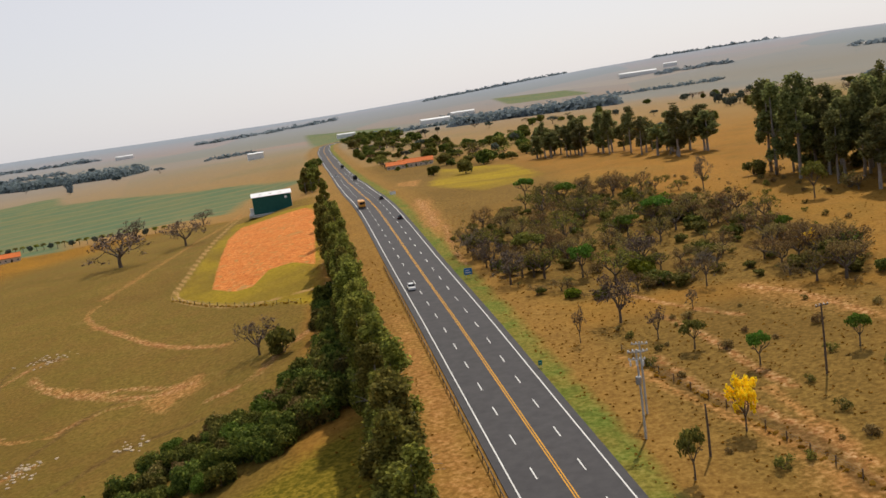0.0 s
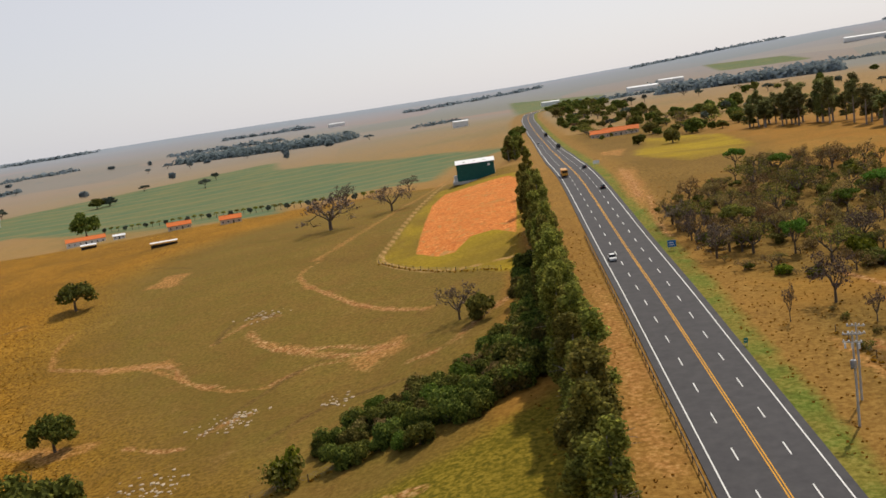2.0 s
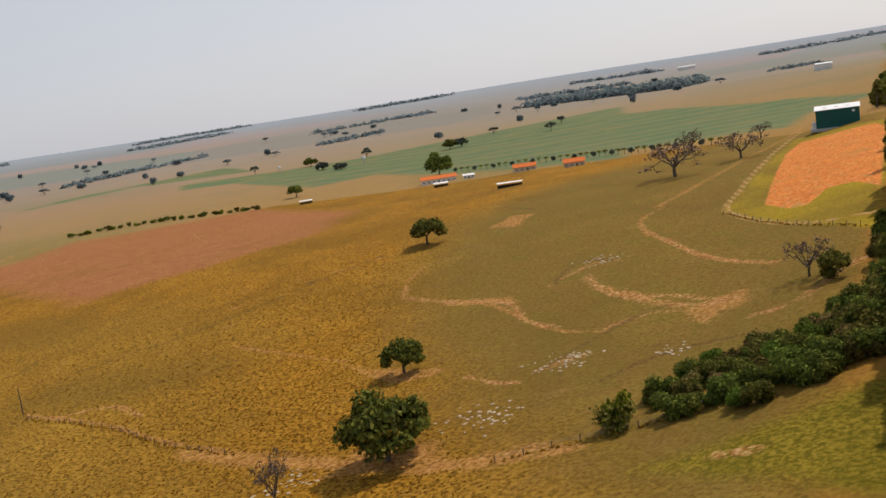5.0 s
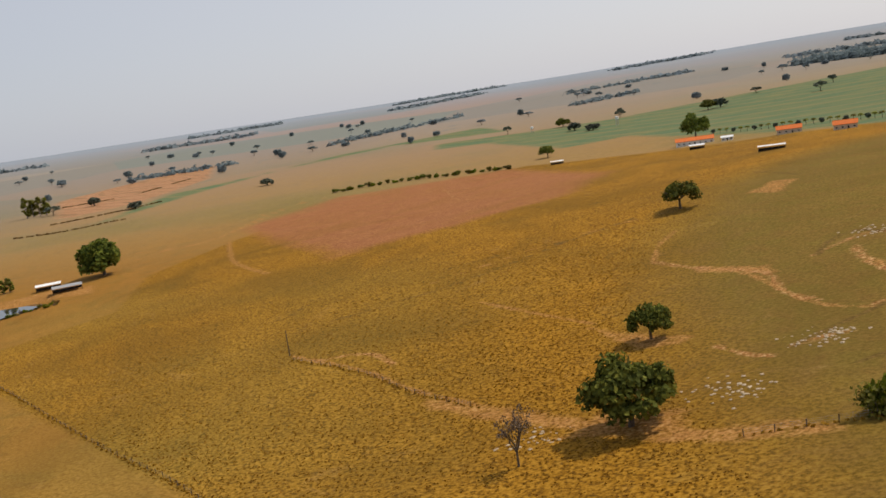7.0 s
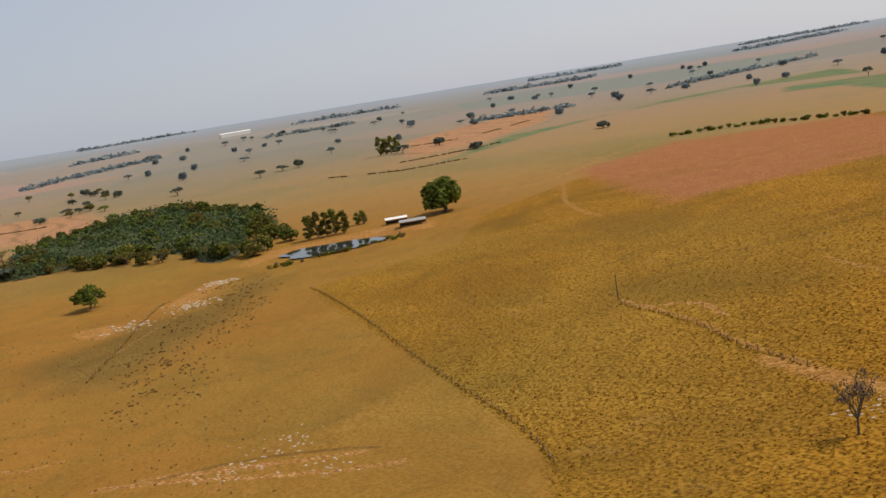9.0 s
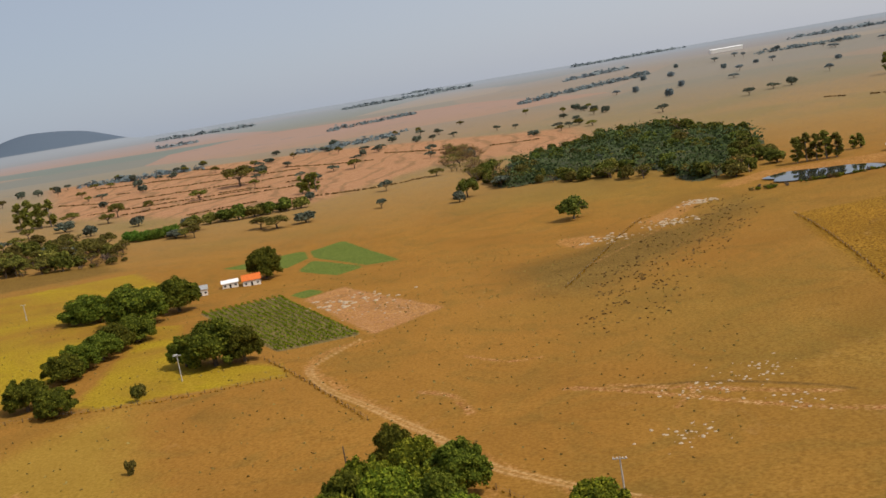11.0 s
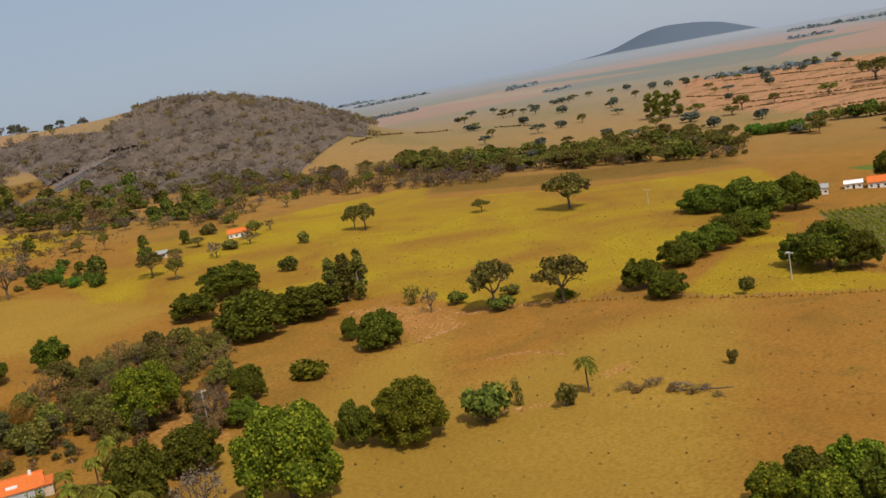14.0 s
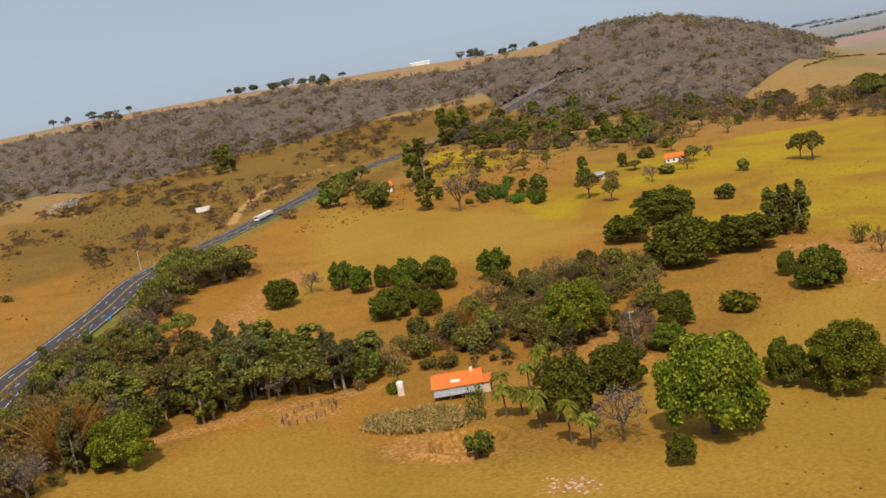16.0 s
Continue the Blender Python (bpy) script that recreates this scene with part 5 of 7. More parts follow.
DEEPMANGO = [mango_mesh(21 + k, 8000, 0.26, DEEP_LEAF) for k in range(3)]
DARKTREE = [mango_mesh(31 + k, 2400, 0.44, leaf) for k, leaf in enumerate((DARK_LEAF, OLIVE_LEAF, DARK_LEAF))]
UMBRELLA = [umbrella_mesh(41 + k, 3600, 0.34, DARK_LEAF, deep=1.5) for k in range(3)]
OLIVETREE = [umbrella_mesh(47 + k, 1900, 0.3, OLIVE_LEAF, deep=1.15) for k in range(2)]
ACACIA = [umbrella_mesh(51 + k, 1300, 0.3, BRIGHT_LEAF) for k in range(2)] + [umbrella_mesh(55, 1000, 0.3, OLIVE_LEAF)]
GUM = [gum_mesh(61 + k, 1700, 0.4, GUM_LEAF, 0.12) for k in range(4)]
TALLGUM = [gum_mesh(71 + k, 2600, 0.26, PALE_GUM, (0.26, 0.36, 0.2)[k]) for k in range(3)]
BARE = [bare_mesh(81 + k, BARK, GREY_TWIG, 900) for k in range(3)]
SCRUB = [bare_mesh(91 + k, BARK, SCRUB_LEAF, 1100) for k in range(3)] + [bare_mesh(96, BARK, OLIVE_LEAF, 1000)]
BUSH = [bush_mesh(101 + k, 700, 0.24, leaf) for k, leaf in enumerate((DARK_LEAF, OLIVE_LEAF, MANGO_LEAF))]
DRYBUSH = [bush_mesh(111 + k, 600, 0.17, leaf, True) for k, leaf in enumerate((SCRUB_LEAF, GREY_TWIG, OLIVE_LEAF))]
ROWGUM = [gum_mesh(201 + k, 5200, 0.2, GUM_LEAF, 0.1) for k in range(4)]
THICKET = [bush_mesh(211 + k, 1700, 0.15, leaf) for k, leaf in enumerate((DARK_LEAF, OLIVE_LEAF, BRIGHT_LEAF))]
FARSCRUB = [bare_mesh(221 + k, BARK, leaf, 420, 2, 0.3) for k, leaf in enumerate((SCRUB_LEAF, GREY_TWIG, OLIVE_LEAF, SCRUB_LEAF))]
FARGREEN = [mango_mesh(231 + k, 700, 0.75, leaf) for k, leaf in enumerate((DARK_LEAF, OLIVE_LEAF, DARK_LEAF))]
FARTREE = [mango_mesh(121 + k, 260, 1.15, FAR_HAZED_LEAF) for k in range(2)] + [umbrella_mesh(123 + k, 300, 0.8, FAR_HAZED_LEAF) for k in range(2)]
PALM = [palm_mesh(131 + k) for k in range(2)]
IPE = bare_mesh(141, BARK, YELLOW_FLOWER, 2600, size=0.27)
WHITEBLOOM = bare_mesh(142, BARK, WHITE_FLOWER, 1500)
BAMBOO = bamboo_mesh(143)

for k, (x, y, w, h) in enumerate(MANGOES_FARM):
    plant("mango_tree", FINEMANGO[k % 2] if k in (0, 1, 4, 11) else DEEPMANGO[k % 3], x, y, w, h, "dense round dark green mango tree on dry ground", "tree", "mango trees round the farm")
for k, (x, y, w, h) in enumerate(MANGOES_GROVE):
    plant("mango_tree", DEEPMANGO[k % 3], x, y, w, h, "full dark green mango tree in an orchard grove", "tree", "mango trees of the orchard")
for k, (x, y, w, h) in enumerate(MANGOES_TRACK):
    plant("mango_tree", (DEEPMANGO + MANGO)[(k * 3 + 1) % 7], x, y, w, h, "dark glossy mango tree in a close grove beside the track", "tree", "mango grove by the track")
for k, (x, y, w, h) in enumerate(SHADE_TREES):
    plant("shade_tree", UMBRELLA[k % 3] if k < 9 else OLIVETREE[k % 2], x, y, w, h, "broad spreading shade tree standing in open pasture", "tree", "shade trees in the pasture")
for k, (x, y, w, h) in enumerate(EUCALYPTUS_FAR):
    n = max(1, round(w / max(h * 0.3, 4)))
    for q in range(n):
        dx = (q - (n - 1) / 2) * w / n
        a = math.atan2(y, x) + math.pi / 2
        plant("eucalyptus", GUM[(k + q) % 4], x + math.cos(a) * dx, y + math.sin(a) * dx, max(w / n * 1.7, h * 0.4), h * (0.85 + 0.15 * ((k * 7 + q * 3) % 5) / 4), "tall narrow eucalyptus with hanging dark leaves", "tree", "eucalyptus clumps")
for k, (x, y, w, h) in enumerate(BARE_TREES):
    plant("bare_tree", BARE[k % 3], x, y, w * 1.05, h, "leafless grey-brown tree with fine twigs", "tree", "leafless trees")
for k, (x, y, w, h) in enumerate(ACACIAS):
    plant("acacia", ACACIA[k % 3 if k not in (0, 1) else 0], x, y, w, h, "small acacia with a bright green spreading crown", "tree", "acacias on the slope")

# eucalyptus row beside the highway
rng = np.random.default_rng(7)
ROW = spline([(-9.5, 100), (-12.2, 126), (-14.9, 146), (-20.1, 182), (-26, 227), (-33, 279), (-37, 310)], 3.6)
for k, (x, y) in enumerate(ROW):
    h = rng.uniform(14.0, 22.0)
    plant("eucalyptus", ROWGUM[k % 4], x + 2.6 + rng.normal() * 1.1, y + rng.normal() * 0.6, rng.uniform(7.0, 10.5) - 0.012 * (y - 100), h, "eucalyptus in a dense roadside windbreak row", "tree", "eucalyptus row beside the road")
for x, y, h in ((-40, 333, 15), (-43.5, 372, 13), (-45.6, 412, 14)):
    plant("eucalyptus", GUM[0], x, y, 5.5, h, "single eucalyptus at the end of the row", "tree", "eucalyptus row beside the road")


def inside(poly, x, y):
    return inside_by(poly, np.array([x]), np.array([y]))[0] > 0


def scatter(poly, count, seed, gap=0.0):
    """Places within an outline, kept apart and off the road."""
    r = np.random.default_rng(seed)
    p = np.array(poly, float)
    out = []
    tries = 0
    while len(out) < count and tries < count * 60:
        tries += 1
        x, y = r.uniform(p[:, 0].min(), p[:, 0].max()), r.uniform(p[:, 1].min(), p[:, 1].max())
        if inside(poly, x, y) and all((x - a) ** 2 + (y - b2) ** 2 > gap * gap for a, b2 in out[-200:]) and np.hypot(CENTRE[:, 0] - x, CENTRE[:, 1] - y).min() > 12:
            out.append((x, y))
    return out


# tall eucalyptus wood and grove up the slope
GUM_WOOD = [(104, 345), (120, 338), (152, 330), (152, 262), (118, 270), (114, 290), (109, 312)]
for k, (x, y) in enumerate(scatter(GUM_WOOD, 40, 3, 4.2)):
    plant("eucalyptus", TALLGUM[k % 3], x, y, rng.uniform(8, 13), rng.uniform(18, 33), "tall eucalyptus in a dense wood on the slope", "tree", "eucalyptus wood")
GUM_GROVE = [(60, 590), (88, 515), (108, 430), (126, 432), (104, 540), (76, 600)]
for k, (x, y) in enumerate(scatter(GUM_GROVE, 36, 4, 5.5)):
    plant("eucalyptus", TALLGUM[k % 3], x, y, rng.uniform(8, 13), rng.uniform(13, 23), "eucalyptus in a grove with bare lower stems", "tree", "eucalyptus grove")
for k, (x, y) in enumerate(scatter(GUM_WOOD, 30, 44, 4.0)):
    h = rng.uniform(2.5, 6)
    plant("understorey_bush", (SCRUB[0], BUSH[1], DRYBUSH[0])[k % 3], x, y, h * 1.5, h, "brown and green undergrowth beneath the eucalyptus", "bush", "undergrowth of the eucalyptus wood")
# dry scrub on the slope
SCRUB_LAND = [(1, 309), (25, 351), (62, 384), (85, 324), (84, 273), (89, 230), (89, 196), (80, 178), (70, 198), (50, 211), (32, 211), (21, 221), (14, 244)]
for k, (x, y) in enumerate(scatter(SCRUB_LAND, 135, 5, 2.8)):
    h = rng.uniform(4.5, 9.5)
    if k % 5 == 4:
        plant("bush", BUSH[k % 3], x, y, h * 0.9, h * 0.55, "green bush among dry scrub", "bush", "bushes of the slope")
    else:
        plant("scrub_tree", SCRUB[k % 4], x, y, h * 1.15, h, "thin dry scrub tree with sparse brown leaves", "tree", "scrub trees of the slope")
for k, (x, y) in enumerate(scatter([(30, 190), (60, 195), (88, 170), (80, 110), (40, 105), (28, 150)], 34, 12, 2.0) + scatter([(70, 385), (120, 330), (105, 240), (90, 240), (86, 330)], 30, 13, 2.0)):
    h = rng.uniform(0.8, 2.2)
    plant("dry_bush", DRYBUSH[(0, 2)[k % 2]], x, y, h * 1.8, h, "low dry bush on the grassy slope", "bush", "low bushes of the slope")
merged("slope_undergrowth", [((SCRUB[0], SCRUB[3], BUSH[1], DRYBUSH[0], DRYBUSH[2], BUSH[0])[k % 6], x, y, s * 1.8, s) for k, (x, y) in enumerate(scatter(SCRUB_LAND, 230, 55)) for s in [rng.uniform(1.2, 3.6)]], "brown and olive undergrowth of the scrub slope", "scrub")
# dark thicket in the gully under the row
GULLY = [(-64, 160), (-57, 177), (-43, 181), (-35, 185), (-29, 195), (-27, 208), (-22, 222), (-17, 200), (-16, 186), (-21, 167), (-32, 158), (-42, 152), (-54, 153)]
for k, (x, y) in enumerate(scatter(GULLY, 135, 6, 1.7)):
    h = rng.uniform(2.4, 4.6) + 1.8 * smooth(-50, -22, x)
    kind = DRYBUSH[(0, 2)[k // 7 % 2]] if k % 7 == 0 else THICKET[(0, 1, 0, 0, 1, 0, 0, 0, 2)[k % 9]]
    plant("bush", kind, x, y, h * 1.6, h, "dense thicket bush in the gully", "bush", "thicket in the gully")
for k, (x, y) in enumerate(scatter([(-22, 176), (-14, 172), (-17, 205), (-24, 240), (-33, 238), (-27, 205)], 20, 16, 3.0)):
    plant("thicket_tree", DARKTREE[k % 3], x, y, rng.uniform(6, 9), rng.uniform(5.5, 9), "dark green tree where the thicket meets the windbreak", "tree", "thicket trees")
# river wood round the farm, towards the road
RIVER_WOOD = [(12, -285), (0, -318), (-23, -335), (-49, -330), (-61, -296), (-84, -262), (-85, -234), (-70, -244), (-50, -249), (-29, -247), (-8, -224), (12, -205)]
for k, (x, y) in enumerate(scatter(RIVER_WOOD, 150, 8, 3.2)):
    h = rng.uniform(6, 13)
    pick = k % 9 if x < -22 else (1, 2, 8, 5, 6, 0)[k % 6]
    if pick in (0, 4):
        plant("eucalyptus", TALLGUM[k % 3], x, y, h * 0.6, h * 1.25, "slender eucalyptus in the river wood", "tree", "river wood")
    elif pick in (1, 5, 7):
        plant("scrub_tree", SCRUB[k % 3], x, y, h * 1.05, h * 0.8, "dry brown tree in the river wood", "tree", "river wood")
    elif pick in (2, 6):
        plant("wood_tree", OLIVETREE[k % 2], x, y, h * 1.15, h * 0.85, "spreading olive-green tree in the river wood", "tree", "river wood")
    elif pick == 8:
        plant("bare_tree", BARE[k % 3], x, y, h * 0.9, h * 0.85, "leafless grey tree in the river wood", "tree", "river wood")
    else:
        plant("wood_tree", DARKTREE[k % 3], x, y, h * 0.9, h * 0.85, "leafy green tree in the river wood", "tree", "river wood")
merged("river_undergrowth", [((SCRUB[0], SCRUB[1], BUSH[1], DRYBUSH[0], DRYBUSH[2])[k % 5], x, y, s * 1.7, s) for k, (x, y) in enumerate(scatter(RIVER_WOOD, 200, 18)) for s in [rng.uniform(1.5, 4.0)]], "brown and olive undergrowth of the river wood")
FARM_WOOD = [(-84, -262), (-110, -268), (-135, -262), (-150, -290), (-185, -300), (-200, -270), (-170, -245), (-140, -240), (-110, -236), (-90, -238)]
for k, (x, y) in enumerate(scatter(FARM_WOOD, 90, 9, 3.2)):
    h = rng.uniform(5, 10)
    made = (SCRUB[k % 4], DARKTREE[k % 3], DRYBUSH[k % 3])[k % 3]
    plant("wood_tree", made, x, y, h, h * (0.9 if k % 3 < 2 else 0.5), "dry and green mixed tree near the farmhouse", "tree", "farm wood")
FARM_SCRUB = [(-90, -245), (-110, -262), (-150, -290), (-190, -295), (-200, -265), (-165, -225), (-152, -200), (-132, -196), (-114, -206), (-108, -226)]
for k, (x, y) in enumerate(scatter(FARM_SCRUB, 46, 57, 4.0)):
    h = rng.uniform(5, 10)
    plant("farm_tree", (DARKTREE[1], SCRUB[3], OLIVETREE[0], TALLGUM[1], SCRUB[0])[k % 5], x, y, h * (0.6 if k % 5 == 3 else 1.0), h, "olive or brown tree in the growth behind the farmhouse", "tree", "farm wood")
merged("farm_undergrowth", [((SCRUB[0], BUSH[1], DRYBUSH[0], SCRUB[3], DRYBUSH[2], SCRUB[1])[k % 6], x, y, s * 1.6, s) for k, (x, y) in enumerate(scatter(FARM_SCRUB, 170, 58)) for s in [rng.uniform(1.5, 4.2)]], "brown and olive undergrowth behind the farmhouse", "scrub")
# trees along the roadside to the south
ROADSIDE = [(-74, -424), (-81, -420), (-88, -418), (-95, -414), (-66, -404), (-60, -388), (-77, -410), (-86, -406), (-93, -402), (-70, -416), (-53, -372), (-68, -392), (-76, -398), (-84, -398), (-60, -376), (-48, -360)]
for k, (x, y) in enumerate(ROADSIDE):
    plant("roadside_tree", (OLIVETREE[0], ACACIA[2], OLIVETREE[1], SCRUB[3])[k % 4], x, y, rng.uniform(14, 20), rng.uniform(10.5, 14.5), "spreading olive-green roadside tree with a feathery crown", "tree", "roadside trees")
merged("roadside_undergrowth", [((SCRUB[0], SCRUB[3], DRYBUSH[0], BUSH[1])[k % 4], x + rng.normal() * 3, y + rng.normal() * 3, s * 1.6, s) for k, (x, y) in enumerate(ROADSIDE * 4) for s in [rng.uniform(2.5, 5.5)]], "brown and olive undergrowth along the roadside", "scrub")
for k, (x, y) in enumerate(spline([(-58, -372), (-46, -350), (-33, -338), (-20, -318), (-4, -288), (6, -255)], 5.0)):
    plant("roadside_scrub", (SCRUB[k % 4], DRYBUSH[k % 3], OLIVETREE[k % 2])[k % 3], x + rng.normal() * 3, y + rng.normal() * 3, rng.uniform(6, 12), rng.uniform(4, 9), "dry brown roadside scrub tree", "tree", "roadside scrub")
for k, (x, y) in enumerate(spline([(-40, -246), (-52, -252), (-64, -251), (-74, -246), (-84, -243)], 3.4)):
    plant("eucalyptus", (GUM + TALLGUM)[k % 7], x + rng.normal() * 2, y + rng.normal() * 3, rng.uniform(6, 8), rng.uniform(12, 18), "tall eucalyptus beside the farmhouse", "tree", "farm eucalyptus")
plant("bamboo_clump", BAMBOO, -7, -232, 17, 19, "tall yellowed bamboo clump", "bamboo")
plant("bamboo_clump", BAMBOO, -122, -262, 14, 10, "yellow-green bamboo clump behind the farmhouse", "bamboo")
plant("flowering_tree", IPE, 39, 134, 4.4, 8.5, "small tree with bright yellow flowers on bare branches", "tree")
plant("flowering_tree", IPE, 115, 514, 16, 13, "yellow flowering tree beside the grove", "tree")
plant("flowering_tree", IPE, 80, 214, 4, 6, "yellow flowering tree in the scrub", "tree")
plant("flowering_tree", WHITEBLOOM, -57, -735, 22, 12, "pale pink flowering tree on the ridge", "tree")
for k, (x, y) in enumerate([(-97, -178), (-97, -166), (-98, -160), (-96, -191), (-99, -189), (-108, -200), (-111, -196), (-114, -204), (-103, -205)]):
    plant("palm", PALM[k % 2], x, y, 5.2, rng.uniform(6.5, 11), "small palm with a shaggy brown trunk", "palm", "palms by the farmhouse")
plant("shade_tree", DARKTREE[0], -579, 262, 31, 24, "broad dark round-headed tree above the pond", "tree", "shade trees in the pasture")
plant("palm", PALM[0], -191.7, -122.8, 5.6, 9.5, "lone palm on the field edge", "palm")

# woods
VALLEY = [(-790, -4), (-752, 40), (-672, 108), (-624, 128), (-628, 152), (-720, 178), (-863, 190), (-1010, 165), (-1030, 104), (-960, 56), (-930, 7), (-870, -24)]
VALLEY_EDGE = [(-1007, -62), (-770, 3), (-1116, -15), (-1244, -66)]
STREAM = [(-571, -506), (-574, -481), (-580, -396), (-600, -321), (-630, -255), (-711, -281), (-767, -353), (-689, -415), (-650, -541), (-633, -558)]
for poly, n, kinds, w, h, label, group, kind in ((VALLEY, 70, DARKTREE, 14, 9, "dark green tree in the valley wood", "valley wood", "valley_tree"),
                                                 (VALLEY_EDGE, 40, SCRUB, 17, 10, "greyish tree at the edge of the valley wood", "valley wood", "valley_tree"),
                                                 (STREAM, 150, [OLIVETREE[0], FARGREEN[0], OLIVETREE[1], FARSCRUB[2], FARGREEN[1]], 15, 10.5, "olive-green tree in the stream-side belt", "stream belt", "stream_tree")):
    for k, (x, y) in enumerate(scatter(poly, n, n, w * 0.35)):
        s = rng.uniform(0.7, 1.3)
        plant(kind, kinds[k % len(kinds)], x, y, w * s, h * s * rng.uniform(0.85, 1.2), label, "tree", group)


def clumps(name, spots, wide, tall, leaf, seed, leaves, label, spray=0.24, up=0.0):
    """Far woods, too many trees to count, as one body of small clumps."""
    r = np.random.default_rng(seed)
    x, y = np.array(spots).T
    z = ground(x, y)
    vs = []
    n = len(x)
    s = r.uniform(0.6, 1.4, n)
    for q in range(leaves):
        d = r.normal(size=(n, 3))
        d /= np.linalg.norm(d, axis=1, keepdims=True)
        d[:, 2] = np.abs(d[:, 2])
        p = np.stack([x + d[:, 0] * wide * s * 0.5, y + d[:, 1] * wide * s * 0.5, z + d[:, 2] * tall * s * r.uniform(0.25, 1.0, n)], 1)
        nn = d * (1 - 0.6 * up) + r.normal(size=d.shape) * (0.5 - 0.3 * up) + np.array([0, 0, 1.1 * up])
        nn /= np.linalg.norm(nn, axis=1, keepdims=True)
        a = np.cross(nn, r.normal(size=d.shape))
        a /= np.linalg.norm(a, axis=1, keepdims=True)
        b2 = np.cross(nn, a)
        w = (wide * spray * s * r.uniform(0.7, 1.4, n))[:, None]
        vs.append(np.stack([p - a * w, p - b2 * w, p + a * w, p + b2 * w], 1).reshape(-1, 3))
    v = np.concatenate(vs)
    return tagged(new(name, mesh_of(name, v.tolist(), np.arange(len(v)).reshape(-1, 4).tolist(), [leaf])), label, "woodland", kind="stuff")


def fill(az0, az1, r0, r1, count, seed, test=None):
    """Places between two bearings and two distances."""
    r = np.random.default_rng(seed)
    a, d = np.radians(r.uniform(az0, az1, count)), np.sqrt(r.uniform(r0 * r0, r1 * r1, count))
    p = np.stack([-np.sin(a) * d, np.cos(a) * d], 1)
    if test is not None:
        p = p[test(p[:, 0], p[:, 1])]
    return p


def off_road(x, y):
    return near_road(x, y)[0] > 16


def on_hill(x, y):
    return (wooded(x, y) > 0.5) & off_road(x, y)


def open_wood(x, y):
    """How closed the hill wood is: ragged at its edge, with clearings."""
    n = np.sin(x / 23 + 1.3 * np.sin(y / 31)) * np.cos(y / 27 - x / 61)
    return wooded(x, y) * smooth(-0.85, -0.45, n) * smooth(0.1, 0.9, wooded(x, y) + 0.5 * n)


def canopy(name, az0, az1, r0, r1, density, gap, tall, mat, seed, label, daz=0.12, dr=3.0):
    """The closed crowns of a wood, tree by tree, as one uneven roof of foliage."""
    az, r = np.radians(np.arange(az0, az1, daz)), np.arange(r0, r1, dr)
    a, d = np.meshgrid(az, r, indexing="ij")
    x, y = (-np.sin(a) * d).ravel(), (np.cos(a) * d).ravel()
    rise = np.full(x.shape, 0.12)
    ix, iy = np.floor(x / gap), np.floor(y / gap)
    for ox in (-1, 0, 1):
        for oy in (-1, 0, 1):
            cx, cy = ix + ox, iy + oy
            h1 = np.mod(np.sin(cx * 127.1 + cy * 311.7 + seed) * 43758.5453, 1.0)
            h2 = np.mod(np.sin(cx * 269.5 + cy * 183.3 + seed) * 28001.8384, 1.0)
            h3 = np.mod(np.sin(cx * 93.7 + cy * 71.9 + seed) * 15731.743, 1.0)
            q = np.hypot(x - (cx + h1) * gap, y - (cy + h2) * gap) / (gap * (0.55 + 0.45 * h3))
            rise = np.maximum(rise, (0.45 + 0.55 * h3) * np.sqrt(np.clip(1 - q * q, 0, 1)))
    full = density(x, y)
    ok = ((full > 0.02) & off_road(x, y)).reshape(a.shape)
    z = ground(x, y) - 0.6 + rise * tall * np.sqrt(np.clip(full, 0, 1))
    n = len(r)
    i, j = np.nonzero(ok[:-1, :-1] & ok[1:, :-1] & ok[:-1, 1:] & ok[1:, 1:])
    faces = np.stack([i * n + j, i * n + j + 1, (i + 1) * n + j + 1, (i + 1) * n + j], 1)
    used = np.unique(faces)
    again = np.zeros(len(x), int)
    again[used] = np.arange(len(used))
    return tagged(new(name, mesh_of(name, np.stack([x, y, z], 1)[used].tolist(), again[faces].tolist(), [mat], smooth_faces=True)), label, "woodland", kind="stuff")


canopy("dry_wood_canopy", 131, 192, 740, 1520, open_wood, 7.0, 6.5, WOOD_CANOPY, 3.0, "closed leafless grey-brown crowns of the hill wood")


def in_valley(x, y):
    return inside_by(VALLEY, x, y) > 22 * np.sin(x / 37 + np.sin(y / 21)) * np.cos(y / 29) + 6


canopy("valley_canopy", 72, 97, 585, 1130, lambda x, y: smooth(-2, 40, inside_by(VALLEY, x, y) - 22 * np.sin(x / 37 + np.sin(y / 21)) * np.cos(y / 29)), 9, 8, GREEN_CANOPY, 5.0, "closed dark green crowns of the valley wood", 0.16, 3.0)
clumps("valley_leaves", fill(74, 96, 590, 1120, 5200, 20, in_valley), 9, 12, VALLEY_LEAF, 19, 26, "leafy sprays over the valley wood", spray=0.09, up=0.2)
merged("valley_edge_trees", [((FARGREEN + FARSCRUB[2:3])[k % 4], x + rng.normal() * 5, y + rng.normal() * 5, rng.uniform(9, 16), rng.uniform(7, 12)) for k, (x, y) in enumerate(spline(VALLEY + VALLEY[:1], 8.0))], "dark green trees along the edge of the valley wood")
merged("spur_trees", [(FARSCRUB[k % 4], x, y, rng.uniform(7, 13), rng.uniform(6, 10)) for k, (x, y) in enumerate(fill(146, 184, 880, 985, 150, 47, lambda x, y: off_road(x, y) & (height(x, y) > 20)))], "leafless trees along the brow of the spur")
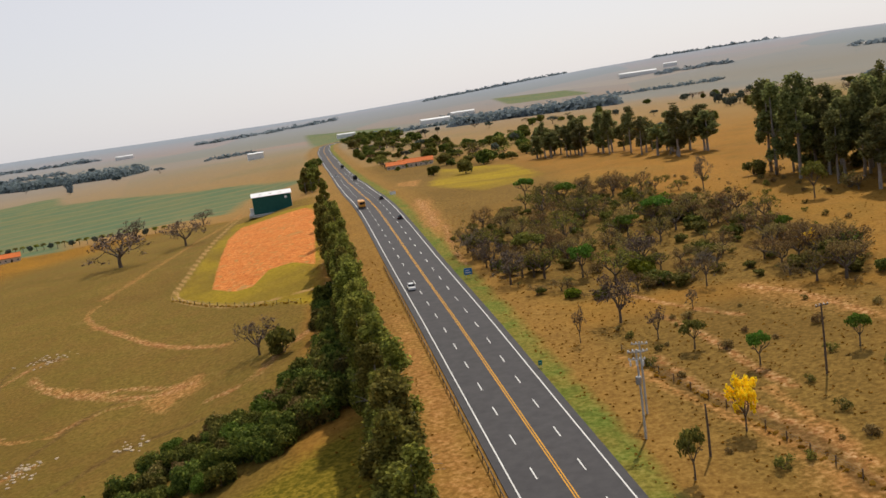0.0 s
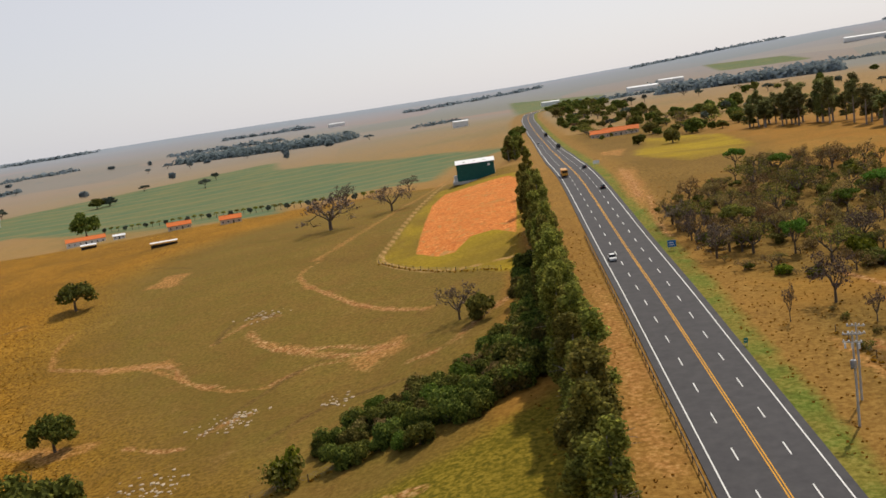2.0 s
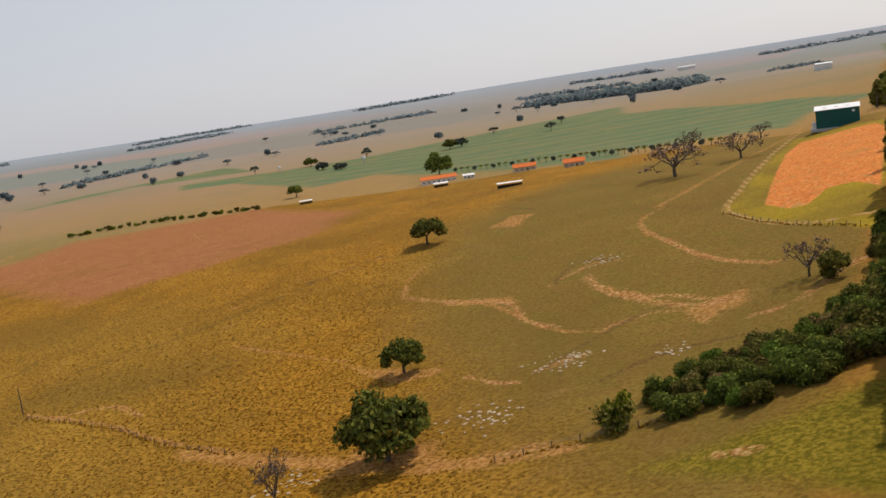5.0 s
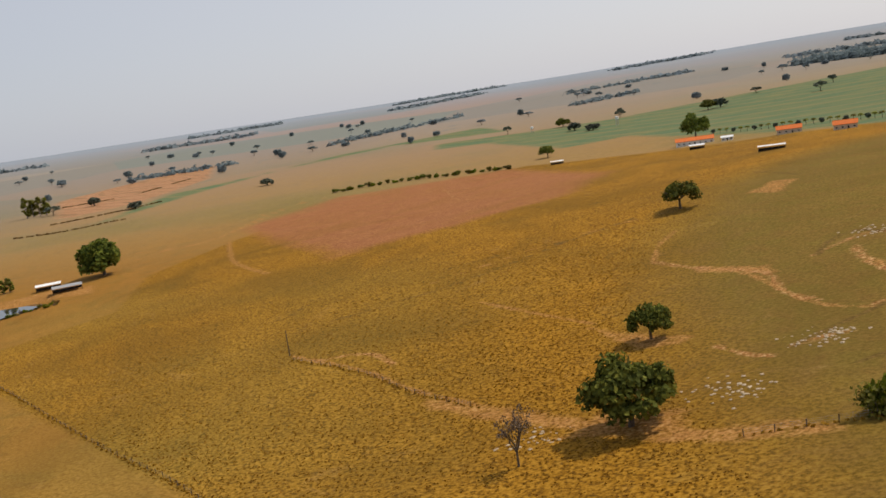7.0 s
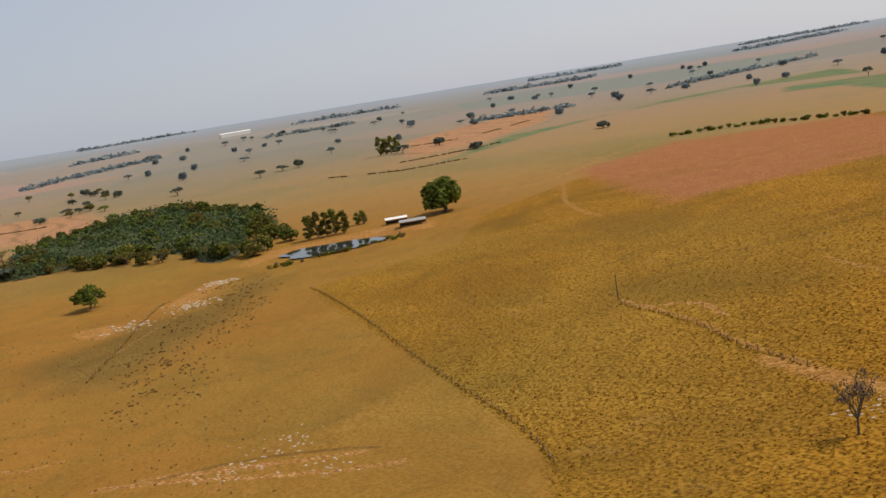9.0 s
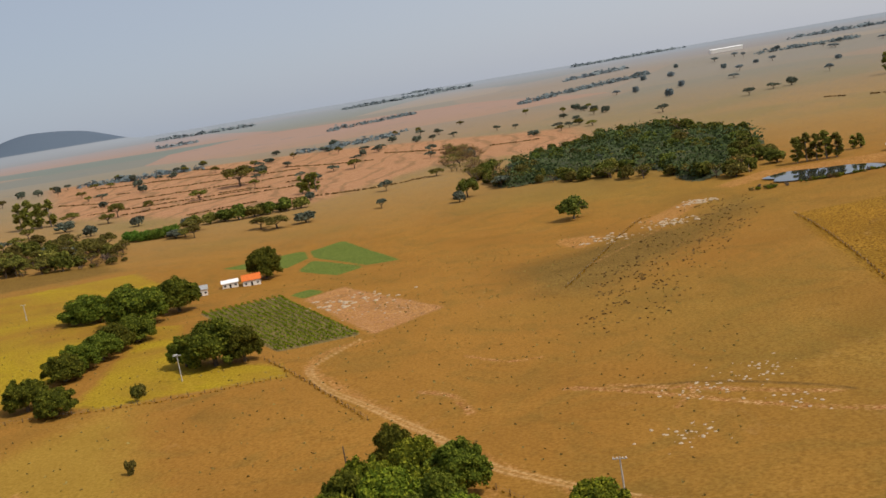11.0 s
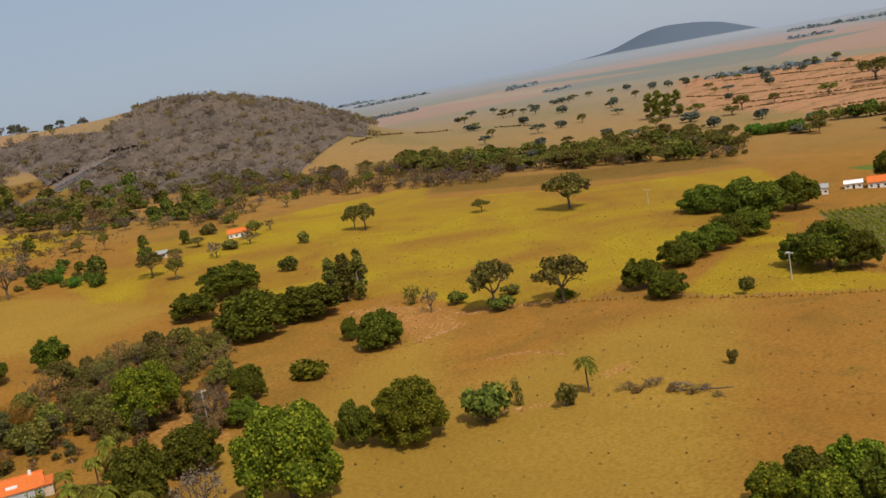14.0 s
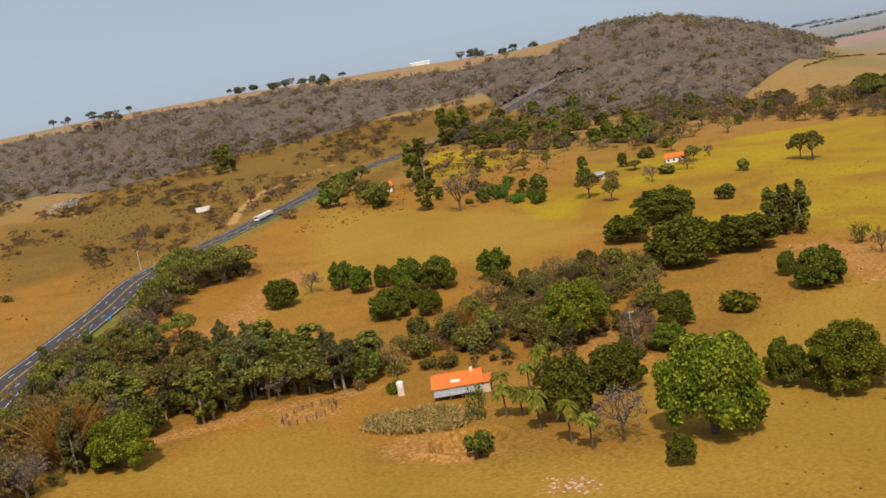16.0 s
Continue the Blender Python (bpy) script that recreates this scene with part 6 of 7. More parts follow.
merged("hill_wood_trees", [(FARSCRUB[(0, 1, 1, 3, 1, 1, 0)[k % 7]], x, y, rng.uniform(6, 11), rng.uniform(7.5, 11.5)) for k, (x, y) in enumerate(fill(132, 190, 740, 1450, 1700, 48, on_hill))], "leafless grey-brown trees standing over the hill wood")
clumps("dry_woodland", fill(131, 192, 740, 1540, 22000, 21, on_hill), 7, 8.0, HILL_TWIG, 22, 17, "leafless grey-brown woodland covering the hill", spray=0.09, up=0.3)
merged("slope_scrub", [((FARSCRUB[0], FARSCRUB[3], FARSCRUB[2], DRYBUSH[0], FARSCRUB[0], DRYBUSH[2], FARSCRUB[3], FARSCRUB[1])[k % 8], x, y, s * 1.5, s * (0.6 if k % 8 in (3, 5) else 0.9)) for k, (x, y) in enumerate(fill(140, 186, 430, 960, 2000, 23, lambda x, y: off_road(x, y) & (height(x, y) > 7) & (wooded(x, y) < 0.5) & (np.sin(x / 29 + 1.4 * np.sin(y / 37)) > -0.35))) for s in [rng.uniform(2.2, 7.5)]], "dry brown scrub on the slope above the road", "scrub")
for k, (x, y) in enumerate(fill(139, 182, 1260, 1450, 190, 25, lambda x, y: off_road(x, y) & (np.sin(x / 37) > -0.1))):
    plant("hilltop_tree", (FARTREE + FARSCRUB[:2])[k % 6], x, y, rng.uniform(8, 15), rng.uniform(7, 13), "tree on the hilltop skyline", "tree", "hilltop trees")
for k, (x, y) in enumerate(fill(136, 162.5, 430, 800, 100, 26, lambda x, y: off_road(x, y) & (height(x, y) < 16) & (cover(PALE_SWARD, x, y) < -2))):
    plant("field_tree", (FARGREEN + FARSCRUB + OLIVETREE)[k % 9], x, y, rng.uniform(6, 13), rng.uniform(5, 11), "scattered tree round the hillside houses", "tree", "trees round the hillside houses")
for poly, n, kinds, w, h, label, group, kind in ((RIVER_BELT, 34, OLIVETREE + GUM[:3] + ACACIA[2:] + DARKTREE[1:2] + SCRUB[2:], 10, 11, "olive-green tree in the wood between farm and road", "river wood", "river_tree"),
                                           (FARM_BELT, 110, FARGREEN + FARSCRUB[2:3], 12, 8.5, "green tree among the roadside farms", "trees of the roadside farms", "farm_belt_tree"),
                                           (SHED_BELT, 14, FARGREEN, 9, 7, "green tree beside the shed drive", "trees by the shed", "shed_tree"),
                                           (HOUSE_BELT, 20, OLIVETREE + FARGREEN, 11, 9, "broad olive tree beside the red-roofed house", "trees by the red-roofed house", "house_tree"),
                                           (VILLAGE_BELT, 90, FARGREEN + FARSCRUB + GUM[:1], 11, 10, "green or dry tree in the belt below the hill", "trees below the hill", "village_tree"),
                                           (DRY_BELT, 110, FARSCRUB + OLIVETREE[:1] + BARE[:1], 10, 9, "dry brown tree in the belt along the stream", "dry stream belt", "dry_belt_tree"),
                                           (GREEN_BUSHES, 22, THICKET[1:] + FARGREEN[:1], 8, 5, "bright green bush near the hillside houses", "bushes near the houses", "green_bush")):
    for k, (x, y) in enumerate(scatter(poly, n, n + 7, 3.5)):
        s = rng.uniform(0.7, 1.35)
        plant(kind, kinds[k % len(kinds)], x, y, w * s, h * s * rng.uniform(0.8, 1.2), label, "tree", group)
merged("wood_edge_trees", [(FARSCRUB[k % 4], x, y, rng.uniform(7, 12), rng.uniform(6, 11)) for k, (x, y) in enumerate(fill(131, 190, 720, 1320, 1500, 38, lambda x, y: off_road(x, y) & (wooded(x, y) > 0.03) & (wooded(x, y) < 0.9)))], "leafless trees at the edge of the hill wood")
for belt, n, kinds, label in ((STREAM, 260, FARSCRUB[:3] + FARGREEN[1:2], "olive and brown undergrowth of the stream-side belt"), (DRY_BELT, 330, FARSCRUB, "dry brown undergrowth of the stream belt"), (VILLAGE_BELT, 300, FARSCRUB + FARGREEN[:1], "mixed undergrowth of the belt below the hill"), (FARM_BELT, 160, FARGREEN + FARSCRUB[2:3], "low growth among the roadside farms")):
    merged("belt_undergrowth", [(kinds[k % len(kinds)], x, y, s * 1.5, s) for k, (x, y) in enumerate(scatter(belt, n, n + 3)) for s in [rng.uniform(3, 6.5)]], label)
for k, (x, y) in enumerate([(-813, -264), (-816, -250), (-820, -238), (-818, -226), (-824, -214), (-833, -203), (-839, -189), (-848, -178), (-835, -210), (-845, -196)]):
    plant("stream_tree", FARGREEN[k % 3], x, y, rng.uniform(12, 19), rng.uniform(9, 14), "dark green tree in a short row on the plain", "tree", "dark row on the plain")
for k, (x, y) in enumerate([(-751, -294), (-748, -284), (-750, -274), (-756, -264), (-760, -280)]):
    plant("stream_tree", THICKET[2], x, y, rng.uniform(13, 18), rng.uniform(9, 12), "bright green tree at the end of the stream belt", "tree", "stream belt")
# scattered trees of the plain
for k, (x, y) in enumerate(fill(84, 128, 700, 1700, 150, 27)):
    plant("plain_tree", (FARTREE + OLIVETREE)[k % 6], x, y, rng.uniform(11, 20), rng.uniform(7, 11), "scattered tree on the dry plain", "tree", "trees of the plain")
# trees past 1500 m wear the leaf colour with haze painted in
HAZETREE = [mango_mesh(125, 240, 1.15, HAZE_LEAF), umbrella_mesh(126, 280, 0.8, HAZE_LEAF)]
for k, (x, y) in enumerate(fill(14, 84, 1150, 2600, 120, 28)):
    plant("plain_tree", FARTREE[k % 4] if math.hypot(x, y) < 1500 else HAZETREE[k % 2], x, y, rng.uniform(12, 22), rng.uniform(8, 13), "far scattered tree among the fields", "tree", "trees of the plain")
for k, (x, y) in enumerate(fill(-24, 5, 560, 1250, 200, 29, lambda x, y: off_road(x, y) & (np.sin(x / 41 + y / 63) > -0.2))):
    plant("farm_tree", (FARGREEN + FARTREE + FARSCRUB)[k % 11], x, y, rng.uniform(7, 13), rng.uniform(5, 10), "tree among the roadside farms", "tree", "trees of the roadside farms")


def far_belt(x, y):
    az, r = np.degrees(np.arctan2(-x, y)), np.hypot(x, y)
    return (np.sin(r / 95 + 2.2 * np.sin(az / 7.0) + az / 5.0) > 0.93) & (np.sin(az / 3.1 + r / 420) * np.cos(az / 5.3 - r / 700) > 0.32)


def far_near(x, y):
    return far_belt(x, y) & (np.hypot(x, y) < 2700)


def far_beyond(x, y):
    return far_belt(x, y) & (np.hypot(x, y) >= 2700) & (np.abs(np.degrees(np.arctan2(-x, y)) - 116) > 7)


# haze is in the leaf colour here; the outer belts are paler still
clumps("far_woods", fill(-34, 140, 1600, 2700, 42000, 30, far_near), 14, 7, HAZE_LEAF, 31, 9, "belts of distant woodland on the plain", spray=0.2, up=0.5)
clumps("far_woods", fill(-34, 140, 2700, 4200, 60000, 36, far_beyond), 22, 8, PALE_HAZE_LEAF, 37, 7, "belts of the farthest woodland, paled with painted haze", spray=0.25, up=0.5)


def far_plantation(x, y):
    return inside_by([(-1000, 2020), (-560, 1850), (-560, 2000), (-1000, 2180)], x, y) > 0


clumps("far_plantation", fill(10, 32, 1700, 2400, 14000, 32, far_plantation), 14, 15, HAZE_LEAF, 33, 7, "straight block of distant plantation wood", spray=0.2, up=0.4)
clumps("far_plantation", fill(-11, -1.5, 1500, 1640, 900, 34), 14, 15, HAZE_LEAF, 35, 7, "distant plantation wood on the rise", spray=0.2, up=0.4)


# ---- buildings ----
def gable(length, width, eave, rise, over=0.5, thick=0.18):
    """A pitched roof of two thick slopes, its ridge along x."""
    l, w = length / 2 + over, width / 2 + over
    drop = rise * over / (width / 2)
    top = [(-l, -w, eave - drop), (l, -w, eave - drop), (l, 0, eave + rise), (-l, 0, eave + rise), (l, w, eave - drop), (-l, w, eave - drop)]
    verts = [Vector(v) + Vector((0, 0, thick)) for v in top] + [Vector(v) for v in top]
    faces = [(0, 1, 2, 3), (3, 2, 4, 5), (7, 6, 9, 8), (8, 9, 11, 10), (0, 6, 7, 1), (5, 4, 10, 11), (1, 7, 8, 2), (2, 8, 10, 4), (3, 9, 6, 0), (5, 11, 9, 3)]
    return verts, faces


def house(name, x, y, turn, length, width, eave, rise, wall, roof, label, category="house", openings=3, door=True, window_mat=None, porch=None):
    """A house with its front towards -y of its own axes: walls, roof, door and windows as parts."""
    ob = base(name, x, y, turn, min(ground_at(x, y), ground_at(x + 2, y + 2), ground_at(x - 2, y - 2)) - 0.1)
    w, l = width / 2, length / 2
    verts = [(-l, -w, -1.0), (l, -w, -1.0), (l, w, -1.0), (-l, w, -1.0), (-l, -w, eave), (l, -w, eave), (l, w, eave), (-l, w, eave), (l, 0, eave + rise), (-l, 0, eave + rise)]
    child("wall", mesh_of("wall", verts, [(0, 1, 5, 4), (1, 2, 6, 8, 5), (2, 3, 7, 6), (3, 0, 4, 9, 7), (4, 5, 8, 9), (6, 7, 9, 8)], [wall]), ob)
    child("roof", mesh_of("roof", *gable(length, width, eave + 0.03, rise), [roof]), ob)
    child("ridge", mesh_of("ridge", *tube([(-l - 0.5, 0, eave + rise + 0.2), (l + 0.5, 0, eave + rise + 0.2)], [0.16, 0.16]), [roof]), ob)
    n = openings + (1 if door else 0)
    for k in range(n):
        cx = -l + length * (k + 0.5) / n
        for side in (-1, 1):
            front = side * (w + 0.03)
            if door and k == n // 2 and side < 0:
                part("door", boxes((cx - 0.5, cx + 0.5, front - 0.03, front + 0.03, 0.0, 2.1)), DARK_OPENING, ob)
                continue
            win = part("window", boxes((cx - 0.65, cx + 0.65, front - 0.03, front + 0.03, 0.95, 2.05)), WHITE_WALL, ob)
            part("pane", boxes((cx - 0.55, cx + 0.55, front - 0.05, front + 0.05, 1.05, 1.95)), window_mat or DARK_OPENING, win)
    if porch:
        depth, mat = porch
        bm = bmesh.new()
        add_box(bm, -l, l, -w - depth, -w - 0.02, eave - 0.75, eave - 0.65)
        bmesh.ops.rotate(bm, verts=bm.verts, cent=(0, -w, eave - 0.2), matrix=Matrix.Rotation(radians(9), 3, "X"))
        part("porch_roof", bm, mat, ob)
        for k in range(4):
            cx = -l + 0.3 + (length - 0.6) * k / 3
            part("porch_post", boxes((cx - 0.1, cx + 0.1, -w - depth + 0.2, -w - depth + 0.4, -0.6, eave - 1.0)), POST_WOOD, ob)
    return tagged(ob, label, category)


def shelter(name, x, y, turn, length, width, high, roof, label, bays=4):
    """An open shelter: a thin sloped roof on posts."""
    ob = base(name, x, y, turn)
    child("roof", mesh_of("roof", *gable(length, width, high, width * 0.12, 0.3, 0.1), [roof]), ob)
    for k in range(bays + 1):
        cx = -length / 2 + length * k / bays
        for side in (-1, 1):
            part("post", boxes((cx - 0.12, cx + 0.12, side * width / 2 - 0.12, side * width / 2 + 0.12, -0.8, high)), POST_WOOD, ob)
    part("back_wall", boxes((-length / 2 + 0.15, length / 2 - 0.15, width / 2 - 0.3, width / 2 - 0.15, -0.5, high * 0.55)), DARK_OPENING, ob)
    return tagged(ob, label, "shelter")


def big_shed(x, y, turn):
    """A tall clad farm shed with a white sheet roof; every sheet of the front is ribbed."""
    ob = base("warehouse", x, y, turn)
    l, w, h = 9.6, 7.0, 8.6
    part("wall", boxes((-l, l, -w, w, -1.0, h)), GREEN_SHEET, ob, "dark green sheet cladding")
    rib = boxes((-0.05, 0.05, -w - 0.07, -w - 0.005, 0.0, h - 0.1))
    me = bpy.data.meshes.new("rib")
    rib.to_mesh(me)
    rib.free()
    me.materials.append(GREEN_SHEET)
    for k in range(24):
        child("rib", me, ob, at=pose(-l + 0.4 + k * 0.8, 0, 0))
    roof = child("roof", mesh_of("roof", *gable(2 * l, 2 * w, h, 1.5, 0.5, 0.2), [WHITE_ROOF]), ob, "white sheet roof")
    for k in range(3):
        part("skylight", boxes((-6 + k * 5, -4.6 + k * 5, -4.6, -3.0, h + 0.62, h + 0.98)), WHITE_WALL, roof)
    part("side_door", boxes((l, l + 0.12, -5.5, -1.5, 0.0, 6.0)), WHITE_PAINT, ob, "white sliding door")
    part("ramp", boxes((l, l + 2.0, -w - 1.0, -w + 2, -1.0, 0.35), bevel=0.05), CONCRETE, ob)
    part("apron", boxes((-l - 2.5, l + 3.0, -w - 2.2, w + 2, -1.2, 0.12)), CONCRETE, ob, "pale concrete apron")
    part("side_wing", boxes((-l - 1.8, -l - 0.02, -w + 1, -w + 5, -1.0, 3.2)), WHITE_WALL, ob, "low white side store")
    part("vent", boxes((l - 3.2, l - 2.0, -w - 0.1, -w, h - 2.2, h - 1.2)), WHITE_PAINT, ob)
    return tagged(ob, "tall dark green warehouse with a white roof beside the clay yard", "warehouse")


def at_bearing(px, py, push):
    d = math.hypot(px, py)
    return px * (1 + push / d), py * (1 + push / d), math.degrees(math.atan2(-px, py))


sx, sy, st = at_bearing(*polar(9.35, 500), 7)
big_shed(sx, sy, st)
HOUSES = [(-305, 611, 15.5, 8, 3.2, 2.0, CREAM_WALL, CLAY_TILE, "orange farmhouse with a clay tile roof"), (-250, 570, 13, 8, 3.2, 2.0, CREAM_WALL, CLAY_TILE, "small orange house with a clay tile roof beside the tree row"),
          (-393, 640, 27, 10, 3.4, 2.0, WHITE_WALL, CLAY_TILE, "long white farm building with a clay tile roof"), (-366, 639, 8, 5, 2.6, 0.8, WHITE_WALL, WHITE_ROOF, "small plain white outbuilding beside the farm"),
          (-489, -135, 9, 8, 3.2, 2.2, WHITE_WALL, CLAY_TILE, "white cottage with an orange tile roof"), (-488, -146, 8, 5, 2.9, 1.0, WHITE_WALL, WHITE_ROOF, "plain white hut beside the cottage"),
          (-473, -157, 7, 6, 3.4, 1.4, WHITE_WALL, TIN_ROOF, "grey-roofed white shed under the mango trees"), (-351, -436, 12, 7, 3.0, 1.8, WHITE_WALL, CLAY_TILE, "white house with a faded red tile roof among trees"),
          (-215, -537, 14, 9, 3.0, 2.4, WHITE_WALL, CLAY_TILE, "white house with an orange tile roof near the highway"), (-296, -436, 10, 6, 2.6, 1.0, CREAM_WALL, TIN_ROOF, "old shack with a pale sheet roof"),
          (-11, 741, 26, 10, 3.4, 2.6, CREAM_WALL, CLAY_TILE, "large roadside house with a red tile roof"), (-26, 736, 14, 9, 3.2, 2.2, CREAM_WALL, CLAY_TILE, "wing of the roadside house with a red tile roof")]
for x, y, l, w, e, r, wall, roof, label in HOUSES:
    hx, hy, turn = at_bearing(x, y, w / 2)
    house("house", hx, hy, turn, l, w, e, r, wall, roof, label, openings=max(2, int(l // 4)))
fx, fy, ft = at_bearing(-96, -214, 4)
farm = house("farmhouse", fx, fy, ft - 4, 12.0, 8.0, 2.7, 2.0, CREAM_WALL, CLAY_TILE, "farmhouse with a bright orange tile roof and grey porch", openings=3, porch=(3.6, TIN_ROOF))
part("lower_roof", boxes((3.0, 8.4, -4.3, 2.6, 2.35, 2.6)), CLAY_TILE, farm, "lower orange tile roof of the wing")
part("wing_wall", boxes((3.2, 8.0, -3.9, 2.3, -1.0, 2.35)), CREAM_WALL, farm)
part("skylight", boxes((-1.6, 0.8, -3.2, -2.2, 3.3, 3.75)), WHITE_ROOF, farm)
part("chimney", boxes((3.4, 4.1, -0.6, 0.2, 3.6, 5.6)), WHITE_WALL, farm)
tower = base("water_tank", -85.5, -226, ft)
part("stand", boxes((-0.8, 0.8, -0.8, 0.8, -0.5, 1.8)), CREAM_WALL, tower)
child("tank", mesh_of("tank", *tube([(0, 0, 1.8), (0, 0, 2.2), (0, 0, 3.4), (0, 0, 3.7)], [0.75, 0.85, 0.9, 0.4], 14), [WHITE_PAINT]), tower, "white round tank")
tagged(tower, "small white water tank on a masonry stand", "water tank")
for x, y, l, w, h, label in ((-355, 580, 9.5, 5, 2.6, "white-roofed open cattle shelter on posts"), (-249, 478, 13.5, 3.4, 2.4, "long white-roofed feeding trough shelter"), (-508, 620, 10, 4, 2.5, "small white-roofed field shelter"),
                             (-585, 229, 14, 7, 3.0, "white-roofed open shelter beside the pond"), (-556, 228, 16, 8, 3.0, "grey-roofed ruined shed beside the pond")):
    hx, hy, turn = at_bearing(x, y, w / 2)
    shelter("shelter", hx, hy, turn, l, w, h, WHITE_ROOF if "white" in label else TIN_ROOF, label)
for az, d, l, w, h in ((9.85, 1480, 22, 14, 8.5), (-0.6, 2350, 70, 30, 9), (-2.2, 2550, 60, 25, 9), (-12.3, 3050, 110, 30, 10), (-14.1, 3200, 40, 20, 10), (76.8, 3000, 90, 25, 9), (4.6, 2250, 40, 18, 8), (16.9, 3100, 50, 20, 9), (154.6, 1330, 26, 9, 4)):
    px, py = polar(az, d)
    house("far_shed", px, py, az + 8, l, w, h, w * 0.09, WHITE_WALL, WHITE_ROOF, "distant long white-roofed shed", "shed", openings=2, door=False)


def water_tower(x, y, high):
    ob = base("water_tower", x, y)
    for a in range(4):
        cx, cy = math.cos(a * math.pi / 2) * 1.5, math.sin(a * math.pi / 2) * 1.5
        child("leg", mesh_of("leg", *tube([(cx * 1.25, cy * 1.25, -0.5), (cx, cy, high * 0.7)], [0.22, 0.22]), [CONCRETE]), ob)
    child("tank", mesh_of("tank", *tube([(0, 0, high * 0.68), (0, 0, high * 0.72), (0, 0, high * 0.95), (0, 0, high)], [1.6, 2.2, 2.2, 0.6], 14), [WHITE_PAINT]), ob)
    return tagged(ob, "white water tower on concrete legs", "water tower")


water_tower(-722, 1006, 11)
water_tower(-893, 1046, 9)


# ---- poles, signs, fences ----
def power_pole(x, y, high, wood=False, arms=1, turn=20.0, transformer=False, lamp=False):
    ob = base("power_pole", x, y, turn)
    mat = POST_WOOD if wood else CONCRETE
    child("shaft", mesh_of("shaft", *tube([(0, 0, -0.8), (0.05, 0, high * 0.5), (0, 0, high)], [0.2, 0.17, 0.12], 8), [mat]), ob)
    for k in range(arms):
        z = high - 0.35 - 1.1 * k
        part("crossarm", boxes((-1.25, 1.25, -0.22, -0.1, z - 0.08, z + 0.08)), mat, ob)
        for cx in (-1.1, -0.45, 0.45, 1.1):
            child("insulator", mesh_of("insulator", *tube([(cx, -0.16, z + 0.08), (cx, -0.16, z + 0.18), (cx, -0.16, z + 0.34)], [0.05, 0.13, 0.06], 8), [WHITE_PAINT]), ob, "white porcelain insulator")
    if transformer:
        child("transformer", mesh_of("transformer", *tube([(0, -0.55, high - 5.0), (0, -0.55, high - 4.9), (0, -0.55, high - 3.9), (0, -0.55, high - 3.8)], [0.34, 0.42, 0.42, 0.3], 12), [STEEL]), ob, "grey drum transformer")
        for cx in (-0.9, 0.0, 0.9):
            part("cutout", boxes((cx - 0.1, cx + 0.1, -0.55, -0.3, high - 2.3, high - 1.5)), WHITE_PAINT, ob)
    if lamp:
        part("lamp_head", boxes((-0.9, 0.3, -0.25, 0.25, high - 0.05, high + 0.15), bevel=0.03), WHITE_PAINT, ob)
    return tagged(ob, ("dark wooden" if wood else "pale concrete") + " utility pole with crossarms in the field", "utility pole")


power_pole(25.2, 136.8, 13.4, arms=2, transformer=True, turn=-20)
power_pole(27.5, 146, 11.5, arms=2, turn=-20)
power_pole(56, 147, 11.3, wood=True)
power_pole(32.0, 128, 7.5, wood=True, arms=0)
power_pole(-303.4, -112.7, 9.0, turn=100, lamp=True)
power_pole(-255.5, 169.2, 8.2, wood=True, arms=0)
power_pole(-452.6, -236.7, 8.0, turn=100)
power_pole(-64, -472, 8.5, arms=0, lamp=True)
power_pole(-162.3, 12.2, 8.0, turn=80)
power_pole(-209.4, -214.5, 6.5, arms=0)
power_pole(-615, 149.6, 5.0, arms=0)
power_pole(-147, -211, 9.5, turn=150)
power_pole(-196, -42, 7.0, wood=True, arms=0)


def sign(x, y, turn, w, h, stand, face, label, bars=0):
    ob = base("road_sign", x, y, turn)
    part("panel", boxes((-w / 2, w / 2, -0.03, 0.03, stand, stand + h)), face, ob)
    for k in range(bars):
        z = stand + h * (k + 1) / (bars + 1)
        part("bar", boxes((-w * 0.35, w * (0.3 - 0.1 * k), -0.06, -0.032, z - h * 0.06, z + h * 0.06)), WHITE_PAINT, ob)
    for cx in (-w * 0.3, w * 0.3):
        part("post", boxes((cx - 0.05, cx + 0.05, 0.03, 0.12, -0.8, stand + h * 0.9)), STEEL, ob)
    return tagged(ob, label, "road sign")


sign(5.6, 253, 5, 2.1, 1.7, 0.9, BLUE_SIGN, "blue road sign with white bars on the verge", 2)
sign(14.5, 173.5, 5, 0.7, 0.9, 0.6, surface("teal_sign", (0.01, 0.15, 0.13), (0.015, 0.2, 0.17), 2.0), "small green distance marker on the verge", 1)
sign(-18.5, 435, 5, 2.6, 1.4, 1.2, WHITE_PAINT, "white road sign seen from the front on the verge", 2)
sign(-36, -376, 175, 1.2, 1.6, 0.8, BLUE_SIGN, "small blue road sign on the verge", 1)
sign(-125, -602, 168, 8.5, 3.0, 1.6, WHITE_WALL, "weathered white billboard on the slope", 0)
sign(-385, -752, 150, 5.0, 2.4, 2.0, WHITE_WALL, "white billboard beside the climbing highway", 0)

post_box = boxes((-0.07, 0.07, -0.07, 0.07, -0.4, 1.35))
POST = bpy.data.meshes.new("fence_post")
post_box.to_mesh(POST)
post_box.free()
POST.materials.append(POST_WOOD)
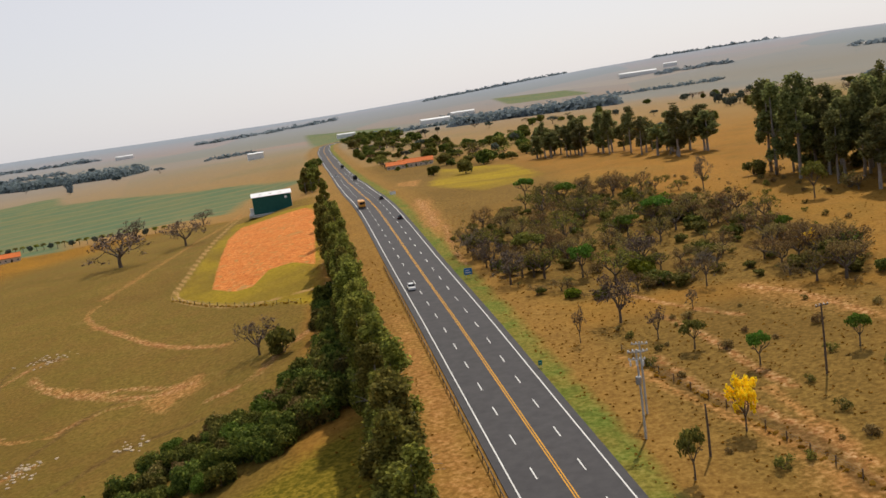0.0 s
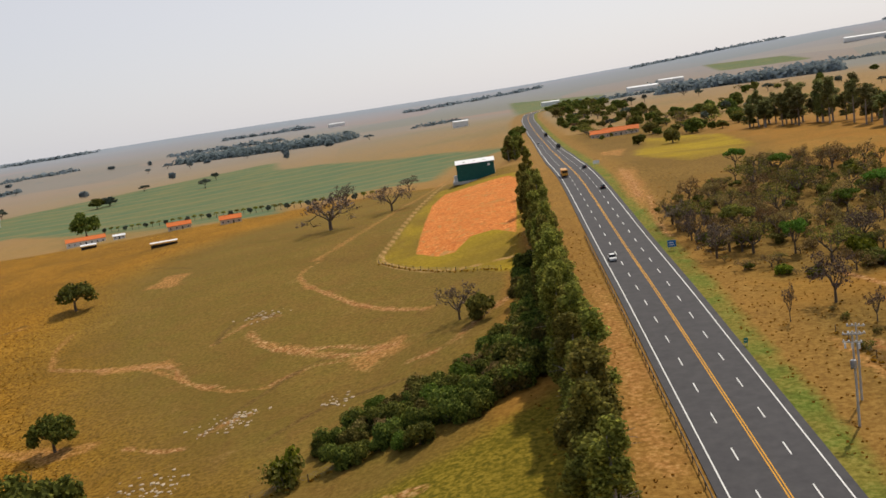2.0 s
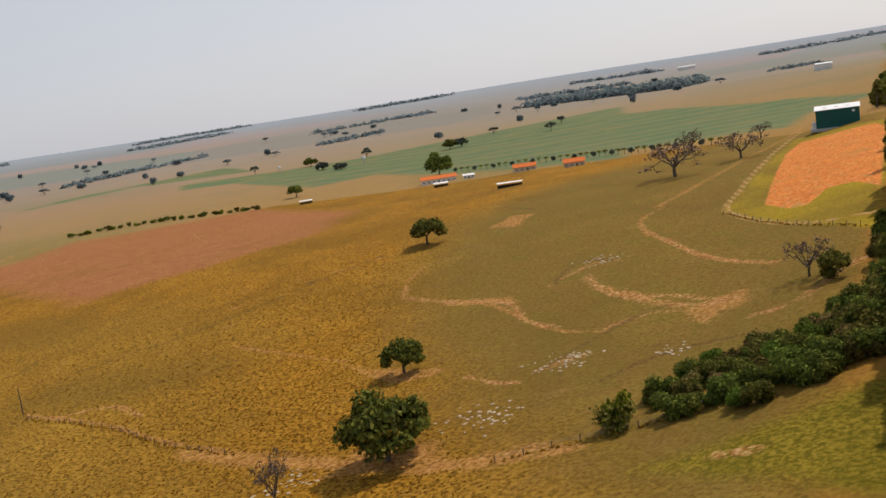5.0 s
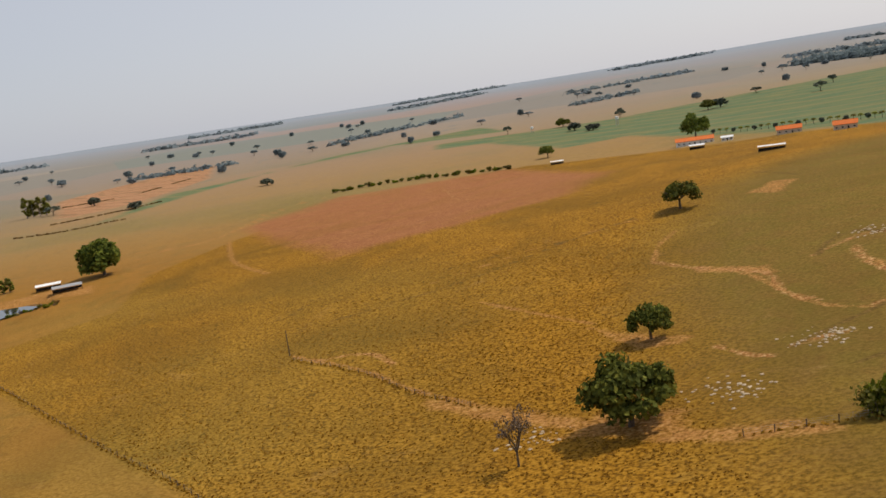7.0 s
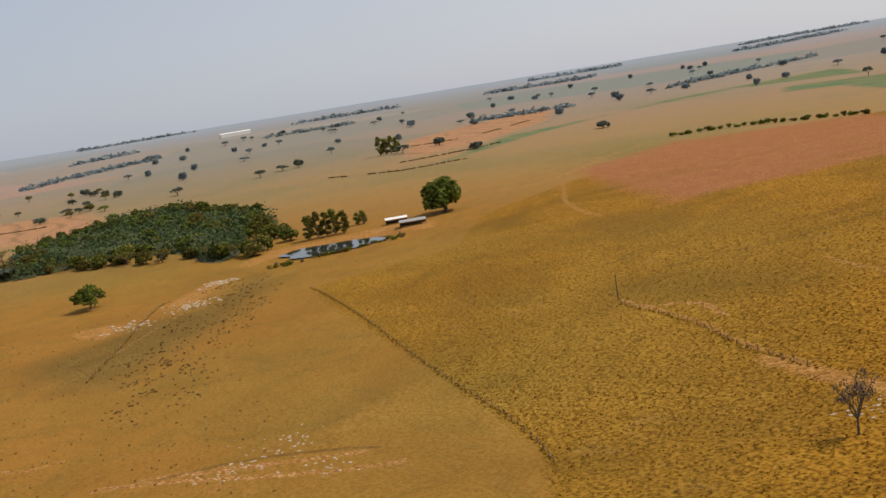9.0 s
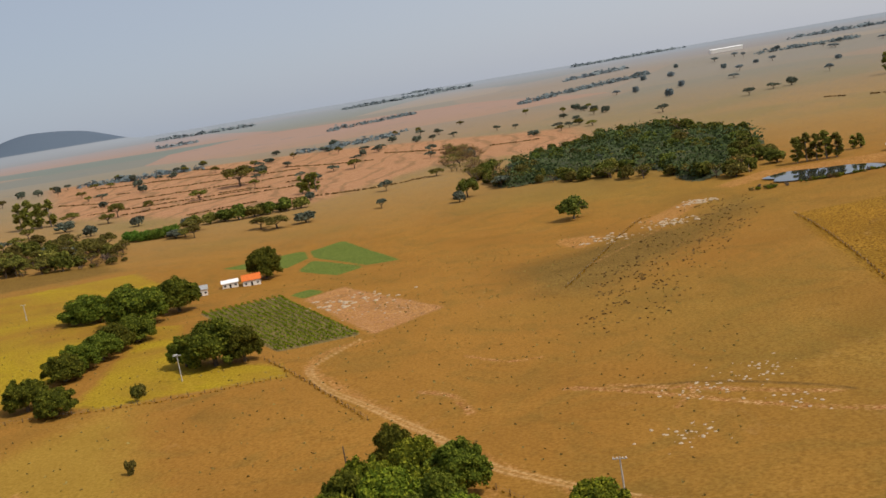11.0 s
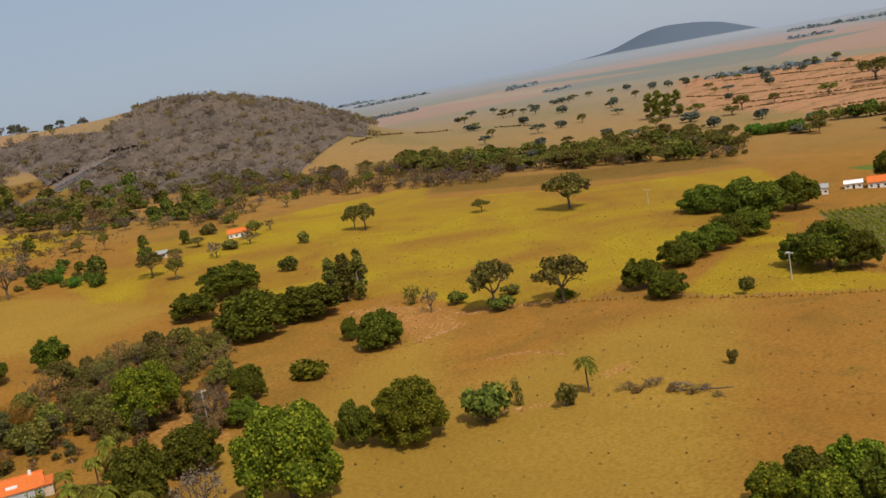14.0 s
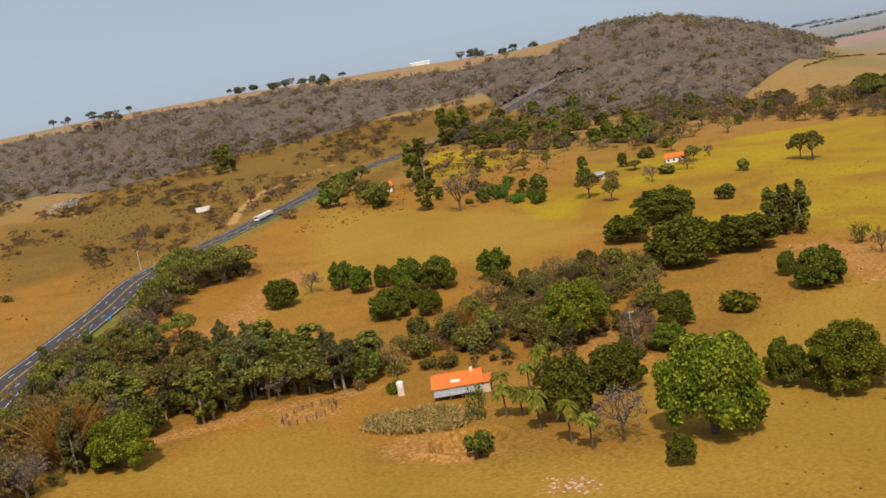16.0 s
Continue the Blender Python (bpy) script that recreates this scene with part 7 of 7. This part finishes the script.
for line in FENCES:
    fence = new("fence")
    pts = spline(line, 5.0)
    z = ground(pts[:, 0], pts[:, 1])
    for (x, y), h in zip(pts, z):
        child("post", POST, fence, at=pose(x, y, h, (x * 7) % 5 - 2, (y * 11) % 5 - 2, 0))
    for up in (0.5, 0.85, 1.2):
        child("wire", mesh_of("wire", *tube([(x, y, h + up) for (x, y), h in zip(pts, z)], [0.012] * len(pts), 3), [STEEL]), fence)
    tagged(fence, "wooden post and wire fence across the pasture", "fence", "pasture fences")


# ---- vehicles ----
def wheel(parent, x, y, r=0.33):
    v, f = tube([(x - 0.11, y, r), (x + 0.11, y, r)], [r, r], 14)
    w = child("wheel", mesh_of("wheel", v, f + [tuple(range(13, -1, -1))], [RUBBER]), parent)
    v, f = tube([(x - 0.12, y, r), (x + 0.12, y, r)], [r * 0.6, r * 0.6], 12)
    child("rim", mesh_of("rim", v, f + [tuple(range(11, -1, -1))], [STEEL]), w)


def on_lane(x, y, off, reverse):
    k = near_index(x, y)
    p = road_point(k, off, 0.06)
    turn = math.degrees(math.atan2(-ALONG[k, 0], ALONG[k, 1])) + (180 if reverse else 0)
    kk = min(k + 1, END - 1)
    slope = math.degrees(math.atan2(ROAD_Z[kk] - ROAD_Z[kk - 1], 4.0)) * (-1 if reverse else 1)
    return pose(*p, 0, 0, turn) @ pose(0, 0, 0, slope, 0, 0)


def car(x, y, off, reverse, paint, label):
    ob = new("car")
    ob.matrix_basis = on_lane(x, y, off, reverse)
    body = part("body", boxes((-0.88, 0.88, -2.1, 2.15, 0.28, 0.85), bevel=0.12), paint, ob)
    bm = boxes((-0.78, 0.78, -1.75, 0.75, 0.83, 1.45), bevel=0.08)
    for v in bm.verts:
        if v.co.z > 1.2:
            v.co.x *= 0.82
            v.co.y = v.co.y * 0.72 - 0.12
    part("cabin", bm, GLASS_DARK, ob)
    part("roof", boxes((-0.6, 0.6, -1.35, 0.38, 1.42, 1.5), bevel=0.03), paint, ob)
    for sx2 in (-0.8, 0.8):
        for sy2 in (-1.3, 1.35):
            wheel(ob, sx2, sy2)
        part("headlight", boxes((sx2 * 0.8 - 0.16, sx2 * 0.8 + 0.16, 2.1, 2.17, 0.6, 0.75)), WHITE_PAINT, body)
        part("tail_light", boxes((sx2 * 0.8 - 0.14, sx2 * 0.8 + 0.14, -2.13, -2.06, 0.62, 0.78)), RED_PAINT, body)
    return tagged(ob, label, "car")


def truck(x, y, off, reverse, cab_paint, load_paint, length, label, trailers=1):
    ob = new("truck")
    ob.matrix_basis = on_lane(x, y, off, reverse)
    cab = part("cab", boxes((-1.2, 1.2, length / 2 - 2.2, length / 2, 0.7, 3.2), bevel=0.15), cab_paint, ob)
    part("windscreen", boxes((-1.05, 1.05, length / 2 - 0.05, length / 2 + 0.03, 1.9, 2.8)), GLASS_DARK, cab)
    part("bumper", boxes((-1.2, 1.2, length / 2 - 0.1, length / 2 + 0.12, 0.5, 0.9)), DARK_PAINT, cab)
    room = (length - 2.6) / trailers
    for k in range(trailers):
        y0 = -length / 2 + k * room
        part("cargo_body", boxes((-1.25, 1.25, y0 + 0.15, y0 + room - 0.15, 1.1, 3.0), bevel=0.06), load_paint, ob)
        part("chassis", boxes((-0.9, 0.9, y0, y0 + room, 0.75, 1.1)), DARK_PAINT, ob)
        for yy in (y0 + 0.9, y0 + 2.1):
            for xx in (-1.05, 1.05):
                wheel(ob, xx, yy, 0.5)
    for xx in (-1.05, 1.05):
        wheel(ob, xx, length / 2 - 1.2, 0.5)
    return tagged(ob, label, "truck")


car(-9.5, 250, -5.2, True, WHITE_PAINT, "white hatchback driving on the highway")
truck(-31.4, 411, -5.2, True, ORANGE_PAINT, ORANGE_PAINT, 9.0, "orange truck coming down the highway")
car(-16.2, 366, 5.2, False, DARK_PAINT, "black saloon car on the highway")
car(-24.0, 430, 5.2, False, DARK_PAINT, "dark car climbing the highway")
truck(-53.9, 631, 5.0, False, DARK_PAINT, DARK_PAINT, 7.0, "dark box truck on the far stretch of highway")
car(-73.9, 719, -5.0, True, WHITE_PAINT, "white car far along the highway")
truck(-79.0, 830, 5.0, False, DARK_PAINT, DARK_PAINT, 9.0, "far dark truck on the highway")
truck(-139, -541, -1.8, False, WHITE_PAINT, WHITE_WALL, 19.0, "white truck with two pale tipper trailers on the highway", 2)

# ---- fields, pond, small growth ----
pond_pts = []
for k in range(40):
    a = 2 * math.pi * k / 40
    q = 1 + 0.12 * math.sin(3 * a + 1) + 0.06 * math.sin(7 * a)
    u, v = math.cos(a) * POND_LONG * q, math.sin(a) * POND_WIDE * q
    pond_pts.append((POND[0] + u * math.cos(POND_TURN) - v * math.sin(POND_TURN), POND[1] + u * math.sin(POND_TURN) + v * math.cos(POND_TURN), POND_LEVEL))
tagged(new("pond_water", mesh_of("pond_water", pond_pts, [tuple(range(40))], [WATER])), "still pale pond water behind an earth dam", "water", kind="structure")
for k in range(46):
    u, v = rng.uniform(-1.25, 1.2) * POND_LONG, -POND_WIDE * rng.uniform(0.85, 1.5)
    x, y = POND[0] + u * math.cos(POND_TURN) - v * math.sin(POND_TURN), POND[1] + u * math.sin(POND_TURN) + v * math.cos(POND_TURN)
    h = rng.uniform(1.4, 2.8)
    plant("bush", (BUSH + DRYBUSH)[k % 6], x, y, h * 1.6, h, "bush on the pond's near bank", "bush", "pond bank bushes")

A, B, C, D = [np.array(p, float) for p in VINE[0][1]]
pieces = []
lr = np.random.default_rng(51)
for k in range(13):
    u = (k + 0.5) / 13
    p, q = A + (B - A) * u, D + (C - D) * u
    n = int(np.hypot(*(q - p)) / 1.5)
    t = (np.arange(n) + 0.5) / n
    pts = p[None] + (q - p)[None] * t[:, None] + lr.normal(size=(n, 2)) * 0.15
    pts = pts[lr.uniform(size=n) > 0.05]
    z = ground(pts[:, 0], pts[:, 1])
    blobs = [((x, y, h + 0.7), (0.72, 0.72, 0.7)) for (x, y), h in zip(pts, z)]
    pieces.append(leaf_cloud(lr, blobs, n * 10, 0.38, lift=0.6, low=-0.3))
tagged(new("vine_rows", mesh_of("vine_rows", *join(pieces), [VINE_LEAF])), "dense green crop rows on a fenced plot", "crop rows", kind="stuff")


def tufts(name, x, y, wide, tall, leaf, seed, label):
    """Grass tufts, each three crossed blades."""
    r = np.random.default_rng(seed)
    z = ground(x, y) - 0.05
    n = len(x)
    out = []
    for q in range(3):
        a = r.uniform(0, 2 * math.pi, n)
        w, h = wide * r.uniform(0.5, 1.5, n), tall * r.uniform(0.5, 1.5, n)
        dx, dy = np.cos(a) * w, np.sin(a) * w
        ox, oy = r.normal(size=n) * wide * 0.4, r.normal(size=n) * wide * 0.4
        lx, ly = r.normal(size=n) * h * 0.5, r.normal(size=n) * h * 0.5
        out.append(np.stack([np.stack([x + ox - dx, y + oy - dy, z], 1), np.stack([x + ox + dx, y + oy + dy, z], 1), np.stack([x + ox + dx * 0.6 + lx, y + oy + dy * 0.6 + ly, z + h], 1), np.stack([x + ox - dx * 0.7 + lx, y + oy - dy * 0.7 + ly, z + h * 0.9], 1)], 1).reshape(-1, 3))
    v = np.concatenate(out)
    return tagged(new(name, mesh_of(name, v.tolist(), np.arange(len(v)).reshape(-1, 4).tolist(), [leaf])), label, "grass", kind="stuff")


def spread(az0, az1, r0, r1, count, seed, test=None):
    p = fill(az0, az1, r0, r1, count, seed, test)
    return p[:, 0], p[:, 1]


def clear(x, y):
    """Off the road and bare plots; thinner towards the edges of the stand."""
    r = np.random.default_rng(77)
    n = np.sin(x / 31 + np.sin(y / 23)) * np.cos(y / 27)
    thin = smooth(420, 170, np.hypot(x, y)) * smooth(84, 60, np.abs(np.degrees(np.arctan2(-x, y)) - 12)) * (0.65 + 0.35 * n)
    return (near_road(x, y)[0] > 10) & (cover(CLAY + VINE + EARTH, x, y) < 0) & (r.uniform(size=x.shape) < thin)


def open_land(x, y):
    return (near_road(x, y)[0] > 10) & (cover(CLAY + VINE, x, y) < 0)


tufts("grass_tufts", *spread(8, 80, 100, 420, 60000, 61, lambda x, y: clear(x, y) & (inside_by(GOLDEN, x, y) > 0) & (cover(OLIVE_LAND, x, y) < -0.6)), 0.2, 0.24, GRASS_TUFT, 62, "golden brown tussock grass of the near pasture")
tufts("grass_tufts", *spread(-32, 8, 100, 400, 12000, 63, clear), 0.18, 0.22, GRASS_TUFT, 64, "dry yellow grass tussocks on the roadside slope")
tufts("dark_tufts", *spread(78, 138, 130, 520, 1900, 65, open_land), 0.26, 0.34, SCRUB_LEAF, 66, "sparse dark weeds in the dry pasture")
tufts("dry_tufts", *spread(142, 184, 300, 760, 6500, 67, lambda x, y: open_land(x, y) & (height(x, y) > 4) & (np.sin(x / 17 + np.sin(y / 23)) > -0.3)), 0.4, 0.5, SCRUB_LEAF, 68, "tall dry grass on the slope by the highway")


def stones(name, spots, size, seed, label):
    r = np.random.default_rng(seed)
    out = []
    for x, y in spots:
        bm = bmesh.new()
        bmesh.ops.create_icosphere(bm, subdivisions=1, radius=1.0)
        s = size * r.uniform(0.4, 1.4)
        h = ground_at(x, y)
        out.append(([(x + v.co.x * s * r.uniform(0.8, 1.4), y + v.co.y * s * r.uniform(0.8, 1.4), h + v.co.z * s * 0.45 * r.uniform(0.7, 1.2)) for v in bm.verts], [tuple(v.index for v in f.verts) for f in bm.faces]))
        bm.free()
    return tagged(new(name, mesh_of(name, *join(out), [PALE_STONE])), label, "stones", kind="stuff")


STONE_SPOTS = []
for (cx, cy), rx, n in STONY:
    for _ in range(n):
        STONE_SPOTS.append((cx + rng.normal() * rx, cy + rng.normal() * rx))
stones("pale_stones", [p for p in STONE_SPOTS if math.hypot(*p) < 400], 0.38, 71, "pale stones and bleached debris in the pasture")

stones("pale_stones", [p for p in STONE_SPOTS if math.hypot(*p) >= 400], 0.95, 72, "bleached limestone blocks on the eroded slope")
weed = np.array(scatter(WEEDY, 150, 73, 0.5))
weed = np.repeat(weed, 3, 0) + np.random.default_rng(74).normal(size=(len(weed) * 3, 2)) * 2.6
tufts("weed_clumps", weed[:, 0], weed[:, 1], 0.42, 0.4, SCRUB_LEAF, 75, "brown weed clumps on the eroded slope")

bank = np.concatenate([spline(line, 2.2) for line in TERRACES])
bank = bank + np.random.default_rng(91).normal(size=bank.shape) * 0.9
gap = np.sin(bank[:, 0] / 19 + 1.3 * np.sin(bank[:, 1] / 27)) > -0.55
tufts("terrace_grass", bank[gap, 0], bank[gap, 1], 1.5, 1.1, SCRUB_LEAF, 92, "dark rank grass along the contour banks of bare fields")

# rank grass along the fences, and dry reeds before the farmhouse
line_pts = np.concatenate([spline(line, 1.6) for line in FENCES])
line_pts = line_pts + np.random.default_rng(81).normal(size=line_pts.shape) * 0.35
tufts("fence_grass", line_pts[:, 0], line_pts[:, 1], 0.35, 0.4, GRASS_TUFT, 82, "rank dry grass along the fence lines")
reed = np.array(scatter([(-72, -214), (-88, -209), (-92, -199), (-88, -193), (-76, -197), (-68, -206)], 280, 83))
reed = np.repeat(reed, 12, 0) + np.random.default_rng(84).normal(size=(len(reed) * 12, 2)) * 0.8
tufts("dry_reeds", reed[:, 0], reed[:, 1], 0.3, 0.9, STRAW, 85, "pale dry reeds in the farmyard plot")

# corral of boards beside the wood
corral = base("corral", -62.5, -230.5, 20)
for k in range(18):
    a = 2 * math.pi * k / 18
    b2 = 2 * math.pi * (k + 1) / 18
    p, q = Vector((math.cos(a) * 8, math.sin(a) * 4.5, 0)), Vector((math.cos(b2) * 8, math.sin(b2) * 4.5, 0))
    part("post", boxes((p.x - 0.09, p.x + 0.09, p.y - 0.09, p.y + 0.09, -1.0, 1.4)), POST_WOOD, corral)
    if k % 6 in (2, 5):
        continue
    for up in (0.5, 0.95, 1.4):
        child("rail", mesh_of("rail", *tube([p + Vector((0, 0, up)), q + Vector((0, 0, up))], [0.045, 0.045], 4), [POST_WOOD]), corral)
tagged(corral, "small oval corral of weathered wooden rails", "corral")

# row of small trees on the farm drive
for k, (x, y) in enumerate(spline(DRIVE_ROW, 9.0)):
    plant("drive_tree", PALM[k % 2] if k % 3 else FARTREE[0], x, y, 4.2, 4.6, "small round-headed tree in the farm drive row", "tree", "farm drive row")
for k, (x, y) in enumerate(spline(FIELD_HEDGE, 7.0)):
    plant("hedge_bush", BUSH[k % 3], x + rng.normal() * 1.5, y + rng.normal() * 1.5, rng.uniform(5, 9), rng.uniform(2.5, 5), "dark hedge bush along the red field", "bush", "field hedge")
for k, (x, y) in enumerate(spline(FIELD_SCRUB, 1.6)):
    plant("dry_bush", (SCRUB[0], BARE[1], DRYBUSH[0], BARE[0])[k % 4], x + rng.normal() * 1.8, y + rng.normal() * 1.6, rng.uniform(2.4, 4.6), rng.uniform(1.0, 2.4), "dry leafless brush heaped on the field", "bush", "brush heap in the field")
log_z = ground([-197, -199, -202], [-102, -97, -91])
tagged(new("fallen_trunk", mesh_of("fallen_trunk", *tube([(-197, -102, log_z[0] + 0.2), (-199, -97, log_z[1] + 0.22), (-202, -91, log_z[2] + 0.12)], [0.24, 0.2, 0.08], 7), [BARK])), "dark fallen trunk lying in the dry field", "log")
for k, (x, y, w, h) in enumerate(SMALL_BUSHES):
    plant("bush", (BUSH + DRYBUSH[2:])[k % 4], x, y, w, h, "rounded green bush beside the field", "bush", "scattered bushes")
